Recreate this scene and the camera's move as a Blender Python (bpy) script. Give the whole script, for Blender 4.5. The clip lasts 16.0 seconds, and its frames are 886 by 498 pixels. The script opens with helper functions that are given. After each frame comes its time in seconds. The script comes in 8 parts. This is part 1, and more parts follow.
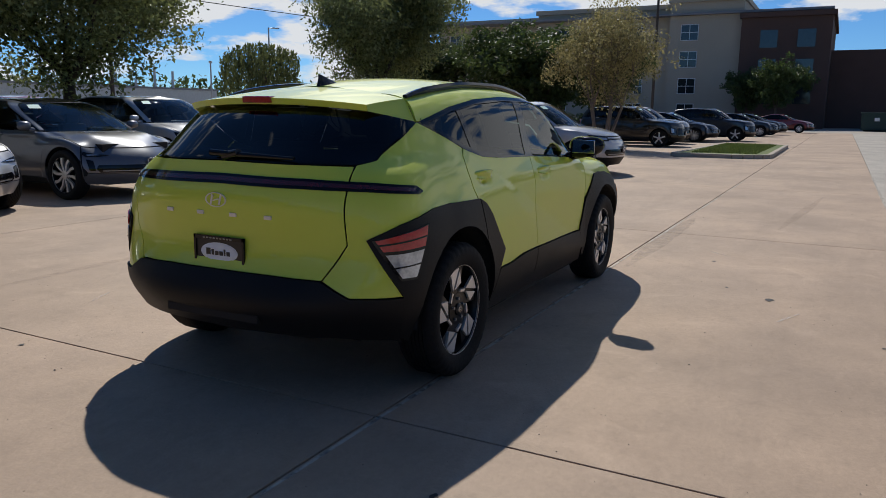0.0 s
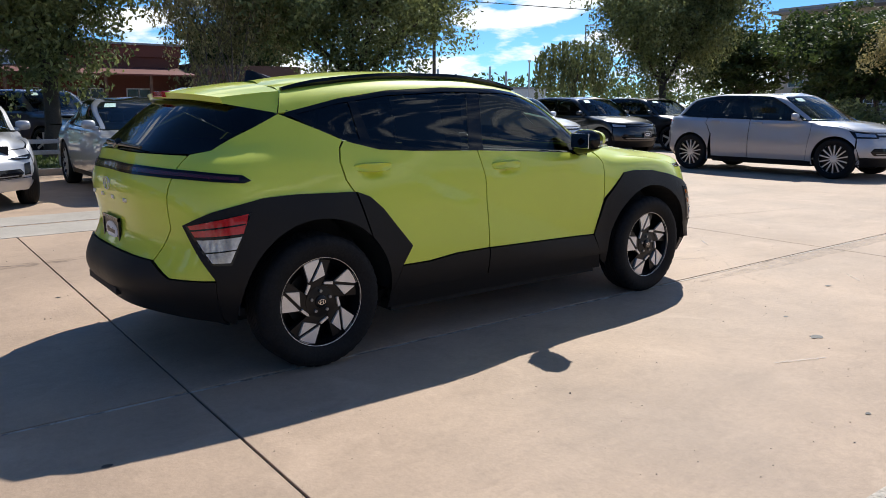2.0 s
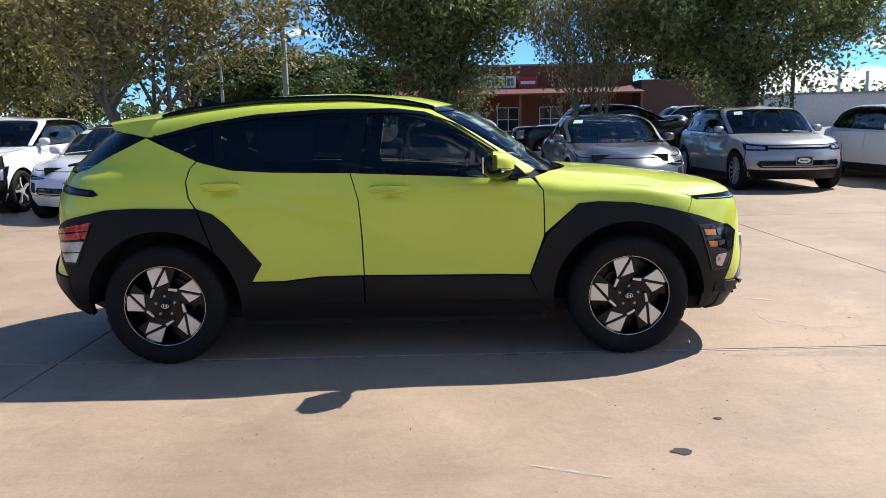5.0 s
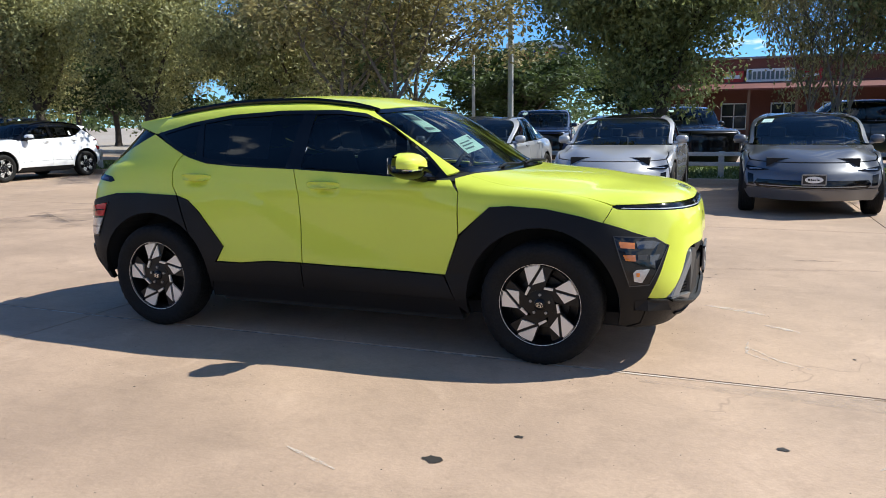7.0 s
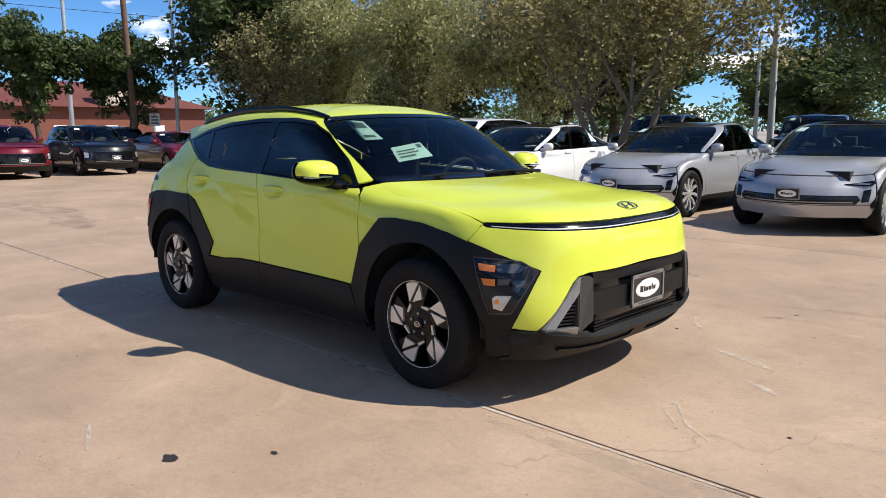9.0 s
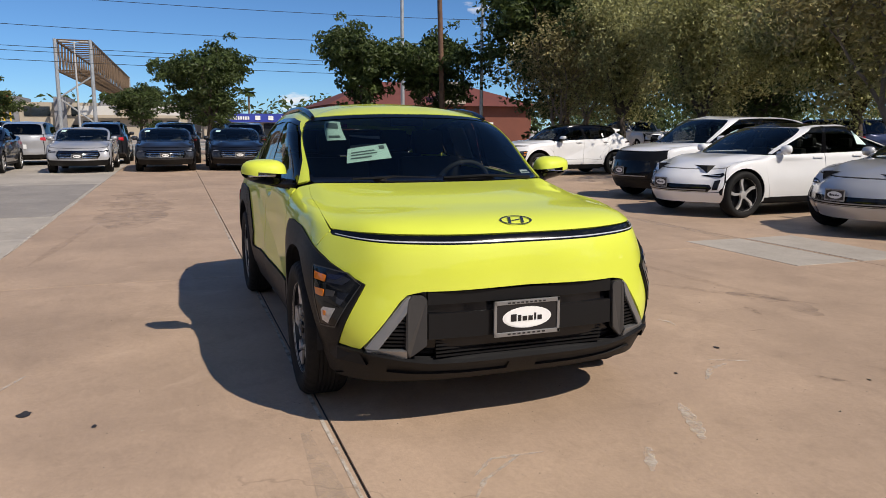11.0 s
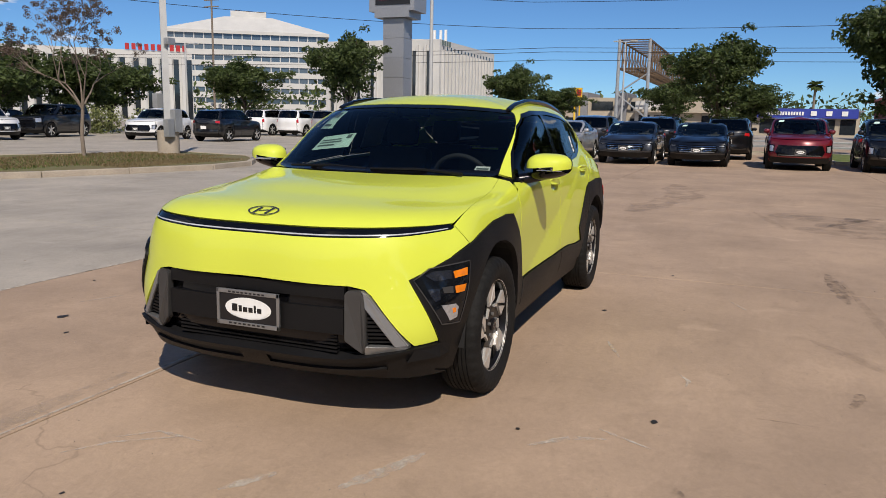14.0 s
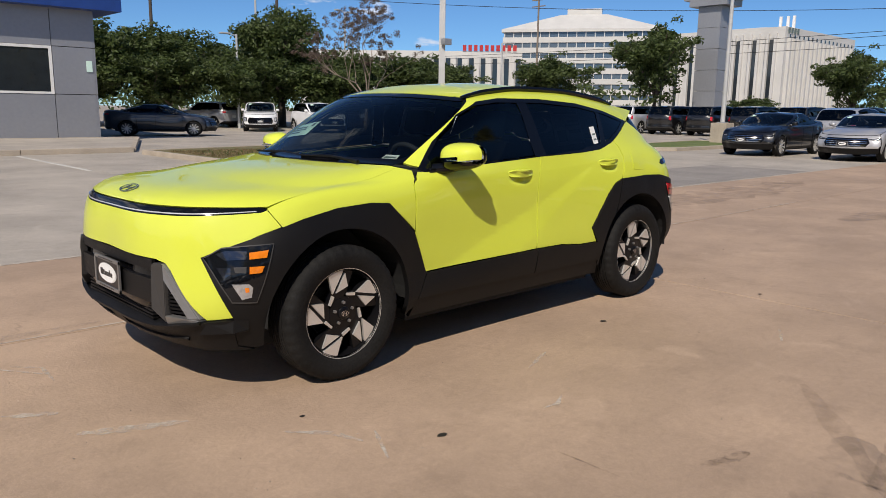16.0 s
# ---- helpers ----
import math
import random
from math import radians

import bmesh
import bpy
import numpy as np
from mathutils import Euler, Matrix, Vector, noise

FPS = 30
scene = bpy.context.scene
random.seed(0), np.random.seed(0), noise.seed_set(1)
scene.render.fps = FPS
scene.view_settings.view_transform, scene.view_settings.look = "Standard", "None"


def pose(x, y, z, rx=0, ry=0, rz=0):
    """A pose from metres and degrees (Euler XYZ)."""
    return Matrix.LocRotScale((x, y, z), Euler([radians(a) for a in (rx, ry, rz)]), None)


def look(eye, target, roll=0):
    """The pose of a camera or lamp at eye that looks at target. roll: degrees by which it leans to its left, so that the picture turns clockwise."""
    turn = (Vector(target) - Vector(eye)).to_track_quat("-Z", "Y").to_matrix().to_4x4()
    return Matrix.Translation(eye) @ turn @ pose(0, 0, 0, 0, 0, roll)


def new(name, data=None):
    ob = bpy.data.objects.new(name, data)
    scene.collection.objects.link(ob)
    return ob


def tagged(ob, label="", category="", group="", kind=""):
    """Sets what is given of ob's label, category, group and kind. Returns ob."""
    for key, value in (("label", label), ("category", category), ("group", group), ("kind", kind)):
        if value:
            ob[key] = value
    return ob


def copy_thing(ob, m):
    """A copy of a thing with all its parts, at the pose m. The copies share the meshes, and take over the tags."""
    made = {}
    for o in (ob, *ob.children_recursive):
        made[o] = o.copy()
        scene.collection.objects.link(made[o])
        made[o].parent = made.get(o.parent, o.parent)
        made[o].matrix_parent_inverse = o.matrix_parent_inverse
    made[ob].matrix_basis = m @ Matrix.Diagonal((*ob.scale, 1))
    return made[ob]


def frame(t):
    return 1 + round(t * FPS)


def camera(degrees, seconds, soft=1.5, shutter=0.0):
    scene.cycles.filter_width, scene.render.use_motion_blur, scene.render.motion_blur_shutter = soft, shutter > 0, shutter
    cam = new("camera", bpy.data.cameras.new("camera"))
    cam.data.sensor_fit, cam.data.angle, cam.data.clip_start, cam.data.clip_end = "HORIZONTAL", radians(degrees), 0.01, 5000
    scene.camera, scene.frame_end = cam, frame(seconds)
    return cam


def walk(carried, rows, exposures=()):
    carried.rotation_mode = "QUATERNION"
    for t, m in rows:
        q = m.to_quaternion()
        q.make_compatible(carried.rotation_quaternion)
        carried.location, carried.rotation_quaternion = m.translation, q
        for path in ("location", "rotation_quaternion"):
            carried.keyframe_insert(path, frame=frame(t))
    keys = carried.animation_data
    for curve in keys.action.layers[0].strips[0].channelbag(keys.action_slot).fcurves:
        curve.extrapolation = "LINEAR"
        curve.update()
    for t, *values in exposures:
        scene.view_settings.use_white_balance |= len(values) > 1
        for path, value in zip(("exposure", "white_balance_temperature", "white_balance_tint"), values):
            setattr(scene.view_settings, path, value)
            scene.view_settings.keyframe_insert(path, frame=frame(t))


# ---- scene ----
cam = camera(61.4, 16.0, soft=0.7)
PATH = [
    (0, (-4.659, -2.563, 1.352), (-2.919, -1.647, 0.988), 0.7),
    (0.5, (-4.325, -3.037, 1.336), (-2.695, -1.937, 0.974), 0.4),
    (1, (-3.948, -3.487, 1.35), (-2.452, -2.215, 0.972), 0.7),
    (1.5, (-3.521, -3.879, 1.323), (-2.178, -2.447, 0.943), 0.1),
    (2, (-3.059, -4.243, 1.335), (-1.876, -2.675, 0.958), 0.0),
    (2.5, (-2.559, -4.489, 1.338), (-1.546, -2.803, 0.977), -0.2),
    (3, (-2.036, -4.715, 1.339), (-1.212, -2.928, 0.981), -0.2),
    (3.5, (-1.452, -4.876, 1.298), (-0.834, -3.004, 0.962), -0.5),
    (4, (-0.884, -4.99, 1.296), (-0.48, -3.06, 0.962), -0.9),
    (4.2, (-0.643, -5.033, 1.306), (-0.324, -3.087, 0.976), -1.0),
    (6.3, (1.606, -5.081, 1.346), (1.136, -3.166, 1.011), -1.0),
    (6.5, (1.805, -5.036, 1.339), (1.263, -3.14, 1.005), -0.9),
    (7, (2.319, -4.837, 1.347), (1.598, -3.002, 1.016), -0.6),
    (7.5, (2.845, -4.609, 1.354), (1.945, -2.853, 1.024), -0.5),
    (8, (3.301, -4.279, 1.345), (2.231, -2.62, 1.023), -0.4),
    (8.5, (3.782, -3.944, 1.364), (2.548, -2.402, 1.049), -0.4),
    (8.7, (3.923, -3.762, 1.343), (2.622, -2.276, 1.03), -0.4),
    (10.8, (5.081, -1.673, 1.344), (3.255, -0.92, 1.03), 0.1),
    (11, (5.137, -1.45, 1.363), (3.276, -0.787, 1.047), 0.1),
    (11.5, (5.274, -0.881, 1.374), (3.347, -0.449, 1.055), 0.2),
    (12, (5.278, -0.304, 1.367), (3.314, -0.109, 1.048), 0.2),
    (12.5, (5.273, 0.307, 1.369), (3.301, 0.264, 1.039), 0.3),
    (13, (5.166, 0.885, 1.367), (3.215, 0.604, 1.03), 0.6),
    (13.5, (5.051, 1.476, 1.372), (3.148, 0.968, 1.025), 0.8),
    (14, (4.835, 2.015, 1.375), (3.005, 1.283, 1.031), 1.1),
    (14.5, (4.573, 2.547, 1.377), (2.84, 1.611, 1.029), 1.1),
    (15, (4.238, 3.028, 1.369), (2.617, 1.912, 1.013), 0.9),
    (15.5, (3.883, 3.5, 1.368), (2.39, 2.217, 1.013), 0.9),
    (16, (3.456, 3.888, 1.366), (2.11, 2.455, 0.998), 0.8),
]
EXPOSURES = [(0, -0.02, 6400, 8), (1, 0.02, 6400, 8), (1.55, 0.08, 6350, 8), (2, 0.66, 6350, 8), (3.5, 0.84, 6400, 8), (7, 0.94, 6250, 6), (8.5, 0.86, 6450, 8), (11, 0.28, 6880, 12), (12, 0.24, 6900, 12), (12.6, 0.12, 6900, 12), (16, 0.20, 6880, 12)]
walk(cam, [(t, look(eye, target, roll)) for t, eye, target, roll in PATH], EXPOSURES)

# ---- world, sun ----
SUN_EL, SUN_AZ = 45.5, 33.7
world = bpy.data.worlds.new("world")
scene.world = world
world.use_nodes = True
wn, wl = world.node_tree.nodes, world.node_tree.links
wn.clear()
w_out = wn.new("ShaderNodeOutputWorld")
w_bg = wn.new("ShaderNodeBackground")
w_sky = wn.new("ShaderNodeTexSky")
w_sky.sky_type = "NISHITA"
w_sky.sun_disc = False
w_sky.sun_elevation = radians(SUN_EL)
w_sky.sun_rotation = radians(90 - SUN_AZ)
w_sky.altitude = 2600
w_sky.air_density, w_sky.dust_density, w_sky.ozone_density = 1.0, 0.0, 5.0
w_bg.inputs["Strength"].default_value = 0.112
# cumulus clouds low over the horizon
w_tc = wn.new("ShaderNodeTexCoord")
w_map = wn.new("ShaderNodeMapping")
w_map.inputs["Scale"].default_value = (1.0, 1.0, 3.2)
w_map.inputs["Location"].default_value = (0.35, 0.1, 0.0)
w_n1 = wn.new("ShaderNodeTexNoise")
w_n1.inputs["Scale"].default_value, w_n1.inputs["Detail"].default_value, w_n1.inputs["Roughness"].default_value = 7.0, 9.0, 0.54
w_big = wn.new("ShaderNodeTexNoise")
w_big.inputs["Scale"].default_value, w_big.inputs["Detail"].default_value = 1.3, 1.0
w_add = wn.new("ShaderNodeMath")
w_add.operation = "MULTIPLY_ADD"
w_add.inputs[1].default_value = 0.40
w_ramp = wn.new("ShaderNodeValToRGB")
w_ramp.color_ramp.elements[0].position, w_ramp.color_ramp.elements[1].position = 0.755, 0.83
w_mix = wn.new("ShaderNodeMix")
w_mix.data_type = "RGBA"
w_mix.inputs["B"].default_value = (6.6, 6.7, 7.0, 1)
w_dir = wn.new("ShaderNodeVectorMath")
w_dir.operation = "DOT_PRODUCT"
w_dir.inputs[1].default_value = (0.085, 0.0, -0.10)
w_more = wn.new("ShaderNodeMath")
w_more.operation = "ADD"
w_deep = wn.new("ShaderNodeMix")
w_deep.data_type, w_deep.blend_type = "RGBA", "MULTIPLY"
w_deep.inputs["Factor"].default_value = 1.0
w_deep.inputs["B"].default_value = (0.43, 0.63, 0.79, 1)
wl.new(w_tc.outputs["Generated"], w_map.inputs["Vector"])
wl.new(w_map.outputs["Vector"], w_n1.inputs["Vector"])
wl.new(w_tc.outputs["Generated"], w_big.inputs["Vector"])
wl.new(w_big.outputs["Fac"], w_add.inputs[0])
wl.new(w_n1.outputs["Fac"], w_add.inputs[2])
wl.new(w_tc.outputs["Generated"], w_dir.inputs[0])
wl.new(w_add.outputs[0], w_more.inputs[0])
wl.new(w_dir.outputs["Value"], w_more.inputs[1])
wl.new(w_more.outputs[0], w_ramp.inputs["Fac"])
wl.new(w_ramp.outputs["Color"], w_mix.inputs["Factor"])
wl.new(w_sky.outputs["Color"], w_deep.inputs["A"])
wl.new(w_deep.outputs["Result"], w_mix.inputs["A"])
wl.new(w_mix.outputs["Result"], w_bg.inputs["Color"])
wl.new(w_bg.outputs[0], w_out.inputs["Surface"])

sun = new("sun", bpy.data.lights.new("sun", "SUN"))
sun.data.energy, sun.data.angle, sun.data.color = 3.65, radians(0.53), (1.0, 0.95, 0.87)
_a, _e = radians(SUN_AZ), radians(SUN_EL)
sun.matrix_world = look((60 * math.cos(_a) * math.cos(_e), 60 * math.sin(_a) * math.cos(_e), 60 * math.sin(_e)), (0, 0, 0))


# ---- materials ----
def material(name, base, rough=0.5, metal=0.0, vary=0.12, scale=3.0, fine=40.0, bump=0.0, coat=0.0, spec=0.5, rnd=0.0, other=None, island=0.0):
    """Base colour varied at two scales; rnd: spread between objects; island: spread between loose pieces; other: a second colour for blotches."""
    m = bpy.data.materials.new(name)
    m.use_nodes = True
    n, l = m.node_tree.nodes, m.node_tree.links
    b = n["Principled BSDF"]
    b.inputs["Roughness"].default_value, b.inputs["Metallic"].default_value = rough, metal
    b.inputs["Specular IOR Level"].default_value = spec
    b.inputs["Coat Weight"].default_value, b.inputs["Coat Roughness"].default_value = coat, 0.03
    tc = n.new("ShaderNodeTexCoord")
    big, small = n.new("ShaderNodeTexNoise"), n.new("ShaderNodeTexNoise")
    big.inputs["Scale"].default_value, big.inputs["Detail"].default_value = scale, 4
    small.inputs["Scale"].default_value, small.inputs["Detail"].default_value = fine, 3
    l.new(tc.outputs["Object"], big.inputs["Vector"])
    l.new(tc.outputs["Object"], small.inputs["Vector"])
    s1 = n.new("ShaderNodeMath")
    s1.operation = "ADD"
    l.new(big.outputs["Fac"], s1.inputs[0])
    l.new(small.outputs["Fac"], s1.inputs[1])
    last = s1
    if rnd:
        oi = n.new("ShaderNodeObjectInfo")
        r = n.new("ShaderNodeMath")
        r.operation = "MULTIPLY_ADD"
        r.inputs[1].default_value = rnd
        l.new(oi.outputs["Random"], r.inputs[0])
        l.new(last.outputs[0], r.inputs[2])
        last = r
    if island:
        ge = n.new("ShaderNodeNewGeometry")
        r = n.new("ShaderNodeMath")
        r.operation = "MULTIPLY_ADD"
        r.inputs[1].default_value = island
        l.new(ge.outputs["Random Per Island"], r.inputs[0])
        l.new(last.outputs[0], r.inputs[2])
        last = r
    mr = n.new("ShaderNodeMapRange")
    mr.inputs["From Min"].default_value, mr.inputs["From Max"].default_value = 0.7, 1.3 + rnd + island
    l.new(last.outputs[0], mr.inputs["Value"])
    mx = n.new("ShaderNodeMix")
    mx.data_type = "RGBA"
    dark = [c * (1 - vary) for c in base]
    light = [min(1, c * (1 + vary)) for c in base] if other is None else other
    mx.inputs["A"].default_value, mx.inputs["B"].default_value = (*dark, 1), (*light, 1)
    l.new(mr.outputs["Result"], mx.inputs["Factor"])
    l.new(mx.outputs["Result"], b.inputs["Base Color"])
    rr = n.new("ShaderNodeMapRange")
    rr.inputs["To Min"].default_value, rr.inputs["To Max"].default_value = max(0.02, rough * 0.9), min(1, rough * 1.1)
    l.new(big.outputs["Fac"], rr.inputs["Value"])
    l.new(rr.outputs["Result"], b.inputs["Roughness"])
    if bump:
        bp = n.new("ShaderNodeBump")
        bp.inputs["Strength"].default_value, bp.inputs["Distance"].default_value = min(1, bump), 0.01
        l.new(small.outputs["Fac"], bp.inputs["Height"])
        l.new(bp.outputs["Normal"], b.inputs["Normal"])
    return m


def paint(name, base, metal=0.0, rough=0.3):
    return material(name, base, rough, metal, vary=0.04, scale=2.0, fine=300.0, coat=1.0)


def glass(name, tint, gloss=0.02):
    m = bpy.data.materials.new(name)
    m.use_nodes = True
    n, l = m.node_tree.nodes, m.node_tree.links
    n.clear()
    o, mix, tr, gl, fr = (n.new("ShaderNode" + k) for k in ("OutputMaterial", "MixShader", "BsdfTransparent", "BsdfGlossy", "Fresnel"))
    tr.inputs["Color"].default_value = (*tint, 1)
    gl.inputs["Roughness"].default_value = gloss
    fr.inputs["IOR"].default_value = 1.5
    l.new(fr.outputs[0], mix.inputs[0])
    l.new(tr.outputs[0], mix.inputs[1])
    l.new(gl.outputs[0], mix.inputs[2])
    l.new(mix.outputs[0], o.inputs["Surface"])
    return m


def glow(name, color, strength):
    m = material(name, color, 0.3)
    b = m.node_tree.nodes["Principled BSDF"]
    b.inputs["Emission Color"].default_value, b.inputs["Emission Strength"].default_value = (*color, 1), strength
    return m


LIME = material("lime_paint", (0.65, 0.72, 0.070), 0.5, vary=0.03, scale=2.0, fine=300.0, coat=0.8, spec=0.25)
CLAD = material("black_grained_plastic", (0.0060, 0.0058, 0.0062), 0.5, vary=0.2, scale=3, fine=500, bump=0.15, spec=0.25)
BLACK = material("dark_underside", (0.008, 0.008, 0.008), 0.8)
GLOSS_BLACK = material("gloss_black_trim", (0.004, 0.004, 0.005), 0.10, vary=0.1, spec=0.35)
RUBBER = material("tyre_rubber", (0.008, 0.008, 0.008), 0.75, vary=0.25, scale=6, fine=90, bump=0.2, spec=0.22, other=(0.014, 0.0135, 0.013))
ALLOY = material("machined_alloy", (0.76, 0.74, 0.71), 0.36, 0.65, vary=0.06, fine=200)
ALLOY_DARK = material("black_wheel_paint", (0.005, 0.005, 0.006), 0.3, vary=0.1, spec=0.3)
CHROME = material("bright_metal", (0.8, 0.8, 0.8), 0.12, 1.0, vary=0.03)
SATIN = material("satin_grey_trim", (0.30, 0.30, 0.30), 0.38, 0.7, vary=0.05)
BLADE = material("dark_satin_trim", (0.060, 0.058, 0.057), 0.42, 0.35, vary=0.05)
SMOKED = material("smoked_projector_lens", (0.035, 0.04, 0.055), 0.07, 0.5, vary=0.3, scale=20, fine=60, coat=1.0)
TINT = glass("privacy_glass", (0.085, 0.09, 0.095))
SCREEN = glass("windscreen_glass", (0.58, 0.64, 0.63))
FRONT_SIDE = glass("front_side_glass", (0.20, 0.22, 0.22))
RED_LENS = material("red_lamp_lens", (0.45, 0.012, 0.016), 0.12, vary=0.2, scale=14, fine=80, coat=1.0)
DARK_RED = material("dark_red_light_bar", (0.06, 0.004, 0.008), 0.12, vary=0.2, scale=9, fine=60, coat=0.8)
CLEAR_LENS = material("clear_lamp_lens", (0.50, 0.51, 0.53), 0.12, 0.6, vary=0.25, scale=16, fine=70, coat=1.0)
LAMP_DARK = material("lamp_housing", (0.006, 0.007, 0.009), 0.05, 0.0, vary=0.4, scale=14, fine=50, spec=0.4)
AMBER = material("amber_reflector", (0.72, 0.19, 0.008), 0.25, vary=0.15, coat=1.0)
DRL = material("day_light_lens", (0.50, 0.51, 0.54), 0.2, vary=0.2, scale=5, fine=60, coat=1.0)
DISC = material("brake_steel", (0.05, 0.05, 0.05), 0.4, 0.8, vary=0.2)
PALE_SEAT = material("grey_seat_cloth", (0.11, 0.105, 0.10), 0.8, vary=0.2, fine=120)
BADGE = material("smoked_badge", (0.22, 0.22, 0.225), 0.2, 0.9, vary=0.1)
PAPER = material("pale_green_label", (0.62, 0.82, 0.72), 0.6, vary=0.05)
WHITE_PAPER = material("white_label", (0.8, 0.8, 0.78), 0.6, vary=0.05)
INK = material("ink", (0.12, 0.16, 0.15), 0.6)
SEAT = material("dark_seat_cloth", (0.03, 0.03, 0.032), 0.8, vary=0.2, fine=120)
PLATE_BLACK = material("plate_black", (0.01, 0.01, 0.012), 0.3)


# ---- mesh helpers ----
def part(name, bm, mat, parent=None, label="", smooth=None):
    me = bpy.data.meshes.new(name)
    bm.normal_update()
    bm.to_mesh(me)
    bm.free()
    for m in mat if isinstance(mat, (list, tuple)) else [mat]:
        me.materials.append(m)
    if smooth is not None:
        me.shade_smooth()
        if smooth < 180:
            me.set_sharp_from_angle(angle=radians(smooth))
    ob = new(name, me)
    if parent is not None:
        ob.parent = parent
    if label:
        ob["label"] = label
    return ob


def box(bm, x0, x1, y0, y1, z0, z1, bevel=0.0, m=None):
    g = bmesh.ops.create_cube(bm, size=1.0)
    vs = g["verts"]
    for v in vs:
        v.co = Vector((x0 + (v.co.x + 0.5) * (x1 - x0), y0 + (v.co.y + 0.5) * (y1 - y0), z0 + (v.co.z + 0.5) * (z1 - z0)))
    if bevel:
        es = list({e for v in vs for e in v.link_edges})
        r = bmesh.ops.bevel(bm, geom=es, offset=bevel, segments=2, affect="EDGES", profile=0.6)
        vs = list({v for f in r["faces"] for v in f.verts} | {v for v in vs if v.is_valid})
    if m is not None:
        bmesh.ops.transform(bm, matrix=m, verts=vs)
    return vs


def tube(bm, p, q, r0, r1=None, seg=10, cap=True):
    p, q = Vector(p), Vector(q)
    d = q - p
    g = bmesh.ops.create_cone(bm, segments=seg, radius1=r0, radius2=r0 if r1 is None else r1, depth=d.length, cap_ends=cap)
    m = Matrix.Translation((p + q) / 2) @ d.to_track_quat("Z", "Y").to_matrix().to_4x4()
    bmesh.ops.transform(bm, matrix=m, verts=g["verts"])
    return g["verts"]


def lathe(bm, profile, seg=48, axis="Y"):
    """Revolve a profile of (radius, along) round the axis."""
    rings = []
    for r, a in profile:
        ring = []
        for k in range(seg):
            t = 2 * math.pi * k / seg
            c, s = r * math.cos(t), r * math.sin(t)
            ring.append(bm.verts.new((c, a, s) if axis == "Y" else (c, s, a)))
        rings.append(ring)
    for a, b in zip(rings, rings[1:]):
        for k in range(seg):
            bm.faces.new((a[k], a[(k + 1) % seg], b[(k + 1) % seg], b[k]))
    return rings


def prism(bm, pts, y0, y1):
    """Extrude a polygon of (x, z) from y0 to y1."""
    a = [bm.verts.new((x, y0, z)) for x, z in pts]
    b = [bm.verts.new((x, y1, z)) for x, z in pts]
    bm.faces.new(a)
    bm.faces.new(b[::-1])
    n = len(pts)
    for k in range(n):
        bm.faces.new((a[k], b[k], b[(k + 1) % n], a[(k + 1) % n]))


def thing(name, label, category, m=None, group="", kind=""):
    e = tagged(new(name), label, category, group, kind)
    if m is not None:
        e.matrix_basis = m
    return e


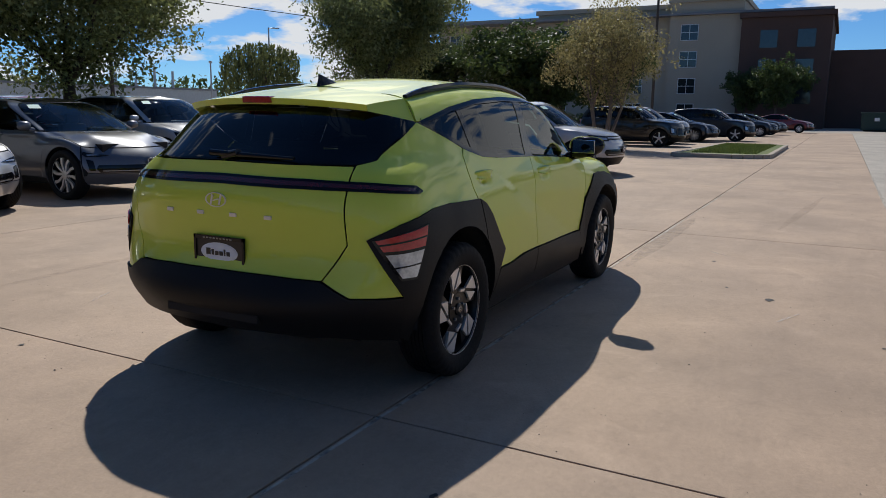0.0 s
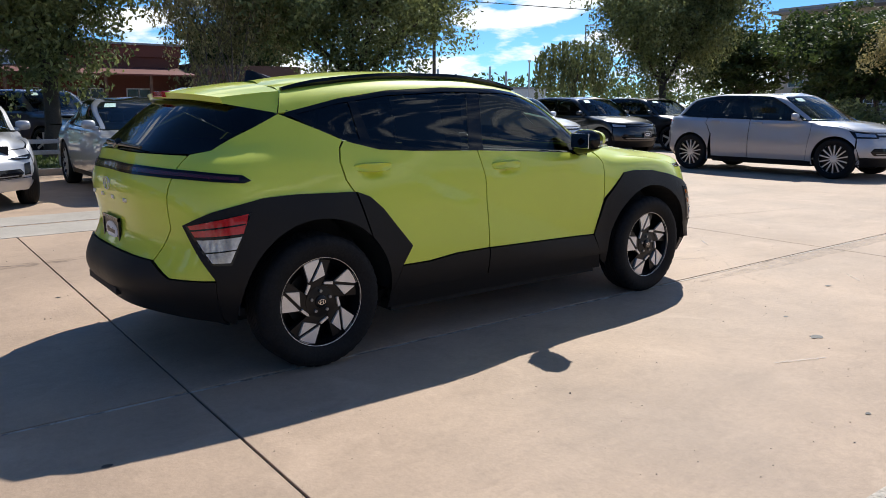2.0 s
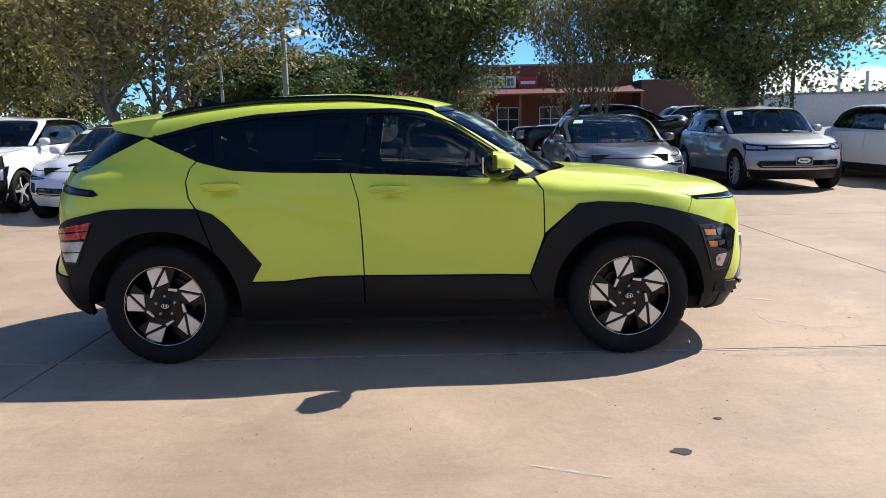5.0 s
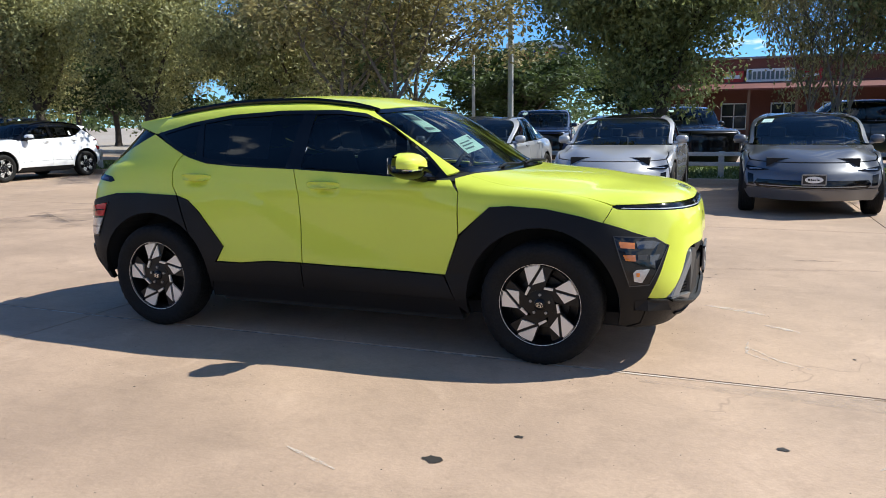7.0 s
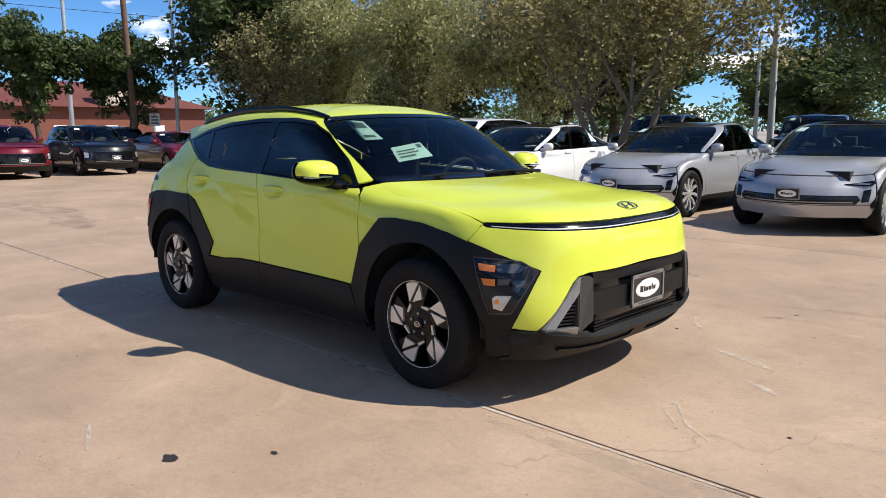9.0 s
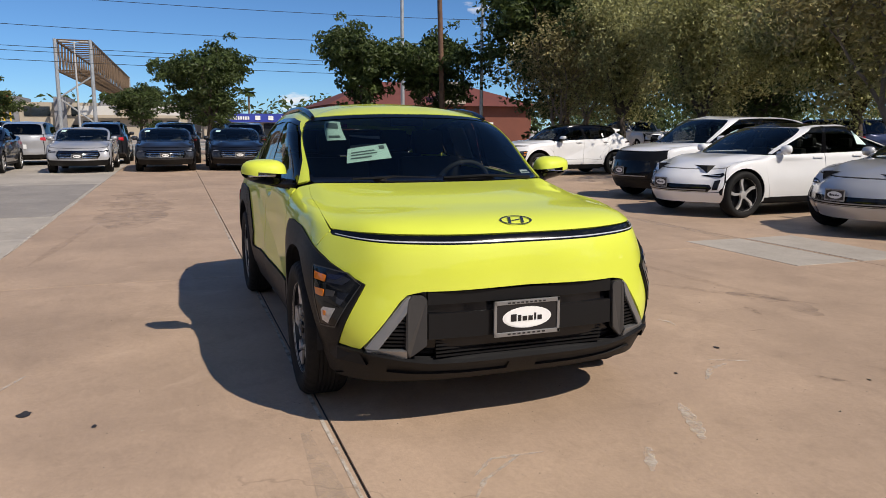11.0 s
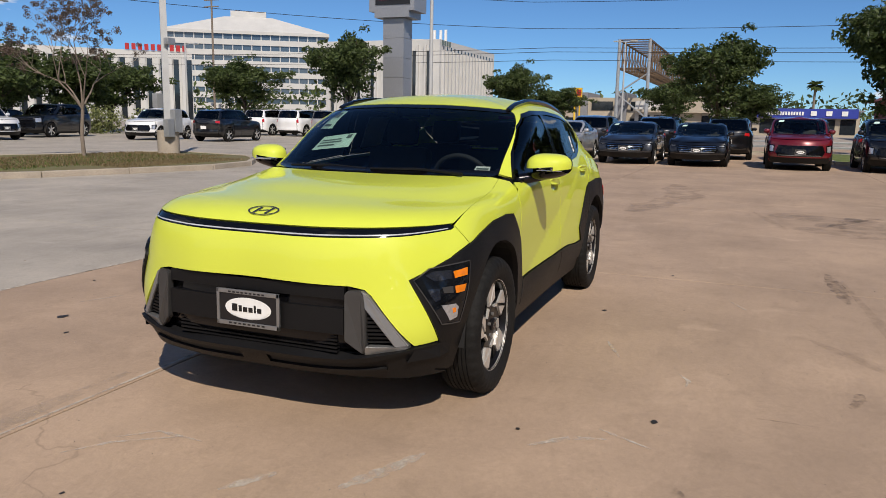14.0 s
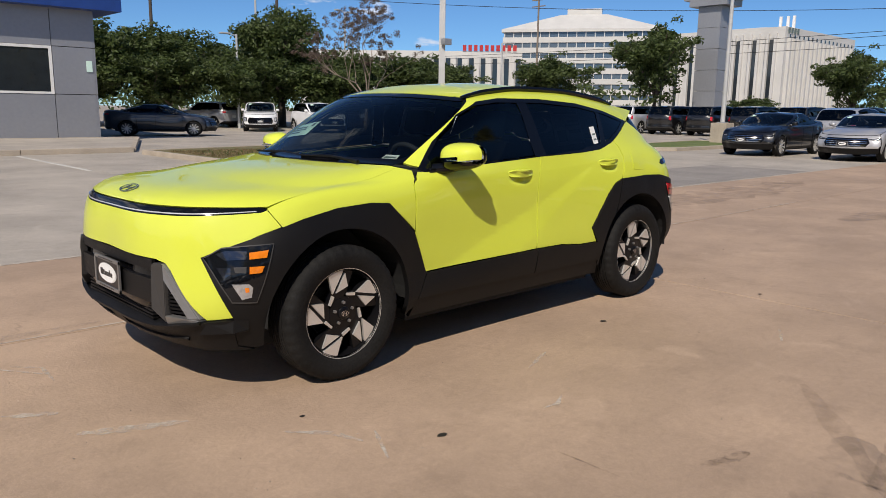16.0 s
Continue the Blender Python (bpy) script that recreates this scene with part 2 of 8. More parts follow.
# ---- ground and built structure ----
def concrete(name, base, rnd=0.12):
    """Slab concrete: broad stains, pale scuffs, fine sand grain; mapped in world metres so that it runs on over the joints."""
    m = material(name, base, 0.72, vary=0.10, scale=0.9, fine=60, bump=0.18, rnd=rnd)
    n, l = m.node_tree.nodes, m.node_tree.links
    b = n["Principled BSDF"]
    src = b.inputs["Base Color"].links[0].from_socket
    ge = n.new("ShaderNodeNewGeometry")
    stain, scuff = n.new("ShaderNodeTexNoise"), n.new("ShaderNodeTexNoise")
    stain.inputs["Scale"].default_value, stain.inputs["Detail"].default_value, stain.inputs["Roughness"].default_value = 0.55, 7, 0.65
    scuff.inputs["Scale"].default_value, scuff.inputs["Detail"].default_value, scuff.inputs["Distortion"].default_value = 1.7, 8, 1.2
    l.new(ge.outputs["Position"], stain.inputs["Vector"])
    l.new(ge.outputs["Position"], scuff.inputs["Vector"])
    r1, r2 = n.new("ShaderNodeMapRange"), n.new("ShaderNodeMapRange")
    r1.inputs["From Min"].default_value, r1.inputs["From Max"].default_value, r1.inputs["To Min"].default_value, r1.inputs["To Max"].default_value = 0.33, 0.62, 0.76, 1.05
    r2.inputs["From Min"].default_value, r2.inputs["From Max"].default_value, r2.inputs["To Min"].default_value, r2.inputs["To Max"].default_value = 0.60, 0.74, 0.0, 0.30
    l.new(stain.outputs["Fac"], r1.inputs["Value"])
    l.new(scuff.outputs["Fac"], r2.inputs["Value"])
    mul, pale = n.new("ShaderNodeMix"), n.new("ShaderNodeMix")
    mul.data_type = pale.data_type = "RGBA"
    mul.blend_type = "MULTIPLY"
    mul.inputs["Factor"].default_value = 1.0
    l.new(src, mul.inputs["A"])
    l.new(r1.outputs["Result"], mul.inputs["B"])
    pale.inputs["B"].default_value = (*[min(1, c * 1.35 + 0.03) for c in base], 1)
    l.new(mul.outputs["Result"], pale.inputs["A"])
    l.new(r2.outputs["Result"], pale.inputs["Factor"])
    last = pale.outputs["Result"]
    # tyre streaks along the drive, sand grain, hairline cracks
    for scale, noise, lo, hi, dark, rough in (((0.16, 1.1, 1.0), 1.3, 0.52, 0.72, 0.88, 0.75), ((1.0, 1.0, 1.0), 3.4, 0.52, 0.68, 0.88, 0.8), ((1.0, 1.0, 1.0), 230.0, 0.30, 0.72, 1.22, 0.6), ((1.0, 1.0, 1.0), 26.0, 0.35, 0.70, 1.07, 0.75)):
        mp, nz, mr, mu = n.new("ShaderNodeMapping"), n.new("ShaderNodeTexNoise"), n.new("ShaderNodeMapRange"), n.new("ShaderNodeMix")
        mp.inputs["Scale"].default_value = scale
        nz.inputs["Scale"].default_value, nz.inputs["Detail"].default_value, nz.inputs["Roughness"].default_value = noise, 5, rough
        mr.inputs["From Min"].default_value, mr.inputs["From Max"].default_value = lo, hi
        mr.inputs["To Min"].default_value, mr.inputs["To Max"].default_value = (1.0, dark) if dark < 1 else (2 - dark, dark)
        mu.data_type, mu.blend_type = "RGBA", "MULTIPLY"
        mu.inputs["Factor"].default_value = 1.0
        l.new(ge.outputs["Position"], mp.inputs["Vector"])
        l.new(mp.outputs["Vector"], nz.inputs["Vector"])
        l.new(nz.outputs["Fac"], mr.inputs["Value"])
        l.new(last, mu.inputs["A"])
        l.new(mr.outputs["Result"], mu.inputs["B"])
        last = mu.outputs["Result"]
    warp, vo, thin, mask, cut, crack = (n.new("ShaderNode" + k) for k in ("TexNoise", "TexVoronoi", "MapRange", "MapRange", "Math", "Mix"))
    off = n.new("ShaderNodeVectorMath")
    off.operation = "MULTIPLY_ADD"
    off.inputs[1].default_value = (1.6, 1.6, 0)
    warp.inputs["Scale"].default_value, warp.inputs["Detail"].default_value = 0.8, 6
    vo.feature = "DISTANCE_TO_EDGE"
    vo.inputs["Scale"].default_value = 0.22
    thin.inputs["From Min"].default_value, thin.inputs["From Max"].default_value, thin.inputs["To Min"].default_value, thin.inputs["To Max"].default_value = 0.0003, 0.0010, 0.32, 0.0
    mask.inputs["From Min"].default_value, mask.inputs["From Max"].default_value = 0.57, 0.60
    cut.operation = "MULTIPLY"
    crack.data_type = "RGBA"
    crack.inputs["B"].default_value = (*[c * 0.35 for c in base], 1)
    l.new(ge.outputs["Position"], warp.inputs["Vector"])
    l.new(warp.outputs["Color"], off.inputs[0])
    l.new(ge.outputs["Position"], off.inputs[2])
    l.new(off.outputs[0], vo.inputs["Vector"])
    l.new(vo.outputs["Distance"], thin.inputs["Value"])
    l.new(stain.outputs["Fac"], mask.inputs["Value"])
    l.new(thin.outputs["Result"], cut.inputs[0])
    l.new(mask.outputs["Result"], cut.inputs[1])
    l.new(cut.outputs[0], crack.inputs["Factor"])
    l.new(last, crack.inputs["A"])
    l.new(crack.outputs["Result"], b.inputs["Base Color"])
    return m


CONCRETE = concrete("tan_concrete", (0.440, 0.312, 0.216))
CONCRETE_DARK = concrete("dark_grey_concrete", (0.300, 0.268, 0.232))
CONCRETE_GREY = concrete("grey_concrete", (0.430, 0.380, 0.318))
FAR_GROUND = material("far_pavement", (0.36, 0.31, 0.26), 0.85, vary=0.2, scale=0.05, fine=2.0)
JOINT = material("joint_filler", (0.045, 0.035, 0.028), 0.9, vary=0.3)
KERB = material("kerb_concrete", (0.40, 0.34, 0.27), 0.8, vary=0.2, scale=2, fine=40, bump=0.3)
LAWN = material("lawn", (0.26, 0.18, 0.095), 0.95, vary=0.35, scale=0.9, fine=30, bump=0.6, other=(0.13, 0.14, 0.045))
LAWN_GREEN = material("green_lawn", (0.10, 0.17, 0.03), 0.95, vary=0.4, scale=0.9, fine=30, bump=0.6, other=(0.17, 0.19, 0.06))
bm = bmesh.new()
bmesh.ops.create_grid(bm, x_segments=8, y_segments=8, size=1500)
for v in bm.verts:
    v.co.z = -0.018
tagged(part("ground", bm, FAR_GROUND), "pale worn pavement that runs on to the horizon", "ground", kind="structure")
bm = bmesh.new()
box(bm, -46, 62, -46, 24, -0.017, -0.010)
tagged(part("road", bm, JOINT), "dark joint filler between the concrete slabs", "pavement", kind="structure")


def island(name, pts, mat, h=0.13, label="planted kerb island"):
    """A kerbed bed: an edge of kerb blocks round a low lawn."""
    e = thing(name, label, "kerb island")
    c = Vector((sum(p[0] for p in pts) / len(pts), sum(p[1] for p in pts) / len(pts), 0))
    bm = bmesh.new()
    v = [bm.verts.new((x, y, h - .02)) for x, y in pts]
    bm.faces.new(v)
    v2 = [bm.verts.new((x, y, -.01)) for x, y in pts]
    for k in range(len(pts)):
        bm.faces.new((v[k], v2[k], v2[(k + 1) % len(pts)], v[(k + 1) % len(pts)]))
    bmesh.ops.recalc_face_normals(bm, faces=bm.faces)
    part("lawn", bm, mat, e, "patchy short grass")
    n = len(pts)
    for k in range(n):
        a, b = Vector((*pts[k], 0)), Vector((*pts[(k + 1) % n], 0))
        d = (b - a).length
        m = max(1, round(d / 3.0))
        for i in range(m):
            bm = bmesh.new()
            box(bm, 0, d / m - .012, -.075, .075, -.01, h, .018)
            ang = math.atan2(b.y - a.y, b.x - a.x)
            p = a + (b - a) * (i / m)
            bmesh.ops.transform(bm, matrix=Matrix.Translation(p) @ pose(0, 0, 0, 0, 0, math.degrees(ang)), verts=bm.verts)
            part("kerb_block", bm, KERB, e)
    return e


def bend(x, y, r, a0, a1, n=5):
    return [(x + r * math.cos(radians(a0 + (a1 - a0) * k / n)), y + r * math.sin(radians(a0 + (a1 - a0) * k / n))) for k in range(n + 1)]


island("kerb_island", [(-24, 12.1), (24, 12.1), (24, 17.6), (-24, 17.6)], LAWN_GREEN, label="long kerbed planting strip with grass behind the parked row")
island("kerb_island", [*bend(21.2, .4, 1.0, 180, 270), (29.8, -.55), (30.2, 1.9), (20.2, 2.2)], LAWN_GREEN, label="kerbed grass island with a rounded end")
island("kerb_island", [(-4.9, -12.9), (-5.4, -12.3), (-6.6, -11.7), (-8.4, -11.1), (-10.6, -10.5), (-12.4, -10.7), (-13.7, -11.5), (-14.9, -12.6), (-15.6, -16.0), (-9.0, -18.2), (-4.9, -17.4)], LAWN, label="kerbed island of dry grass with a bare tree")
island("kerb_island", [(-20.4, -10.8), (-21.2, -10.2), (-27.5, -10.2), (-29.8, -11.4), (-29.0, -13.6), (-21.0, -12.8)], LAWN_GREEN, label="kerbed grass island round a lamp post")
island("kerb_island", [(-5.0, -18.5), (16, -18.5), (16, -25.9), (-8.0, -25.9)], CONCRETE_GREY, h=.15, label="raised concrete walk beside the showroom")
island("kerb_island", [(-25.2, 5.0), (-25.2, 12), (-34, 12), (-34, -12), (-32.5, -12), (-32.5, 5.0)], LAWN_GREEN, label="kerbed grass verge along the street")


# ---- car body surfaces, lofted from character lines ----
class Loft:
    """Lines run from the front's centre round one side to the rear's centre; they are stacked from the sill to the roof's middle."""

    def __init__(self, lines, crease=()):
        self.crease = np.zeros(len(lines) + 1)
        self.crease[list(crease)] = 1
        self.c = np.array(lines, float).reshape(len(lines), -1, 3)
        self.top = len(lines) - 1
        self.carve = None
        self.end = self.c.shape[1] - 1
        flip = np.array([1, -1, 1.0])
        p = np.concatenate([self.c[:, 1:2] * flip, self.c, self.c[:, -2:-1] * flip], 1)
        mean = p[2]
        self.h = np.linalg.norm(np.diff(mean, axis=0), axis=1) + 1e-6
        d = np.diff(p, axis=1) / self.h[None, :, None]
        h0, h1 = self.h[:-1][None, :, None], self.h[1:][None, :, None]
        self.t = (h0 * d[:, 1:] + h1 * d[:, :-1]) / (h0 + h1)
        s, v = np.meshgrid(np.linspace(0, self.end, 24 * self.end + 1), np.linspace(0, self.top, 16 * self.top + 1), indexing="ij")
        self.gs, self.gv = s.ravel(), v.ravel()
        self.g = self.at(self.gs, self.gv)

    def at(self, s, v):
        s, v = np.clip(np.asarray(s, float), 0, self.end), np.clip(np.asarray(v, float), 0, self.top)
        i = np.minimum(s.astype(int), self.end - 1)
        u = (s - i)[None, :, None]
        h = self.h[i + 1][None, :, None]
        p0, p1, t0, t1 = self.c[:, i], self.c[:, i + 1], self.t[:, i] * h, self.t[:, i + 1] * h
        q = (2 * u**3 - 3 * u**2 + 1) * p0 + (u**3 - 2 * u**2 + u) * t0 + (3 * u**2 - 2 * u**3) * p1 + (u**3 - u**2) * t1
        flip = np.array([1, -1, 1.0])
        q = np.concatenate([2 * q[:1] - q[1:2], q, q[-2:-1] * flip], 0)
        k = np.linalg.norm(np.diff(q, axis=0), axis=2)[..., None] + 1e-6
        d = np.diff(q, axis=0) / k
        t = (k[:-1] * d[1:] + k[1:] * d[:-1]) / (k[:-1] + k[1:])
        j = np.minimum(v.astype(int), self.top - 1)
        n = np.arange(len(s))
        w = (v - j)[:, None]
        hk = k[j + 1, n]
        a, b = q[j + 1, n], q[j + 2, n]
        c0, c1 = self.crease[j][:, None], self.crease[j + 1][:, None]
        ta = (t[j, n] * (1 - c0) + d[j + 1, n] * c0) * hk
        tb = (t[j + 1, n] * (1 - c1) + d[j + 1, n] * c1) * hk
        q = (2 * w**3 - 3 * w**2 + 1) * a + (w**3 - 2 * w**2 + w) * ta + (3 * w**2 - 2 * w**3) * b + (w**3 - w**2) * tb
        if self.carve:
            q[:, 1] += self.carve(q[:, 0], q[:, 1], q[:, 2])
        return q

    def normal(self, s, v):
        e = 0.02
        s, v = np.asarray(s, float), np.asarray(v, float)
        ds = self.at(s + e, v) - self.at(s - e, v)
        dv = self.at(s, v + e) - self.at(s, v - e)
        n = np.cross(ds, dv)
        p = self.at(s, v)
        n[np.abs(p[:, 1]) < 0.004, 1] = 0
        return n / (np.linalg.norm(n, axis=1)[:, None] + 1e-9)

    def find(self, mode, a):
        """The (s, v) of a place given in side (x, z), front or rear (y, z), top (x, y) or full coordinates."""
        axes = {"S": (0, 2), "F": (1, 2), "R": (1, 2), "T": (0, 1), "X": (0, 1, 2)}[mode]
        e, t = self.end, self.top
        ok = {"S": (self.gs > 0.22 * e) & (self.gs < 0.89 * e) & (self.gv <= t - 1.8), "F": (self.gs < 0.36 * e) & (self.gv < 4.2),
              "R": (self.gs > 0.78 * e) & (self.gv < t - 1.9), "T": self.gv > 2.6, "X": self.gs > -1}[mode]
        k = np.flatnonzero(ok)
        aim = np.array(a, float)
        b = k[np.argmin(((self.g[k][:, axes] - aim) ** 2).sum(1))]
        sv = np.array([self.gs[b], self.gv[b]])
        for _ in range(4):
            p = self.at([sv[0], sv[0] + 1e-3, sv[0]], [sv[1], sv[1], sv[1] + 1e-3])[:, axes]
            j = np.stack([p[1] - p[0], p[2] - p[0]], 1) / 1e-3
            step = np.linalg.lstsq(j, aim - p[0], rcond=0.05)[0]
            sv = np.clip(sv + np.clip(step, -0.1, 0.1), 0, [e, t])
        return sv

    def path(self, pts, step=0.035, closed=True):
        """A polygon in (s, v): points as ('S', x, z) and so on, or ('P', s, v)."""
        out = []
        n = len(pts)
        for k in range(n if closed else n - 1):
            m, q = pts[k], pts[(k + 1) % n]
            if m[0] == q[0] and m[0] != "P":
                a, b = np.array(m[1:], float), np.array(q[1:], float)
                c = max(1, int(np.linalg.norm(b - a) / step))
                out += [self.find(m[0], a + (b - a) * i / c) for i in range(c)]
            else:
                a, b = (np.array(w[1:], float) if w[0] == "P" else self.find(w[0], w[1:]) for w in (m, q))
                c = max(1, int(np.linalg.norm(self.at([a[0]], [a[1]]) - self.at([b[0]], [b[1]])) / step))
                out += [a + (b - a) * i / c for i in range(c)]
        if not closed:
            m = pts[-1]
            out.append(np.array(m[1:], float) if m[0] == "P" else self.find(m[0], m[1:]))
        return np.array(out)


def inside(q, poly):
    x, y = q[:, 0][:, None], q[:, 1][:, None]
    a, b = poly, np.roll(poly, -1, 0)
    cut = ((a[:, 1] > y) != (b[:, 1] > y)) & (x < (b[:, 0] - a[:, 0]) * (y - a[:, 1]) / (b[:, 1] - a[:, 1] + 1e-12) + a[:, 0])
    return cut.sum(1) % 2 == 1


def shrink(poly, d):
    """Move a polygon's edges inwards by d."""
    a = np.roll(poly, 1, 0)
    b = np.roll(poly, -1, 0)
    area = 0.5 * np.sum(poly[:, 0] * b[:, 1] - b[:, 0] * poly[:, 1])
    t = b - a
    t /= np.linalg.norm(t, axis=1)[:, None] + 1e-9
    n = np.stack([-t[:, 1], t[:, 0]], 1) * (1 if area > 0 else -1)
    return poly + n * d


METRIC = np.array([0.40, 0.22])


def mesh_of(name, co, faces, normals, mat, parent, label=""):
    me = bpy.data.meshes.new(name)
    me.from_pydata(co, [], faces)
    me.materials.append(mat)
    me.shade_smooth()
    me.normals_split_custom_set_from_vertices(normals)
    ob = new(name, me)
    ob.parent = parent
    if label:
        ob["label"] = label
    return ob


def panel(loft, name, pts, mat, parent, off=0.0, skirt=0.012, gap=0.0008, sides=(1, -1), join=False, grid=0.12, label="", poly=None):
    """A sheet of the loft inside a polygon, lifted by off, with its edges turned in by skirt. join: both halves in one mesh."""
    key = (id(loft), repr(pts), off, skirt, gap, join, grid)
    if key not in SHEETS:
        SHEETS[key] = sheet(loft, loft.path(pts) if poly is None else poly, off, skirt, gap, join, grid)
    co, tris, nor = SHEETS[key]
    flip = np.array([1, -1, 1.0])
    if join:
        k = len(co)
        full = np.concatenate([co, co * flip])
        fn = np.concatenate([nor, nor * flip])
        return mesh_of(name, full.tolist(), tris + [[i + k for i in f[::-1]] for f in tris], fn.tolist(), mat, parent, label)
    made = []
    for sgn in sides:
        if sgn > 0:
            made.append(mesh_of(name, co.tolist(), tris, nor.tolist(), mat, parent, label))
        else:
            made.append(mesh_of(name, (co * flip).tolist(), [f[::-1] for f in tris], (nor * flip).tolist(), mat, parent, label))
    return made


SHEETS = {}


def sheet(loft, from_poly, off, skirt, gap, join, grid):
    p = shrink(from_poly * METRIC, gap) / METRIC if gap else from_poly
    p[:, 0], p[:, 1] = np.clip(p[:, 0], 0, loft.end), np.clip(p[:, 1], 0, loft.top)
    if join:
        near = (from_poly[:, 0] < 0.01) | (from_poly[:, 0] > loft.end - 0.01)
        p[near, 0] = from_poly[near, 0]
        high = from_poly[:, 1] > loft.top - 0.01
        p[high, 1] = loft.top
    lo, hi = p.min(0), p.max(0)
    gs, gv = np.meshgrid(np.arange(lo[0] + grid / 2, hi[0], grid), np.arange(lo[1] + grid / 2, hi[1], grid), indexing="ij")
    q = np.stack([gs.ravel(), gv.ravel()], 1)
    q = q[inside(q, p)] if len(q) else q
    if len(q):
        far = np.min(np.linalg.norm((q[:, None] - p[None]) * METRIC, axis=2), 1) > 0.010
        q = q[far]
    allp = np.concatenate([p, q]) if len(q) else p
    n = len(p)
    sc = allp * METRIC
    res = geo_cdt([Vector(c) for c in sc], [], [list(range(n))], 1, 1e-7)
    v2 = np.array([tuple(c) for c in res[0]]) / METRIC
    tris = [list(f) for f in res[2]]
    nor = loft.normal(v2[:, 0], v2[:, 1])
    co = loft.at(v2[:, 0], v2[:, 1]) + nor * off
    # keep every triangle facing out
    t = np.array(tris)
    fn = np.cross(co[t[:, 1]] - co[t[:, 0]], co[t[:, 2]] - co[t[:, 0]])
    bad = (fn * nor[t].mean(1)).sum(1) < 0
    t[bad] = t[bad][:, ::-1]
    tris = t.tolist()
    if skirt:
        cnt = {}
        for f in tris:
            for a, b in zip(f, f[1:] + f[:1]):
                cnt[(a, b)] = 1
        rim = [(a, b) for a, b in cnt if (b, a) not in cnt]
        if join:
            rim = [(a, b) for a, b in rim if abs(co[a][1]) > 0.004 or abs(co[b][1]) > 0.004]
        idx = sorted({a for e in rim for a in e})
        base = len(co)
        at = {a: base + k for k, a in enumerate(idx)}
        out = {a: np.zeros(3) for a in idx}
        for a, b in rim:
            o = np.cross(co[b] - co[a], nor[a] + nor[b])
            o /= np.linalg.norm(o) + 1e-9
            out[a] += o
            out[b] += o
        o = np.array([out[a] / (np.linalg.norm(out[a]) + 1e-9) for a in idx]) if idx else np.zeros((0, 3))
        co = np.concatenate([co, co[idx], co[idx] - nor[idx] * skirt])
        nor = np.concatenate([nor, o, o])
        m = len(idx)
        tris += [[at[a] + 0, at[a] + m, at[b] + m, at[b]] for a, b in rim]
    return co, tris, nor


def ring_of(loft, pts, width, off):
    """A band inside a polygon's edge: outer and inner loops, as a polygon that goes round and back."""
    p = loft.path(pts, 0.03)
    inner = shrink(p * METRIC, width) / METRIC
    ends = (p[:, 0] < 0.01) | (p[:, 0] > loft.end - 0.01)
    inner[ends, 0] = p[ends, 0]
    return p, inner


def band(loft, name, pts, width, mat, parent, off=0.0, sides=(1, -1)):
    p, inner = ring_of(loft, pts, width, off)
    n = len(p)
    v2 = np.concatenate([p, inner])
    nor = loft.normal(v2[:, 0], v2[:, 1])
    co = loft.at(v2[:, 0], v2[:, 1]) + nor * off
    mid = lambda k: p[k, 0] < 0.01 or p[k, 0] > loft.end - 0.01
    fs = [[k, (k + 1) % n, n + (k + 1) % n, n + k] for k in range(n) if not (mid(k) and mid((k + 1) % n))]
    f0 = np.cross(co[fs[0][1]] - co[fs[0][0]], co[fs[0][2]] - co[fs[0][0]])
    if f0 @ nor[0] < 0:
        fs = [f[::-1] for f in fs]
    flip = np.array([1, -1, 1.0])
    for sgn in sides:
        if sgn > 0:
            mesh_of(name, co.tolist(), fs, nor.tolist(), mat, parent)
        else:
            mesh_of(name, (co * flip).tolist(), [f[::-1] for f in fs], (nor * flip).tolist(), mat, parent)


from mathutils.geometry import delaunay_2d_cdt as geo_cdt


def arc(cx, cz, r, a0, a1, n=14):
    return [("S", cx + r * math.cos(radians(a0 + (a1 - a0) * k / n)), cz + r * math.sin(radians(a0 + (a1 - a0) * k / n))) for k in range(n + 1)]


def inner_shell(loft, name, parent, vmax, wheels, wr, inset=0.055):
    s = np.linspace(0, loft.end, 6 * loft.end + 1)
    v = np.linspace(0, vmax, int(4 * vmax) + 1)
    S, V = np.meshgrid(s, v, indexing="ij")
    co = loft.at(S.ravel(), V.ravel()) - loft.normal(S.ravel(), V.ravel()) * inset
    co[:, 1] = np.maximum(co[:, 1], 0)
    nv = len(v)
    bad = np.zeros(len(co), bool)
    for wx, wz in wheels:
        bad |= (np.hypot(co[:, 0] - wx, co[:, 2] - wz) < wr + 0.05) & (co[:, 1] > 0.4)
    fs = []
    for i in range(len(s) - 1):
        for j in range(nv - 1):
            f = [i * nv + j, (i + 1) * nv + j, (i + 1) * nv + j + 1, i * nv + j + 1]
            if not bad[f].any():
                fs.append(f)
    n = len(co)
    full = np.concatenate([co, co * np.array([1, -1, 1.0])])
    me = bpy.data.meshes.new(name)
    me.from_pydata(full.tolist(), [], fs + [[k + n for k in f[::-1]] for f in fs])
    me.materials.append(BLACK)
    ob = new(name, me)
    ob.parent = parent
    # floor pan
    bm = bmesh.new()
    xs = co[:, 0]
    box(bm, xs.min() + 0.45, xs.max() - 0.4, -0.5, 0.5, 0.21, 0.3)
    box(bm, wheels[1][0] + wr + 0.05, wheels[0][0] - wr - 0.05, -0.8, 0.8, 0.2, 0.26)
    for wx, wz in wheels:
        box(bm, wx - wr - 0.06, wx + wr + 0.06, -0.60, 0.60, 0.3, wz + wr + 0.04)
    part("floor_pan", bm, BLACK, parent)


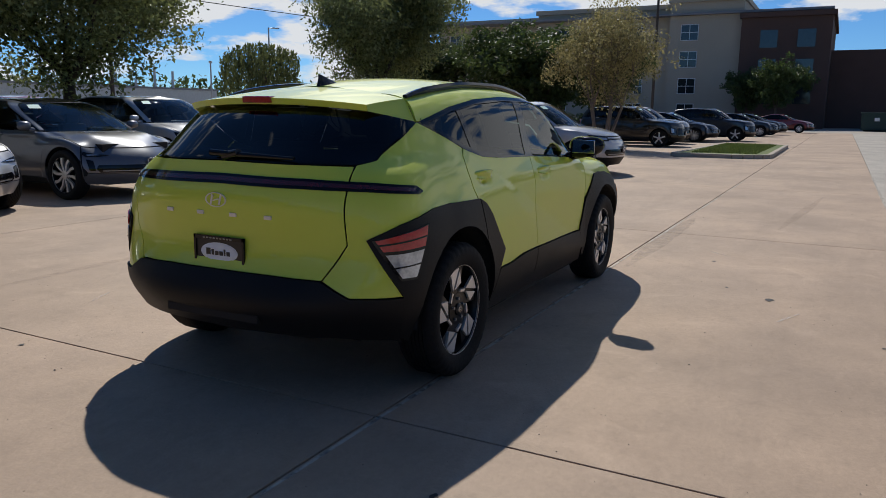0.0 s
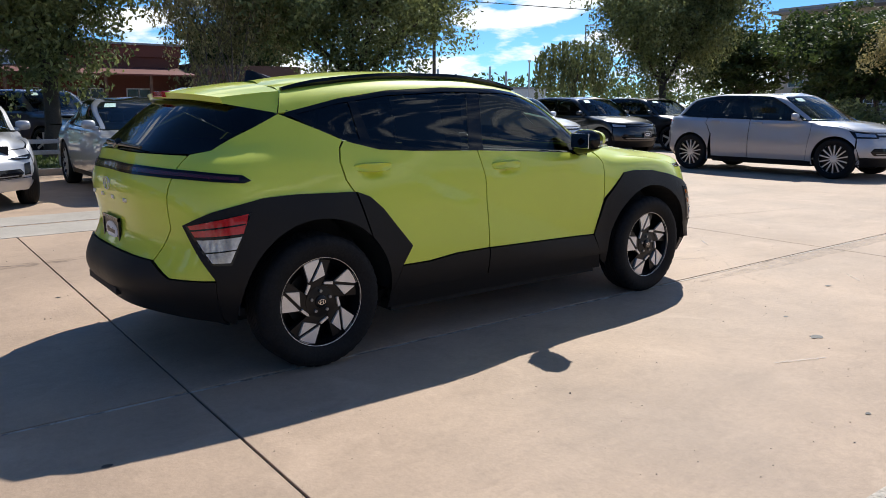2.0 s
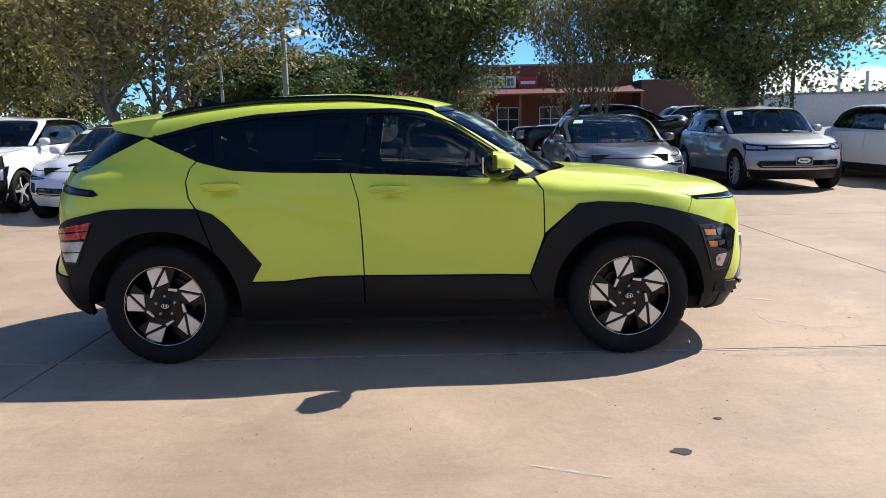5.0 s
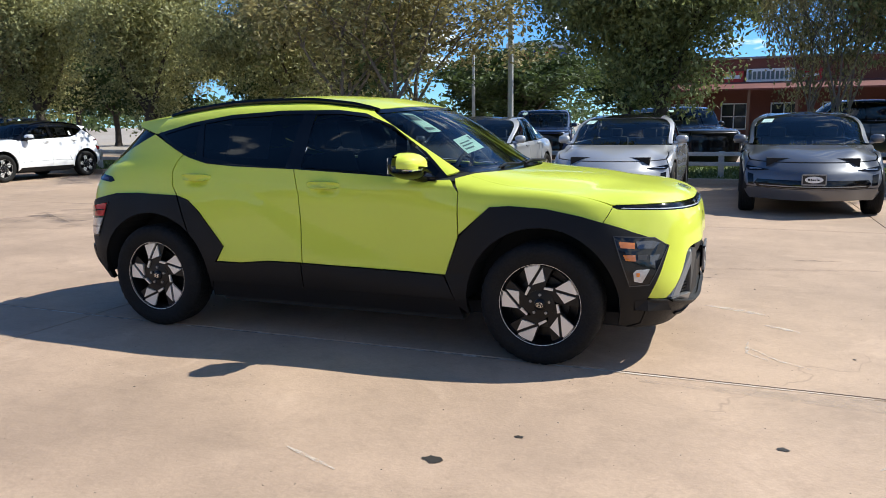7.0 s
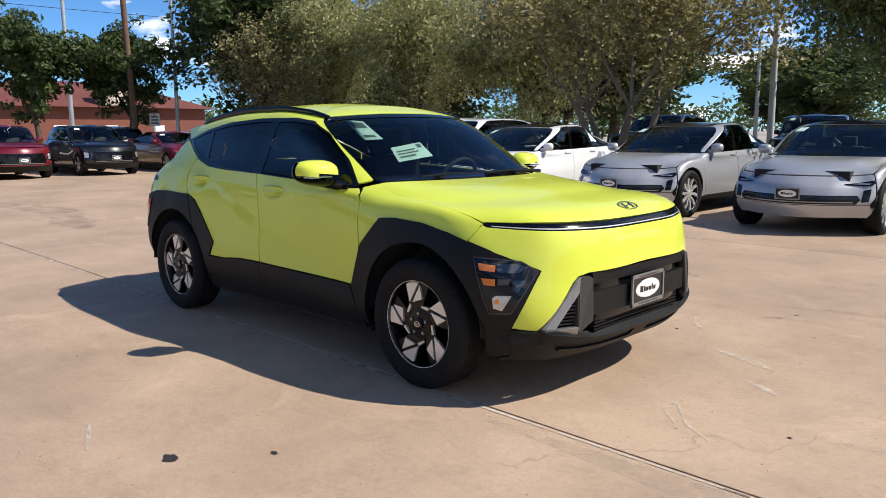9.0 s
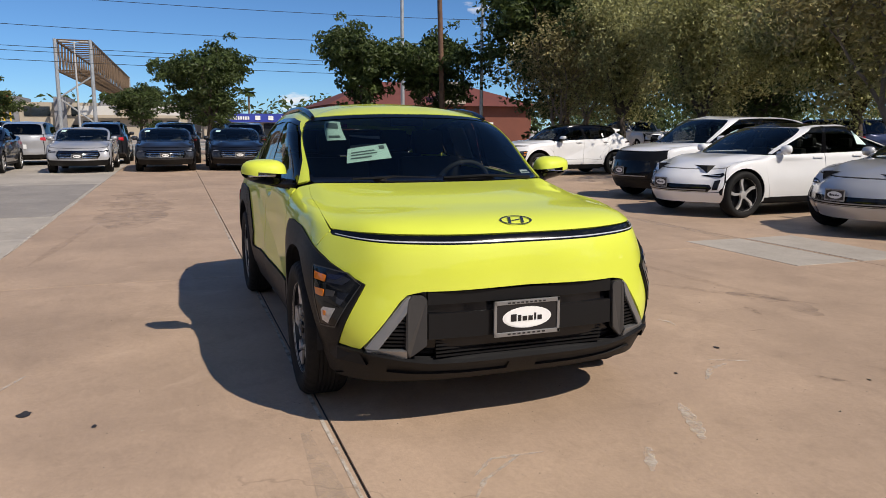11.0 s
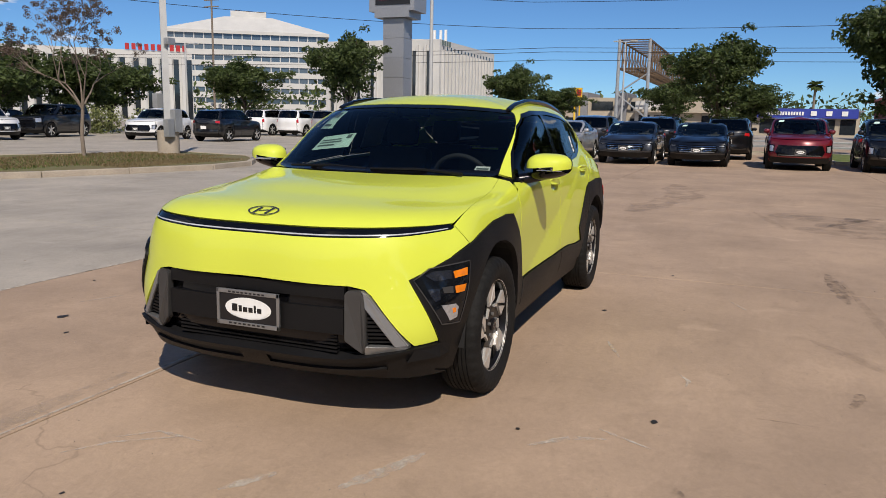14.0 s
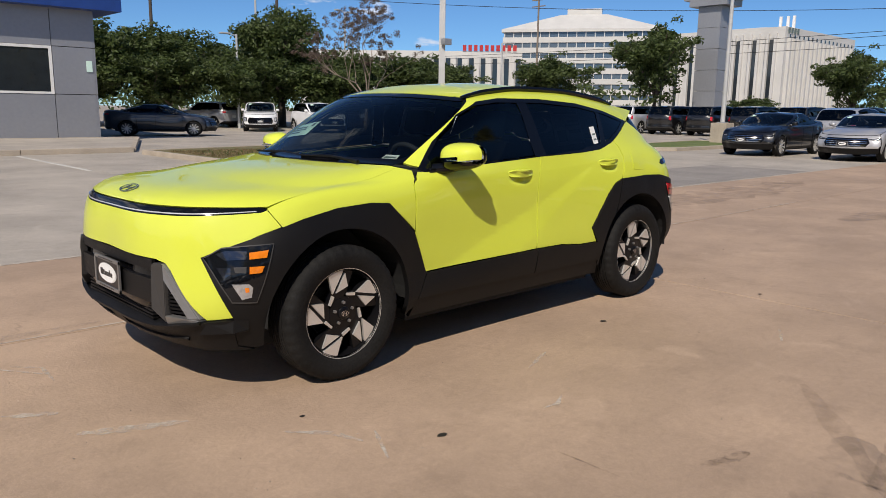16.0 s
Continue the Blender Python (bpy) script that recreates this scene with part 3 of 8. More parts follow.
def arch_liner(parent, wx, wz, r, y0, y1):
    for sgn in (1, -1):
        bm = bmesh.new()
        n = 20
        ring = []
        for y in (y0, y1):
            ring.append([bm.verts.new((wx + r * math.cos(math.pi * k / n), sgn * y, wz + r * math.sin(math.pi * k / n))) for k in range(n + 1)])
        for k in range(n):
            bm.faces.new((ring[0][k], ring[0][k + 1], ring[1][k + 1], ring[1][k]))
        bm.faces.new(ring[0])
        part("wheel_arch_liner", bm, BLACK, parent)


def tyre_mesh(r, w, rim, seg=64, notch=0.0):
    """A tyre with grooves round the tread; notch: depth of the cuts between the shoulder blocks."""
    bm = bmesh.new()
    h = w / 2
    prof = [(rim - 0.01, -h * 0.8), (rim + 0.012, -h * 0.92), (rim + (r - rim) * 0.5, -h * 1.03), (r - 0.022, -h * 0.97), (r - 0.006, -h * 0.80)]
    for k in range(-3, 4):
        y = k * h * 0.2
        prof += [(r, y - h * 0.075), (r, y + h * 0.075)]
        if k < 3:
            prof += [(r - 0.007, y + h * 0.082), (r - 0.007, y + h * 0.118)]
    prof += [(r - 0.006, h * 0.80), (r - 0.022, h * 0.97), (rim + (r - rim) * 0.5, h * 1.03), (rim + 0.012, h * 0.92), (rim - 0.01, h * 0.8)]
    rings = lathe(bm, prof, seg)
    for (pr, py), ring in zip(prof, rings):
        if notch and abs(py) > h * .55 and pr > r - .03:
            for k, v in enumerate(ring):
                if k % 4 == 0:
                    f = 1 - notch / pr
                    v.co.x, v.co.z = v.co.x * f, v.co.z * f
    return bm


def rotated(pts, a):
    c, s = math.cos(a), math.sin(a)
    return [(x * c - z * s, x * s + z * c) for x, z in pts]


def hero_wheel(m, car):
    """Outer face towards +y of the wheel."""
    w = new("wheel")
    w.parent = car
    w.matrix_basis = m
    rim = 0.236
    part("tyre", tyre_mesh(0.347, 0.215, rim, 160, .006), RUBBER, w, smooth=40)
    bm = bmesh.new()
    lathe(bm, [(rim, -0.09), (rim - 0.012, -0.085), (rim - 0.03, -0.02), (rim - 0.026, 0.05), (rim - 0.014, 0.083)], 64)
    lathe(bm, [(rim - 0.02, -0.03), (0.02, -0.035)], 40)
    part("rim_barrel", bm, ALLOY_DARK, w, smooth=40)
    bm = bmesh.new()
    lathe(bm, [(rim - 0.007, 0.080), (rim - 0.006, 0.089), (rim - 0.002, 0.090), (rim + 0.002, 0.086), (rim + 0.001, 0.07)], 64)
    part("rim_lip", bm, ALLOY, w, smooth=40)
    # disc and caliper behind the spokes
    bm = bmesh.new()
    lathe(bm, [(0.15, -0.02), (0.15, -0.01), (0.06, -0.01), (0.06, 0.0), (0.02, 0.0)], 40)
    part("brake_disc", bm, DISC, w, smooth=40)
    # five dark twisted spokes, each with a machined blade and a thin machined edge
    for k in range(5):
        a = 2 * math.pi * k / 5
        bm = bmesh.new()
        prism(bm, rotated([(.075, .030), (.092, .048), (.070, .107), (.096, .204), (.06, .226), (.0, .229), (-.075, .216), (-.066, .208), (-.030, .12), (-.012, .045)], a), 0.030, 0.066)
        bmesh.ops.recalc_face_normals(bm, faces=bm.faces)
        part("spoke", bm, ALLOY_DARK, w)
        bm = bmesh.new()
        prism(bm, rotated([(.092, .203), (.046, .2235), (.003, .2275), (.006, .209), (.066, .107)], a), 0.058, 0.078)
        bmesh.ops.recalc_face_normals(bm, faces=bm.faces)
        part("spoke_blade", bm, ALLOY, w, "bright machined blade")
        bm = bmesh.new()
        prism(bm, rotated([(-.011, .207), (-.027, .136), (.044, .110)], a), 0.058, 0.078)
        bmesh.ops.recalc_face_normals(bm, faces=bm.faces)
        part("spoke_facet", bm, ALLOY, w, "bright machined facet")
        bm = bmesh.new()
        prism(bm, rotated([(.069, .099), (.055, .092), (.078, .047), (.088, .052)], a), 0.058, 0.077)
        bmesh.ops.recalc_face_normals(bm, faces=bm.faces)
        part("spoke_edge", bm, ALLOY, w, "thin machined edge")
        bm = bmesh.new()
        c, s = math.cos(a + 0.3), math.sin(a + 0.3)
        tube(bm, (0.056 * c, 0.05, 0.056 * s), (0.056 * c, 0.082, 0.056 * s), 0.0095, 0.0085, 6)
        part("wheel_nut", bm, SATIN, w)
    bm = bmesh.new()
    lathe(bm, [(0.085, 0.045), (0.082, 0.068), (0.034, 0.074), (0.033, 0.081), (0.029, 0.084), (0.001, 0.086)], 32)
    part("hub", bm, ALLOY_DARK, w, smooth=40)
    bm = bmesh.new()
    emblem(bm, 0.021, 0.014, 0.003)
    bmesh.ops.transform(bm, matrix=pose(0, 0.0855, 0, -90, 0, 0) @ pose(0, 0, 0, 0, 0, 180), verts=bm.verts)
    part("hub_badge", bm, CHROME, w)
    return w


def emblem(bm, a, b, t):
    """A flat oval ring with a slanting two-legged sign in it, in the x, y plane."""
    n = 32
    for i in range(n):
        p, q = 2 * math.pi * i / n, 2 * math.pi * (i + 1) / n
        for z0, z1 in ((0, t),):
            co = [(k * a * math.cos(x), k * b * math.sin(x)) for x, k in ((p, 1), (q, 1), (q, 0.89), (p, 0.89))]
            lo = [bm.verts.new((x, y, z0)) for x, y in co]
            hi = [bm.verts.new((x, y, z1)) for x, y in co]
            bm.faces.new(hi)
            for k in range(4):
                bm.faces.new((lo[k], lo[(k + 1) % 4], hi[(k + 1) % 4], hi[k]))
    def bar(pts):
        lo = [bm.verts.new((x * a, y * b, 0)) for x, y in pts]
        hi = [bm.verts.new((x * a, y * b, t)) for x, y in pts]
        bm.faces.new(hi)
        k2 = len(pts)
        for k in range(k2):
            bm.faces.new((lo[k], lo[(k + 1) % k2], hi[(k + 1) % k2], hi[k]))
    bar([(-0.58, -0.64), (-0.43, -0.70), (-0.21, 0.64), (-0.38, 0.70)])
    bar([(0.21, -0.64), (0.38, -0.70), (0.58, 0.64), (0.43, 0.70)])
    bar([(-0.30, -0.08), (-0.27, -0.22), (0.30, 0.08), (0.27, 0.22)])


def number_frame(parent, name, m, w, h, label):
    """A dealer plate: frame, dark field, pale oval with plain bars."""
    e = new(name)
    e.parent = parent
    e.matrix_basis = m
    e["label"] = label
    bm = bmesh.new()
    for x0, x1, y0, y1 in ((-w / 2, w / 2, h / 2 - 0.019, h / 2), (-w / 2, w / 2, -h / 2, -h / 2 + 0.019), (-w / 2, -w / 2 + 0.014, -h / 2, h / 2), (w / 2 - 0.014, w / 2, -h / 2, h / 2)):
        box(bm, x0, x1, y0, y1, 0, 0.012, 0.002)
    part("plate_frame", bm, SATIN if "silver" in label else GLOSS_BLACK, e)
    bm = bmesh.new()
    box(bm, -w / 2 + 0.01, w / 2 - 0.01, -h / 2 + 0.01, h / 2 - 0.01, -0.004, 0.006)
    part("plate_field", bm, PLATE_BLACK, e)
    bm = bmesh.new()
    for k, z in ((1.0, 0.007), (0.93, 0.009)):
        c = [bm.verts.new((0.37 * w * k * math.cos(t), 0.30 * h * k * math.sin(t), z)) for t in np.linspace(0, 2 * math.pi, 29)[:-1]]
        bm.faces.new(c)
    part("plate_oval", bm, WHITE_PAPER, e)
    bm = bmesh.new()
    x = -0.25 * w
    for k, (bw, bh) in enumerate(((0.085, 0.2), (0.05, 0.17), (0.065, 0.13), (0.065, 0.13), (0.03, 0.2), (0.065, 0.13))):
        box(bm, x, x + bw * w, -0.09 * h, (-0.09 + bh) * h, 0.0095, 0.011)
        x += (bw + 0.022) * w
    part("plate_lettering", bm, PLATE_BLACK, e)
    for z, k in ((0.5, 9), (-0.5, 8)):
        bm = bmesh.new()
        for i in range(k):
            box(bm, (-0.3 + 0.6 * i / k) * w, (-0.3 + 0.6 * (i + 0.6) / k) * w, (h - 0.022) * z - 0.0035, (h - 0.022) * z + 0.0035, 0.0122, 0.0132)
        part("frame_lettering", bm, PLATE_BLACK if "silver" in label else SATIN, e)
    return e


# ---- the lime hatchback ----
HERO = Loft([
    [2.04, 0, .235, 2.02, .40, .235, 1.95, .66, .235, 1.80, .79, .23, 1.33, .85, .22, .80, .83, .21, -.20, .82, .21, -.85, .83, .21, -1.40, .85, .24, -1.84, .78, .30, -2.05, .45, .33, -2.10, 0, .33],
    [2.15, 0, .40, 2.135, .40, .40, 2.035, .68, .40, 1.86, .83, .41, 1.33, .905, .42, .80, .885, .40, -.20, .875, .40, -.85, .885, .40, -1.40, .905, .45, -1.90, .83, .46, -2.12, .47, .46, -2.17, 0, .46],
    [2.15, 0, .62, 2.135, .40, .62, 2.02, .68, .65, 1.80, .855, .69, 1.33, .912, .70, .80, .890, .68, -.20, .880, .68, -.85, .892, .70, -1.40, .910, .73, -1.89, .83, .70, -2.045, .48, .70, -2.085, 0, .70],
    [2.115, 0, .88, 2.085, .40, .882, 1.965, .66, .888, 1.71, .80, .895, 1.33, .855, .93, .80, .868, .93, -.20, .866, .94, -.85, .868, .95, -1.40, .872, .95, -1.86, .80, .96, -2.06, .47, .965, -2.10, 0, .97],
    [1.66, 0, 1.010, 1.63, .34, 1.008, 1.53, .57, .995, 1.38, .70, .985, 1.08, .775, 1.00, .79, .845, .995, -.20, .850, 1.015, -.85, .848, 1.03, -1.40, .835, 1.06, -1.81, .755, 1.06, -2.02, .46, 1.055, -2.065, 0, 1.06],
    [1.01, 0, 1.070, .995, .30, 1.070, .94, .53, 1.072, .88, .66, 1.072, .83, .735, 1.062, .74, .805, 1.035, -.20, .835, 1.085, -.88, .822, 1.105, -1.36, .775, 1.16, -1.74, .69, 1.135, -1.99, .44, 1.125, -2.04, 0, 1.13],
    [.37, 0, 1.463, .355, .26, 1.460, .315, .45, 1.450, .25, .56, 1.440, .17, .612, 1.438, .02, .635, 1.452, -.35, .645, 1.468, -.85, .640, 1.455, -1.30, .615, 1.408, -1.55, .54, 1.385, -1.68, .33, 1.385, -1.72, 0, 1.388],
    [.20, 0, 1.505, .18, .20, 1.505, .14, .32, 1.503, .08, .40, 1.500, 0, .42, 1.500, -.12, .42, 1.510, -.42, .42, 1.520, -.82, .41, 1.508, -1.20, .38, 1.462, -1.42, .30, 1.435, -1.53, .17, 1.425, -1.56, 0, 1.422],
    [.12, 0, 1.522, .10, 0, 1.524, .06, 0, 1.527, 0, 0, 1.531, -.08, 0, 1.537, -.20, 0, 1.545, -.46, 0, 1.550, -.80, 0, 1.537, -1.10, 0, 1.507, -1.30, 0, 1.477, -1.42, 0, 1.455, -1.46, 0, 1.447],
], crease=(5,))


def door_creases(x, y, z):
    """Shoulder line along the doors and the slanting crease below it."""
    shoulder = .975 - .055 * x - z
    slant = z - (.50 + (.56 - x) * .375)
    ease = np.clip((1.10 - x) / .25, 0, 1) * np.clip((x + 1.05) / .25, 0, 1) * np.clip((z - .34) / .16, 0, 1) * (y > .6)
    dip = .06 * np.clip(shoulder, 0, .5) - .13 * np.clip(-slant, 0, .3)
    dent = sum(np.exp(-(((x - hx) / .062) ** 2) ** 1.5 - (((z - hz) / .026) ** 2) ** 1.5) for hx, hz in ((-.975, .990), (-.025, .957)))
    return -ease * np.clip(dip, 0, .05) - .022 * dent * (y > .6)


HERO.carve = door_creases
hero = thing("compact_suv", "lime yellow compact crossover with black plastic wheel arches parked on concrete", "car", pose(0, -0.005, 0, 0, 0, 0.55))
WX, WZ = 1.33, 0.347
DLO_TOP = [("S", .762, 1.040), ("S", .60, 1.185), ("S", .37, 1.340), ("S", .18, 1.415), ("S", 0, 1.438), ("S", -.40, 1.440), ("S", -.79, 1.418), ("S", -1.10, 1.372), ("S", -1.40, 1.302)]
DLO_LOW = [("S", -1.40, 1.295), ("S", -1.24, 1.215), ("S", -1.08, 1.145), ("S", -.92, 1.108), ("S", -.70, 1.093), ("S", -.25, 1.080), ("S", .30, 1.052), ("S", .68, 1.026)]
HOOD_LINE = [("X", 1.70, .795, .905), ("X", 1.55, .800, .945), ("X", 1.30, .785, .985), ("X", 1.05, .772, 1.012), ("X", .86, .745, 1.05)]
CLAD_F = [("S", .842, .30), ("S", .762, .476), ("S", .857, .71), ("S", 1.035, .884), ("S", 1.15, .893), ("S", 1.35, .882), ("S", 1.55, .845), ("S", 1.66, .815)]
CLAD_F2 = [("X", 1.812, .835, .772), ("X", 1.985, .700, .688), ("X", 1.905, .822, .408)]
CLAD_R = [("S", -.885, .30), ("S", -.83, .475), ("S", -.762, .578), ("S", -.95, .80), ("S", -1.03, .868), ("S", -1.12, .897), ("S", -1.45, .908), ("S", -1.62, .902), ("S", -1.72, .882)]
CLAD_R2 = [("X", -1.86, .845, .850), ("X", -1.985, .745, .785), ("X", -1.862, .858, .528)]

panel(HERO, "hood", [("P", 0, 3.07), ("P", 1, 3.07), ("P", 2, 3.07), ("P", 2.95, 3.05), *HOOD_LINE, ("P", 3.6, 4.90), ("P", 2, 4.92), ("P", 0, 4.92)], LIME, hero, join=True, gap=0.0028)
panel(HERO, "front_fascia", [("P", 0, 2.922), ("P", 1, 2.922), ("P", 2, 2.922), ("P", 2.95, 2.93), ("P", 3.03, 2.99), ("X", 1.703, .796, .892), ("S", 1.664, .817), *CLAD_F2, ("F", .735, .400), ("F", .575, .622), ("F", .545, .650), ("F", .48, .664), ("F", 0.0, .672)], LIME, hero, join=True)
panel(HERO, "fender", [("X", 1.70, .795, .895), *HOOD_LINE[1:], ("S", .80, 1.035), ("S", .842, .96), ("S", .848, .72), *CLAD_F[3:]], LIME, hero)
panel(HERO, "front_door", [("S", -.248, 1.078), ("S", .30, 1.050), ("S", .68, 1.024), ("S", .775, 1.028), ("S", .838, .96), ("S", .842, .705), ("S", .764, .480), ("S", -.185, .500), ("S", -.190, .70), ("S", -.205, .92)], LIME, hero, grid=0.06)
panel(HERO, "rear_door", [("S", -.2515, 1.078), ("S", -.2085, .92), ("S", -.1935, .70), ("S", -.1885, .500), ("S", -.44, .498), ("S", -.64, .477), ("S", -.825, .477), ("S", -.764, .578), ("S", -.95, .802), ("S", -1.03, .870), ("S", -1.115, .899), ("S", -1.155, .96), ("S", -1.172, 1.05), ("S", -1.155, 1.12), ("S", -1.12, 1.158), ("S", -.92, 1.106), ("S", -.70, 1.091)], LIME, hero, grid=0.06)
panel(HERO, "rear_quarter", [("S", -1.128, 1.162), ("S", -1.162, 1.12), ("S", -1.179, 1.05), ("S", -1.162, .96), ("S", -1.122, .899), *CLAD_R[6:], *CLAD_R2, ("R", .68, .530), ("R", .56, .600), ("R", .655, .76), ("R", .64, 1.0), ("R", .625, 1.105), ("X", -1.80, .70, 1.165), ("X", -1.64, .705, 1.215), ("S", -1.435, 1.296), ("S", -1.24, 1.213)], LIME, hero)
panel(HERO, "tailgate", [("R", 0.0, 1.112), ("R", .45, 1.106), ("R", .62, 1.100), ("R", .635, 1.0), ("R", .65, .76), ("R", .553, .602), ("R", .3, .612), ("R", 0.0, .612)], LIME, hero, join=True)
panel(HERO, "roof", [("P", 0, 6.06), ("P", 2, 6.06), ("P", 3.6, 6.04), ("P", 3.85, 5.9), ("P", 4.0, 5.03), ("P", 4.9, 5.03), *DLO_TOP[1:], ("S", -1.432, 1.300), ("X", -1.385, .61, 1.405), ("P", 8.45, 6.6), ("P", 8.8, 7.3), ("P", 9.0, 8), ("P", 0, 8)], LIME, hero, join=True)
panel(HERO, "front_wheel_arch", [*CLAD_F, *CLAD_F2, ("S", 1.86, .27), ("S", 1.785, .25), *arc(WX, WZ, .432, -12, 192, 26)], CLAD, hero, off=0.010, skirt=0.03)
panel(HERO, "rear_wheel_arch", [("S", -1.118, .899), *CLAD_R[6:], *CLAD_R2, ("S", -1.82, .33), ("S", -1.78, .30), *arc(-WX, WZ, .432, 187, 47, 16)], CLAD, hero, off=0.010, skirt=0.03)
panel(HERO, "door_wheel_arch", [*CLAD_R[:5], ("S", -1.108, .898), *arc(-WX, WZ, .432, 45, -7, 8)], CLAD, hero, off=0.010, skirt=0.03)
panel(HERO, "rear_door_cladding", [("S", -.888, .34), ("S", -.832, .473), ("S", -.64, .473), ("S", -.44, .494), ("S", -.192, .496), ("S", -.190, .34)], CLAD, hero, off=0.012, skirt=0.02)
panel(HERO, "front_door_cladding", [("S", -.186, .34), ("S", -.188, .496), ("S", .756, .474), ("S", .825, .34)], CLAD, hero, off=0.012, skirt=0.02)
panel(HERO, "sill", [("S", -.90, .235), ("S", -.888, .336), ("S", .825, .336), ("S", .865, .235)], CLAD, hero, off=0.004, skirt=0.02)
panel(HERO, "rear_bumper", [("R", 0.0, .606), ("R", .3, .606), ("R", .553, .596), ("R", .68, .526), ("X", -1.862, .858, .524), ("S", -1.82, .33), ("S", -1.79, .29), ("P", 9, .1), ("P", 10, .1), ("P", 11, .1)], CLAD, hero, off=0.012, skirt=0.03, join=True)
panel(HERO, "front_bumper", [("F", 0.0, .345), ("F", .40, .345), ("F", .58, .358), ("F", .735, .396), ("X", 1.905, .822, .404), ("S", 1.86, .268), ("S", 1.79, .245), ("P", 2, .05), ("P", 0, .05)], CLAD, hero, off=0.014, skirt=0.04, join=True)
panel(HERO, "grille", [("F", 0.0, .670), ("F", .48, .662), ("F", .545, .648), ("F", .575, .620), ("F", .735, .398), ("F", .58, .35), ("F", .40, .335), ("F", 0.0, .335)], GLOSS_BLACK, hero, off=-0.035, skirt=0.0, join=True)
panel(HERO, "front_light_bar", [("P", 0, 2.925), ("P", 1, 2.925), ("P", 2, 2.925), ("P", 2.93, 2.935), ("P", 3.02, 2.99), ("P", 2.9, 3.06), ("P", 2, 3.065), ("P", 0, 3.065)], GLOSS_BLACK, hero, off=-0.003, join=True, gap=0.0)
panel(HERO, "day_light", [("P", 0, 2.956), ("P", 1, 2.956), ("P", 2, 2.956), ("P", 2.86, 2.964), ("P", 2.86, 2.985), ("P", 2, 2.982), ("P", 0, 2.982)], DRL, hero, off=0.001, join=True, gap=0.0, label="white light strip")
# windows
panel(HERO, "windscreen", [("P", 0, 4.97), ("P", 2, 4.97), ("P", 3.5, 4.97), ("P", 3.93, 5.05), ("P", 3.80, 5.9), ("P", 3.6, 5.99), ("P", 2, 6.0), ("P", 0, 6.0)], SCREEN, hero, off=-0.004, skirt=0, join=True)
band(HERO, "windscreen_border", [("P", 0, 4.96), ("P", 2, 4.96), ("P", 3.5, 4.96), ("P", 3.97, 5.03), ("P", 3.83, 5.92), ("P", 3.6, 6.02), ("P", 2, 6.02), ("P", 0, 6.02)], 0.022, GLOSS_BLACK, hero, off=-0.0015)
DLO = [*DLO_TOP, *DLO_LOW]
band(HERO, "window_trim", DLO, 0.018, GLOSS_BLACK, hero, off=0.0)
panel(HERO, "b_pillar", [("S", -.315, 1.085), ("S", -.20, 1.082), ("S", -.14, 1.435), ("S", -.235, 1.438)], GLOSS_BLACK, hero, off=-0.001, skirt=0)
panel(HERO, "c_pillar", [("S", -1.02, 1.122), ("S", -.95, 1.112), ("S", -1.00, 1.385), ("S", -1.045, 1.38)], GLOSS_BLACK, hero, off=-0.001, skirt=0)
panel(HERO, "front_door_glass", [("S", -.20, 1.09), ("S", .30, 1.062), ("S", .66, 1.040), ("S", .74, 1.045), ("S", .59, 1.175), ("S", .36, 1.328), ("S", .17, 1.405), ("S", 0, 1.428), ("S", -.14, 1.430)], FRONT_SIDE, hero, off=-0.004, skirt=0)
panel(HERO, "rear_door_glass", [("S", -.31, 1.09), ("S", -.235, 1.428), ("S", -.40, 1.430), ("S", -.79, 1.408), ("S", -1.0, 1.38), ("S", -.955, 1.125), ("S", -.90, 1.112), ("S", -.70, 1.102)], TINT, hero, off=-0.004, skirt=0)
panel(HERO, "quarter_glass", [("S", -1.025, 1.135), ("S", -1.045, 1.372), ("S", -1.10, 1.362), ("S", -1.37, 1.300), ("S", -1.24, 1.228), ("S", -1.09, 1.16)], TINT, hero, off=-0.004, skirt=0)
panel(HERO, "rear_glass", [("R", 0.0, 1.118), ("R", .45, 1.112), ("R", .615, 1.108), ("X", -1.80, .695, 1.168), ("X", -1.64, .70, 1.22), ("S", -1.432, 1.296), ("X", -1.58, .60, 1.325), ("P", 10, 5.85), ("P", 11, 5.85)], TINT, hero, off=-0.002, skirt=0, join=True)
# tail: strip, lamps
panel(HERO, "tail_light_bar", [("R", 0.0, 1.010), ("R", .45, 1.004), ("R", .70, .995), ("S", -1.70, .975), ("S", -1.665, .985), ("S", -1.70, 1.012), ("R", .72, 1.032), ("R", .45, 1.048), ("R", 0.0, 1.056)], GLOSS_BLACK, hero, off=0.004, join=True, gap=0.0)
panel(HERO, "tail_light_lens", [("R", 0.0, 1.022), ("R", .45, 1.016), ("R", .70, 1.006), ("S", -1.72, .986), ("S", -1.72, 1.002), ("R", .70, 1.022), ("R", .45, 1.036), ("R", 0.0, 1.044)], DARK_RED, hero, off=0.007, join=True, gap=0.0, skirt=0.002)
panel(HERO, "tail_lamp", [("X", -1.97, .765, .785), ("S", -1.69, .842), ("S", -1.705, .80), ("S", -1.795, .60), ("X", -1.875, .855, .60)], LAMP_DARK, hero, off=0.014, skirt=0.02)
panel(HERO, "tail_lamp_red", [("X", -1.955, .775, .785), ("S", -1.705, .835), ("S", -1.715, .795), ("S", -1.735, .745), ("X", -1.935, .805, .735)], RED_LENS, hero, off=0.019, skirt=0.006, label="red upper lens")
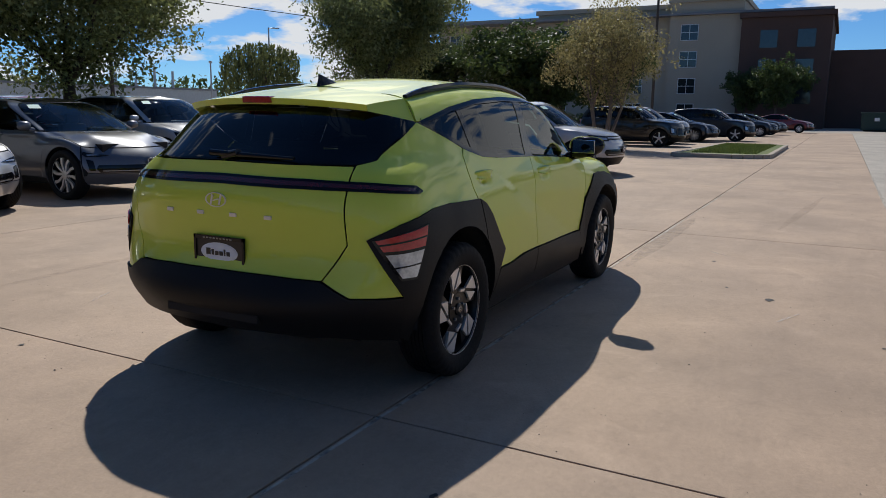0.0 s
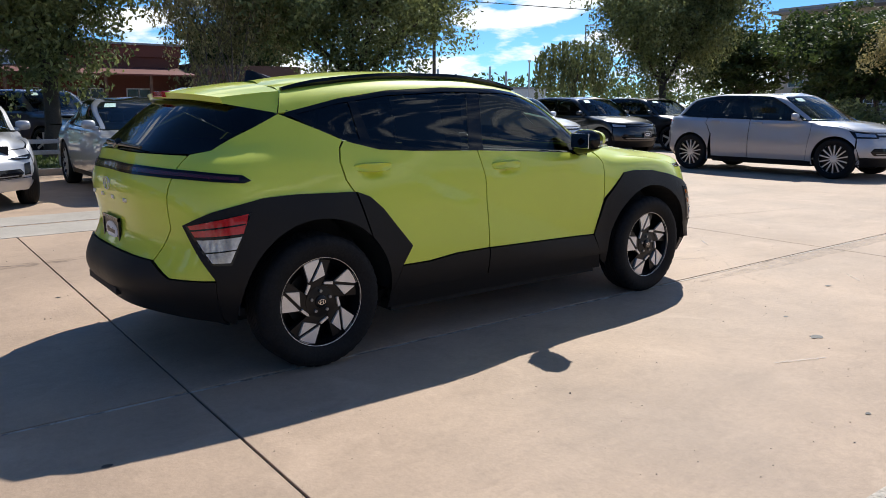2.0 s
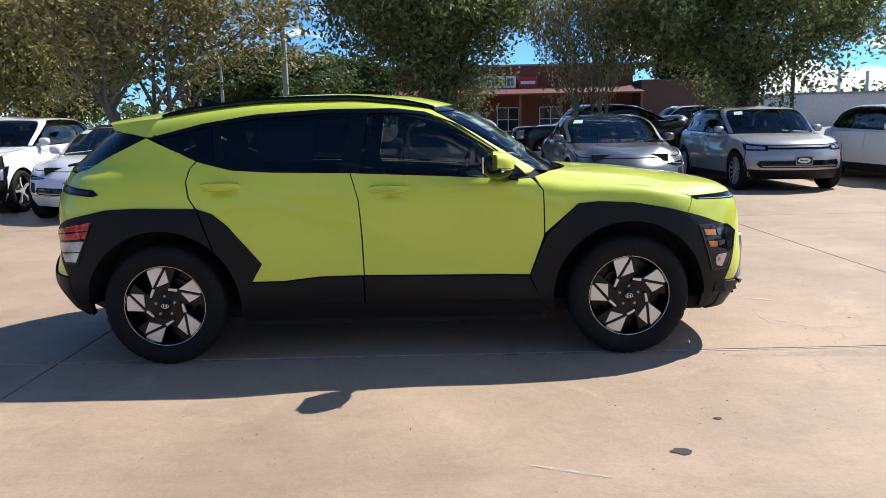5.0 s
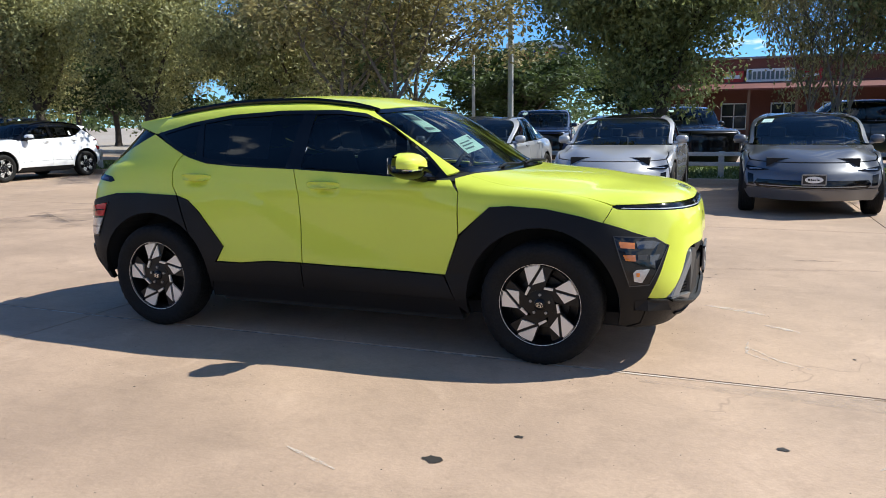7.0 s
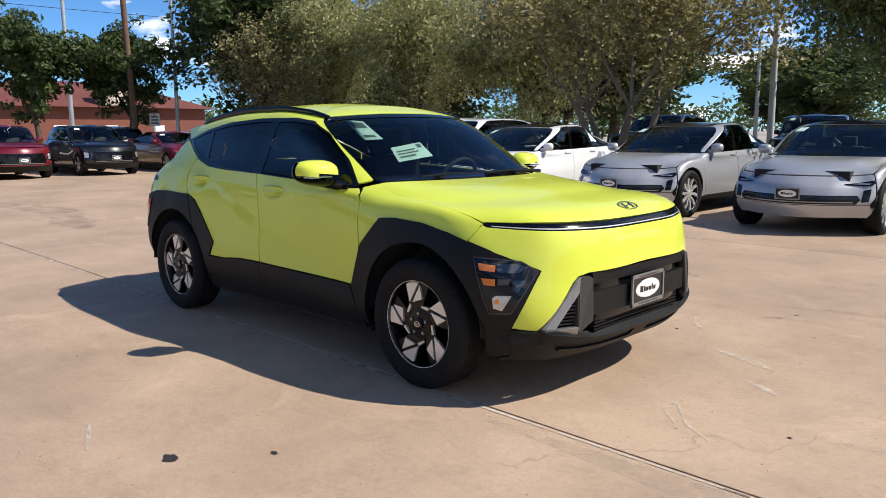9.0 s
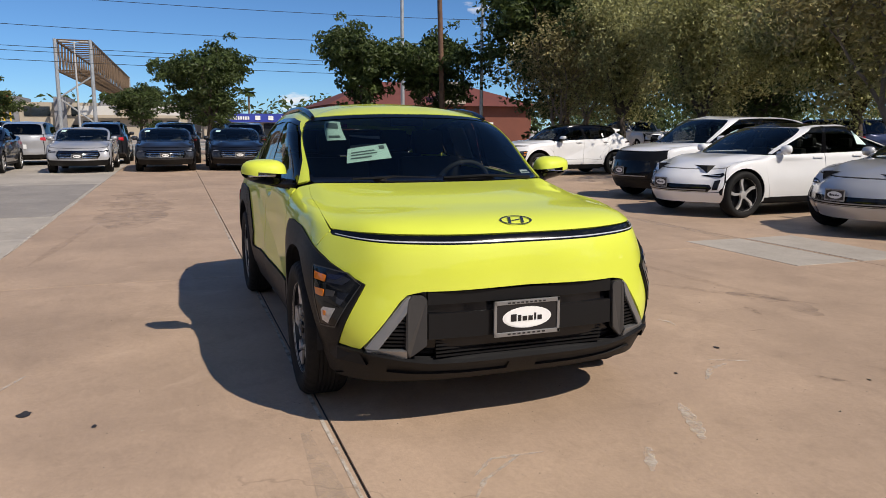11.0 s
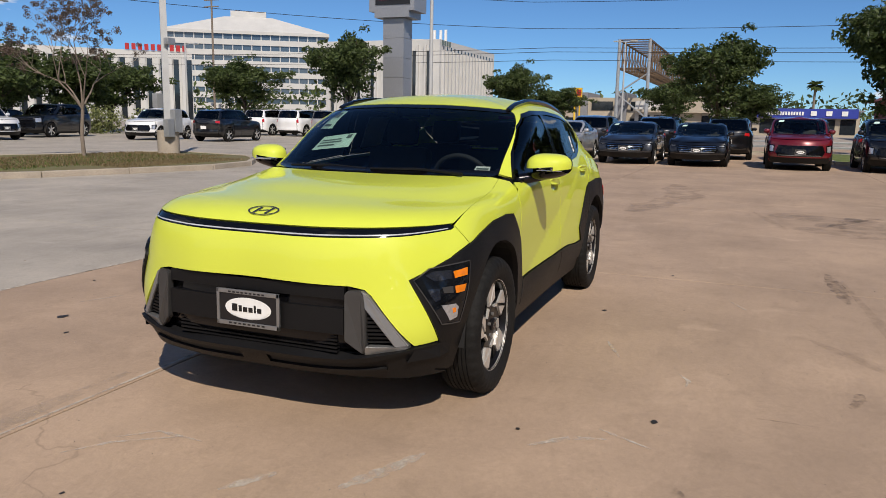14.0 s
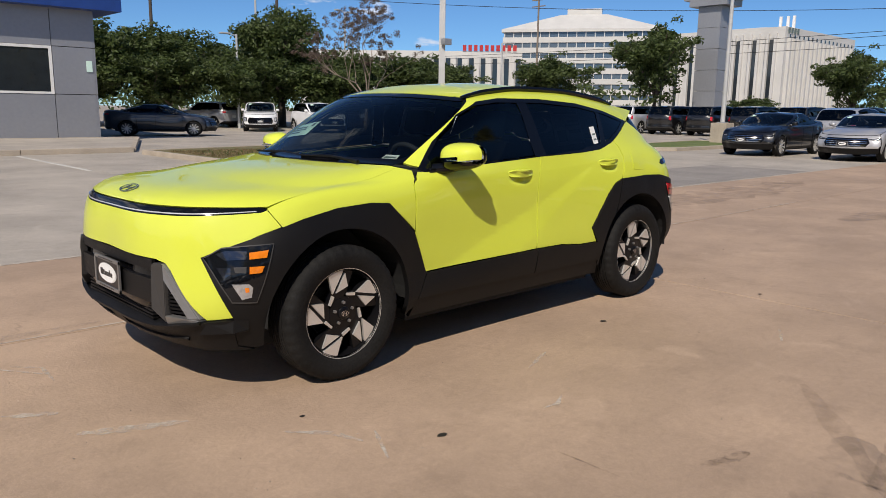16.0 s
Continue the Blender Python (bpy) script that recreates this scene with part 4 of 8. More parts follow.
panel(HERO, "tail_lamp_divider", [("X", -1.948, .787, .768), ("S", -1.722, .792), ("S", -1.724, .785), ("X", -1.946, .79, .760)], LAMP_DARK, hero, off=0.0205, skirt=0.003, gap=0)
panel(HERO, "tail_lamp_divider", [("X", -1.90, .833, .664), ("S", -1.770, .674), ("S", -1.773, .668), ("X", -1.897, .836, .657)], LAMP_DARK, hero, off=0.0205, skirt=0.003, gap=0)
panel(HERO, "tail_lamp_clear", [("X", -1.928, .812, .722), ("S", -1.742, .732), ("S", -1.80, .612), ("X", -1.872, .856, .612)], CLEAR_LENS, hero, off=0.019, skirt=0.006, label="clear lower lens")
# headlamps low in the bumper's corner
LAMP = [("X", 1.983, .716, .688), ("X", 1.92, .768, .736), ("S", 1.716, .746), ("S", 1.807, .482), ("X", 1.914, .832, .486)]
panel(HERO, "headlamp", LAMP, LAMP_DARK, hero, off=0.014, skirt=0.02)
band(HERO, "headlamp_rim", LAMP, 0.005, BLADE, hero, off=0.0165)
panel(HERO, "headlamp_projector", [("X", 1.950, .760, .708), ("X", 1.913, .785, .722), ("X", 1.836, .846, .722), ("X", 1.848, .854, .684), ("X", 1.925, .798, .680)], SMOKED, hero, off=0.0175, skirt=0.004, label="smoked upper projector lens")
panel(HERO, "headlamp_projector", [("X", 1.898, .827, .652), ("X", 1.850, .859, .653), ("X", 1.855, .864, .622), ("X", 1.897, .836, .625)], BLADE, hero, off=0.0175, skirt=0.004, label="small clear projector lens")
panel(HERO, "headlamp_bezel", [("X", 1.955, .775, .648), ("X", 1.905, .815, .648), ("X", 1.915, .828, .600), ("X", 1.935, .806, .590)], SMOKED, hero, off=0.0165, skirt=0.003)
panel(HERO, "headlamp_bezel", [("X", 1.932, .815, .578), ("X", 1.924, .822, .583), ("X", 1.842, .868, .598), ("X", 1.843, .868, .590)], GLOSS_BLACK, hero, off=0.0165, skirt=0.003, gap=0)
panel(HERO, "headlamp_reflector", [("X", 1.914, .831, .575), ("X", 1.847, .873, .574), ("X", 1.831, .881, .557), ("X", 1.837, .877, .509), ("X", 1.879, .86, .499)], CLEAR_LENS, hero, off=0.0175, skirt=0.004, label="clear lower reflector")
panel(HERO, "indicator_bulb", [("X", 1.866, .866, .556), ("X", 1.848, .874, .556), ("X", 1.848, .874, .536), ("X", 1.864, .868, .534)], AMBER, hero, off=0.0195, skirt=0.004, gap=0, label="small amber bulb")
panel(HERO, "side_marker", [("S", 1.744, .719), ("S", 1.822, .710), ("S", 1.825, .679), ("S", 1.757, .685)], AMBER, hero, off=0.018, skirt=0.004, label="amber side marker")
panel(HERO, "side_marker", [("S", 1.770, .651), ("S", 1.829, .648), ("S", 1.833, .615), ("S", 1.785, .619)], AMBER, hero, off=0.018, skirt=0.004, label="amber side marker")
inner_shell(HERO, "inner_body", hero, 5.0, [(WX, WZ), (-WX, WZ)], .432)
for wx in (WX, -WX):
    arch_liner(hero, wx, WZ, .437, .55, .885)
for x in (WX, -WX):
    hero_wheel(pose(x, .805, WZ), hero)
    hero_wheel(pose(x, -.805, WZ, 0, 0, 180), hero)

# front details
def on_front(bm, lift, sgn):
    """Lay a flat shape of (y, depth, z) on the nose."""
    for v in bm.verts:
        y, d, z = v.co
        sv = HERO.find("F", (abs(y), z))
        p = HERO.at([sv[0]], [sv[1]])[0]
        v.co = Vector((p[0] + d + lift, sgn * y, z))
    bmesh.ops.recalc_face_normals(bm, faces=bm.faces)


for sgn in (1, -1):
    for nm, shape, d0, d1 in (("bumper_blade", [(.466, .632), (.480, .648), (.532, .650), (.552, .618), (.556, .405), (.545, .368), (.535, .368), (.470, .428)], -.03, .008),
                              ("blade_strip", [(.532, .650), (.560, .634), (.722, .404), (.672, .402), (.552, .575), (.552, .618)], -.03, .010),
                              ("blade_foot", [(.548, .362), (.700, .372), (.722, .400), (.668, .404), (.556, .408)], -.03, .014)):
        bm = bmesh.new()
        prism(bm, shape, d0, d1)
        bmesh.ops.bevel(bm, geom=[e for e in bm.edges], offset=0.004, segments=2, affect="EDGES")
        on_front(bm, 0.004, sgn)
        part(nm, bm, BLADE if nm == "bumper_blade" else SATIN, hero, "satin grey corner trim")
    for k in range(9):
        z = .418 + .0175 * k
        bm = bmesh.new()
        prism(bm, [(.555, z), (.672 - (z - .40) * .70, z), (.670 - (z - .40) * .70, z + .009), (.556, z + .009)], -0.03, -0.012)
        on_front(bm, 0, sgn)
        part("vent_slat", bm, CLAD, hero)
for z0, z1, d in ((.660, .606, .0), (.566, .452, .006)):
    bm = bmesh.new()
    ys = np.linspace(-.46, .46, 13)
    for a, c in zip(ys, ys[1:]):
        prism(bm, [(a, z1), (c, z1), (c, z0), (a, z0)], -0.03, -0.012 + d)
    for v in bm.verts:
        y, dd, z = v.co
        v.co = Vector((2.15 - 0.09 * y * y + dd, y, z))
    bmesh.ops.remove_doubles(bm, verts=bm.verts, dist=0.0005)
    part("grille_bar", bm, CLAD, hero)
bm = bmesh.new()
for k in range(5):
    box(bm, 2.10, 2.125, -.42, .42, .362 + .017 * k, .370 + .017 * k)
for v in bm.verts:
    v.co.x -= 0.09 * v.co.y ** 2
part("lower_grille", bm, CLAD, hero)
panel(HERO, "bumper_slot", [("F", .082, .324), ("F", .35, .326), ("F", .52, .332), ("F", .48, .304), ("F", .30, .298), ("F", .082, .296)], BLACK, hero, off=0.0155, skirt=0, gap=0, label="recessed dark slot")
panel(HERO, "bumper_ridge", [("F", 0, .354), ("F", .45, .357), ("F", .56, .372), ("F", .715, .398), ("F", .715, .390), ("F", .58, .352), ("F", .47, .338), ("F", 0, .336)], CLAD, hero, off=0.030, skirt=0.022, join=True, gap=0)
panel(HERO, "bumper_lip", [("F", 0, .290), ("F", .30, .292), ("F", .50, .298), ("F", .62, .312), ("F", .62, .300), ("F", .48, .276), ("F", .30, .268), ("F", 0, .266)], CLAD, hero, off=0.026, skirt=0.016, join=True, gap=0)
panel(HERO, "bumper_centre", [("F", 0, .338), ("F", .072, .338), ("F", .072, .288), ("F", 0, .288)], CLAD, hero, off=0.026, skirt=0.014, join=True, gap=0)
# the bumper's corner ledge under the painted part
for sgn in (1, -1):
    top = [HERO.at(*[[w] for w in HERO.find("X", q)])[0] + HERO.normal(*[[w] for w in HERO.find("X", q)])[0] * .012 for q in ((1.985, .735, .396), (1.905, .822, .402), (1.842, .850, .400))]
    low = [HERO.at(*[[w] for w in HERO.find("X", q)])[0] + HERO.normal(*[[w] for w in HERO.find("X", q)])[0] * d for q, d in (((2.01, .707, .340), .034), ((1.905, .815, .345), .036), ((1.842, .845, .350), .020))]
    back = [HERO.at(*[[w] for w in HERO.find("X", q)])[0] + HERO.normal(*[[w] for w in HERO.find("X", q)])[0] * .008 for q in ((2.01, .707, .325), (1.905, .815, .325), (1.842, .845, .335))]
    bm = bmesh.new()
    rows = [[bm.verts.new((q[0], sgn * q[1], q[2])) for q in r] for r in (top, low, back)]
    for a, b in zip(rows, rows[1:]):
        for k in range(2):
            bm.faces.new((a[k], a[k + 1], b[k + 1], b[k]))
    bmesh.ops.recalc_face_normals(bm, faces=bm.faces)
    part("bumper_corner", bm, CLAD, hero)
number_frame(hero, "front_plate", pose(2.155, 0, .525, 90, 0, 90), .33, .165, "silver framed dealer plate with a white oval")
bm = bmesh.new()
box(bm, 2.10, 2.148, -.09, .09, .46, .60, 0.004)
part("plate_bracket", bm, CLAD, hero)
number_frame(hero, "rear_plate", pose(-2.092, 0, .685, 90, 0, -90), .31, .155, "black framed dealer plate with a white oval")
bm = bmesh.new()
emblem(bm, .080, .042, .0018)
n_e = HERO.normal([0], [3.28])[0]
p_e = HERO.at([0], [3.28])[0] + n_e * 0.002
bmesh.ops.transform(bm, matrix=Matrix.Translation(p_e) @ Vector(n_e).to_track_quat("Z", "Y").to_matrix().to_4x4(), verts=bm.verts)
part("front_emblem", bm, BADGE, hero, "oval metal badge")
bm = bmesh.new()
emblem(bm, .064, .034, .006)
bmesh.ops.transform(bm, matrix=pose(-2.103, 0, .935, 90, 0, -90), verts=bm.verts)
part("rear_emblem", bm, ALLOY, hero, "oval metal badge")
for k in range(4):
    y = .30 - .20 * k
    q = HERO.at(*[[w] for w in HERO.find("R", (abs(y), .872))])[0]
    bm = bmesh.new()
    box(bm, q[0] - .007, q[0] + .004, y - .020, y + .020, .862, .880, .002)
    part("tailgate_letter", bm, ALLOY, hero, "small metal bar of lettering")
# tailgate crease and bumper inserts
bm = bmesh.new()
box(bm, -2.186, -2.16, -.28, .28, .39, .43, 0.005)
for v in bm.verts:
    v.co.x += 0.2 * v.co.y ** 2
part("bumper_insert", bm, BLACK, hero)
# spoiler
bm = bmesh.new()
rows = []
for u in np.linspace(0, 1, 9):
    row = []
    for w in np.linspace(-1, 1, 25):
        y = w * (.585 - .03 * u)
        tail = -1.80 + .12 * abs(w) ** 2.4
        x = -1.372 + (tail + 1.372) * u - 0.02 * (1 - u) * (1 - w * w)
        zr = 1.468 - .058 * abs(w) ** 2.2
        z = zr - (.052 - .03 * w * w) * u - .012 * u * u
        row.append(bm.verts.new((x, y, z)))
    rows.append(row)
for a, b in zip(rows, rows[1:]):
    for k in range(24):
        bm.faces.new((a[k], b[k], b[k + 1], a[k + 1]))
low = []
for row, dz in ((rows[-1], 0.030),):
    low = [bm.verts.new((v.co.x + 0.012, v.co.y, v.co.z - dz)) for v in row]
    back = [bm.verts.new((-1.56, v.co.y * .97, 1.362 - .03 * abs(v.co.y / .56) ** 3)) for v in row]
for k in range(24):
    bm.faces.new((rows[-1][k], low[k], low[k + 1], rows[-1][k + 1]))
    bm.faces.new((low[k], back[k], back[k + 1], low[k + 1]))
for k in (0, 24):
    tip = bm.verts.new((-1.437, math.copysign(.678, rows[0][k].co.y), 1.300))
    f = [tip] + [r[k] for r in rows] + [low[k]]
    bm.faces.new(f if k == 0 else f[::-1])
    bm.faces.new([tip, low[k], back[k]] if k == 0 else [back[k], low[k], tip])
bmesh.ops.recalc_face_normals(bm, faces=bm.faces)
part("spoiler", bm, LIME, hero, smooth=35)
bm = bmesh.new()
box(bm, -1.812, -1.765, -.085, .085, 1.380, 1.412, 0.005)
part("high_brake_light", bm, RED_LENS, hero, "red lens")
# roof rails
for sgn in (1, -1):
    bm = bmesh.new()
    prev = None
    n = 28
    for k in range(n + 1):
        u = k / n
        x = .235 - 1.60 * u
        sv = HERO.find("T", (x, .600 - .02 * u))
        p = HERO.at([sv[0]], [sv[1]])[0]
        lift = .016 * min(1, min(u, 1 - u) * 9) ** 0.7
        w, t = .016, .026
        c = [(p[0], sgn * (p[1] + dy), p[2] + lift + dz) for dy, dz in ((-w, -.004), (-w * .7, t * .55), (w * .5, t * .6), (w, 0.0), (w * .6, -min(lift, .02)), (-w * .6, -min(lift, .02)))]
        ring = [bm.verts.new(q) for q in c]
        if prev:
            for i in range(6):
                bm.faces.new((prev[i], prev[(i + 1) % 6], ring[(i + 1) % 6], ring[i]))
        else:
            bm.faces.new(ring)
        prev = ring
    bm.faces.new(prev[::-1])
    bmesh.ops.recalc_face_normals(bm, faces=bm.faces)
    part("roof_rail", bm, GLOSS_BLACK, hero, "glossy black rail", smooth=45)
# shark fin
bm = bmesh.new()
secs = []
for k, (x, h, w) in enumerate(((-1.13, .0, .012), (-1.17, .018, .022), (-1.23, .042, .024), (-1.28, .062, .018), (-1.30, .062, .008), (-1.312, 0.0, .006))):
    z = 1.500 - (x + 1.13) * -.14 - .002
    secs.append([bm.verts.new((x, dy, zz)) for dy, zz in ((-w, z), (-w * .4, z + h * .7), (0, z + h), (w * .4, z + h * .7), (w, z))])
for a, b in zip(secs, secs[1:]):
    for k in range(4):
        bm.faces.new((a[k], a[k + 1], b[k + 1], b[k]))
part("antenna_fin", bm, GLOSS_BLACK, hero, smooth=60)
# door handles over the dents in the doors
for sgn in (1, -1):
    for hx, hz in ((-.985, 1.018), (-.035, .985)):
        sv = HERO.find("S", (hx, hz))
        p = HERO.at([sv[0]], [sv[1]])[0]
        bm = bmesh.new()
        pts = []
        for a in np.linspace(0, 2 * math.pi, 29)[:-1]:
            cx, cz = math.cos(a), math.sin(a)
            pts.append((math.copysign(abs(cx) ** .7, cx) * .135, math.copysign(abs(cz) ** .8, cz) * .024))
        rings = []
        for k, d in ((1.0, .002), (0.98, .026), (0.88, .038), (0.6, .042)):
            rings.append([bm.verts.new((hx + x * k, sgn * (p[1] + d - .028 * (x / .125) ** 2 * (d > .01)), hz + z * k)) for x, z in pts])
        for a, b in zip(rings, rings[1:]):
            for k in range(28):
                bm.faces.new((a[k], a[(k + 1) % 28], b[(k + 1) % 28], b[k]))
        bm.faces.new(rings[-1])
        bmesh.ops.recalc_face_normals(bm, faces=bm.faces)
        part("door_handle", bm, LIME, hero, smooth=50)
# fuel flap on the left rear quarter
panel(HERO, "fuel_flap", [("S", -1.28, .955), ("S", -1.28, 1.085), ("S", -1.33, 1.10), ("S", -1.42, 1.10), ("S", -1.435, .97), ("S", -1.40, .945)], LIME, hero, off=0.0025, skirt=0.003, sides=(1,))
# mirrors
for sgn in (1, -1):
    def shell(bm, grow, cut):
        bmesh.ops.create_uvsphere(bm, u_segments=28, v_segments=16, radius=1)
        for v in bm.verts:
            x, y, z = v.co
            y2 = math.copysign(abs(y) ** .75, y)
            z2 = math.copysign(abs(z) ** .7, z)
            sx = .115 if x > 0 else .062
            v.co = Vector((.555 + x * sx * grow - .02 * y2, sgn * (.960 + y2 * .132 * grow), 1.112 + z2 * .076 * grow * (1 - .18 * y2) + .012 * y2))
        kill = [v for v in bm.verts if (v.co.z < 1.090 or v.co.x < .538) == cut]
        bmesh.ops.delete(bm, geom=kill, context="VERTS")
    bm = bmesh.new()
    shell(bm, 1.0, True)
    part("mirror_cap", bm, LIME, hero, smooth=60)
    bm = bmesh.new()
    shell(bm, 0.985, False)
    tube(bm, (.575, sgn * .94, 1.06), (.64, sgn * .80, 1.035), .026, .034, 10)
    box(bm, .56, .70, sgn * .80, sgn * .835, 1.02, 1.045, 0.006)
    part("mirror_base", bm, GLOSS_BLACK, hero, "black lower mirror housing", smooth=60)
    bm = bmesh.new()
    box(bm, -.004, .004, -.085, .085, -.046, .046, 0.003, pose(.500, sgn * .955, 1.116, 0, 0, sgn * 8))
    part("mirror_glass", bm, CHROME, hero, "mirror glass")
    bm = bmesh.new()
    box(bm, .585, .645, sgn * .90, sgn * 1.05, 1.089, 1.095, 0.002)
    part("mirror_strip", bm, CHROME, hero, "thin bright strip")
# wipers
for y0, y1, x in ((.58, .02, 1.005), (-.02, -.52, .985)):
    bm = bmesh.new()
    tube(bm, (x, y0, 1.078), (x - .03, (y0 + y1) / 2, 1.092), .012, .009, 6)
    tube(bm, (x - .03, (y0 + y1) / 2, 1.092), (x + .0, y1, 1.086), .009, .006, 6)
    part("wiper", bm, CLAD, hero)
bm = bmesh.new()
tube(bm, (-2.04, .0, 1.135), (-2.055, -.10, 1.155), .022, .018, 8)
tube(bm, (-2.06, .06, 1.150), (-2.03, -.40, 1.135), .016, .008, 8)
part("rear_wiper", bm, GLOSS_BLACK, hero, smooth=60)
# cabin
bm = bmesh.new()
box(bm, .55, .95, -.66, .66, .70, 1.02, 0.05)
box(bm, .45, .70, -.62, .62, .72, 1.0, 0.06)
part("dashboard", bm, SEAT, hero, smooth=50)
bm = bmesh.new()
lathe_pts = [(.185 + .016 * math.cos(t), .016 * math.sin(t)) for t in np.linspace(0, 2 * math.pi, 9)]
lathe(bm, lathe_pts, 32)
box(bm, -.18, .18, -.012, .012, -.03, .03)
box(bm, -.03, .03, -.012, .012, -.17, 0)
bmesh.ops.transform(bm, matrix=pose(.42, .37, .985, 25, 0, 90), verts=bm.verts)
part("steering_wheel", bm, SEAT, hero, smooth=60)
for sx, sy in ((-.05, .36), (-.05, -.36), (-.95, .36), (-.95, -.36)):
    bm = bmesh.new()
    box(bm, sx - .05, sx + .45, sy - .25, sy + .25, .45, .62, 0.05)
    box(bm, -.07, .07, sy - .24, sy + .24, 0, .60, 0.05, Matrix.Translation((sx - .06, 0, .58)) @ pose(0, 0, 0, 0, -14, 0))
    box(bm, -.05, .05, sy - .12, sy + .12, .62, .80, 0.04, Matrix.Translation((sx - .06, 0, .58)) @ pose(0, 0, 0, 0, -14, 0))
    part("car_seat", bm, SEAT, hero, smooth=50)
bm = bmesh.new()
box(bm, .33, .37, -.11, .11, 1.385, 1.44, 0.012)
part("inside_mirror", bm, GLOSS_BLACK, hero)


def on_glass(name, corners, mat, off, label=""):
    """A paper label laid on the inside or outside of a pane, between four corners in (s, v)."""
    bm = bmesh.new()
    n = 4
    g = []
    for i in range(n + 1):
        row = []
        for j in range(n + 1):
            u, w = i / n, j / n
            c = [(1 - u) * (1 - w) * corners[0][k] + u * (1 - w) * corners[1][k] + u * w * corners[2][k] + (1 - u) * w * corners[3][k] for k in (0, 1)]
            sgn = -1 if corners[0][2] < 0 else 1
            p = HERO.at([c[0]], [c[1]])[0] + HERO.normal([c[0]], [c[1]])[0] * off
            row.append(bm.verts.new((p[0], sgn * p[1], p[2])))
        g.append(row)
    for i in range(n):
        for j in range(n):
            bm.faces.new((g[i][j], g[i + 1][j], g[i + 1][j + 1], g[i][j + 1]))
    return part(name, bm, mat, hero, label)


def glass_label(name, side, pts, mat, rows, off=-0.010):
    c = [(*HERO.find(*q), side) for q in pts]
    on_glass(name, c, mat, off, "printed paper label stuck inside the glass")
    def mix(u, w):
        return tuple((1 - u) * (1 - w) * c[0][k] + u * (1 - w) * c[1][k] + u * w * c[2][k] + (1 - u) * w * c[3][k] for k in (0, 1)) + (side,)
    for u0, u1, w0, w1 in rows:
        on_glass("label_print", [mix(u0, w0), mix(u1, w0), mix(u1, w1), mix(u0, w1)], INK, off + 0.0025)


def W(y, z):
    """A place on the windscreen, by width and height."""
    k = np.flatnonzero((HERO.gv > 4.9) & (HERO.gv < 6.05) & (HERO.gs < 4.1))
    b = k[np.argmin(((HERO.g[k][:, 1:] - np.array([abs(y), z])) ** 2).sum(1))]
    return ("X", tuple(HERO.g[b]))


glass_label("window_label", -1, [W(.575, 1.315), W(.46, 1.305), W(.455, 1.42), W(.535, 1.425)], PAPER, [(.2, .8, .1, .2), (.15, .85, .55, .85)])
glass_label("window_label", -1, [W(.505, 1.185), W(.24, 1.20), W(.235, 1.275), W(.475, 1.262)], PAPER, [(.1, .6, .2, .3), (.1, .75, .42, .5), (.1, .7, .6, .68), (.82, .93, .65, .9)])
glass_label("window_label", 1, [W(.60, 1.093), W(.68, 1.093), W(.675, 1.112), W(.60, 1.112)], WHITE_PAPER, [(.1, .9, .3, .6)])
glass_label("price_sheet", 1, [("S", (-.78, 1.16)), ("S", (-.46, 1.14)), ("S", (-.46, 1.38)), ("S", (-.78, 1.38))], WHITE_PAPER, [(.08, .9, .85, .93), (.08, .5, .3, .4), (.08, .6, .5, .55), (.6, .9, .1, .4), (.08, .5, .6, .66)])
glass_label("price_sheet", -1, [("S", (-.78, 1.16)), ("S", (-.46, 1.14)), ("S", (-.46, 1.38)), ("S", (-.78, 1.38))], WHITE_PAPER, [(.08, .9, .85, .93)])
glass_label("window_label", 1, [("S", (-.93, 1.15)), ("S", (-.87, 1.145)), ("S", (-.86, 1.26)), ("S", (-.92, 1.265))], WHITE_PAPER, [(.2, .8, .2, .3), (.2, .8, .5, .6)], off=-0.002)

# belly pan under the car
bm = bmesh.new()
pts = [(1.80, -.74), (1.93, -.60), (2.00, -.38), (2.02, 0), (2.00, .38), (1.93, .60), (1.80, .74), (1.0, .70), (-1.0, .70), (-1.75, .72), (-1.98, .45), (-2.04, 0), (-1.98, -.45), (-1.75, -.72), (-1.0, -.70), (1.0, -.70)]
lo, hi = [bm.verts.new((x, y, .225 if x > -1.5 else .30)) for x, y in pts], [bm.verts.new((x, y, .30 if x > -1.5 else .34)) for x, y in pts]
bm.faces.new(lo[::-1])
bm.faces.new(hi)
for k in range(len(pts)):
    bm.faces.new((lo[k], lo[(k + 1) % len(pts)], hi[(k + 1) % len(pts)], hi[k]))
part("belly_pan", bm, BLACK, hero)


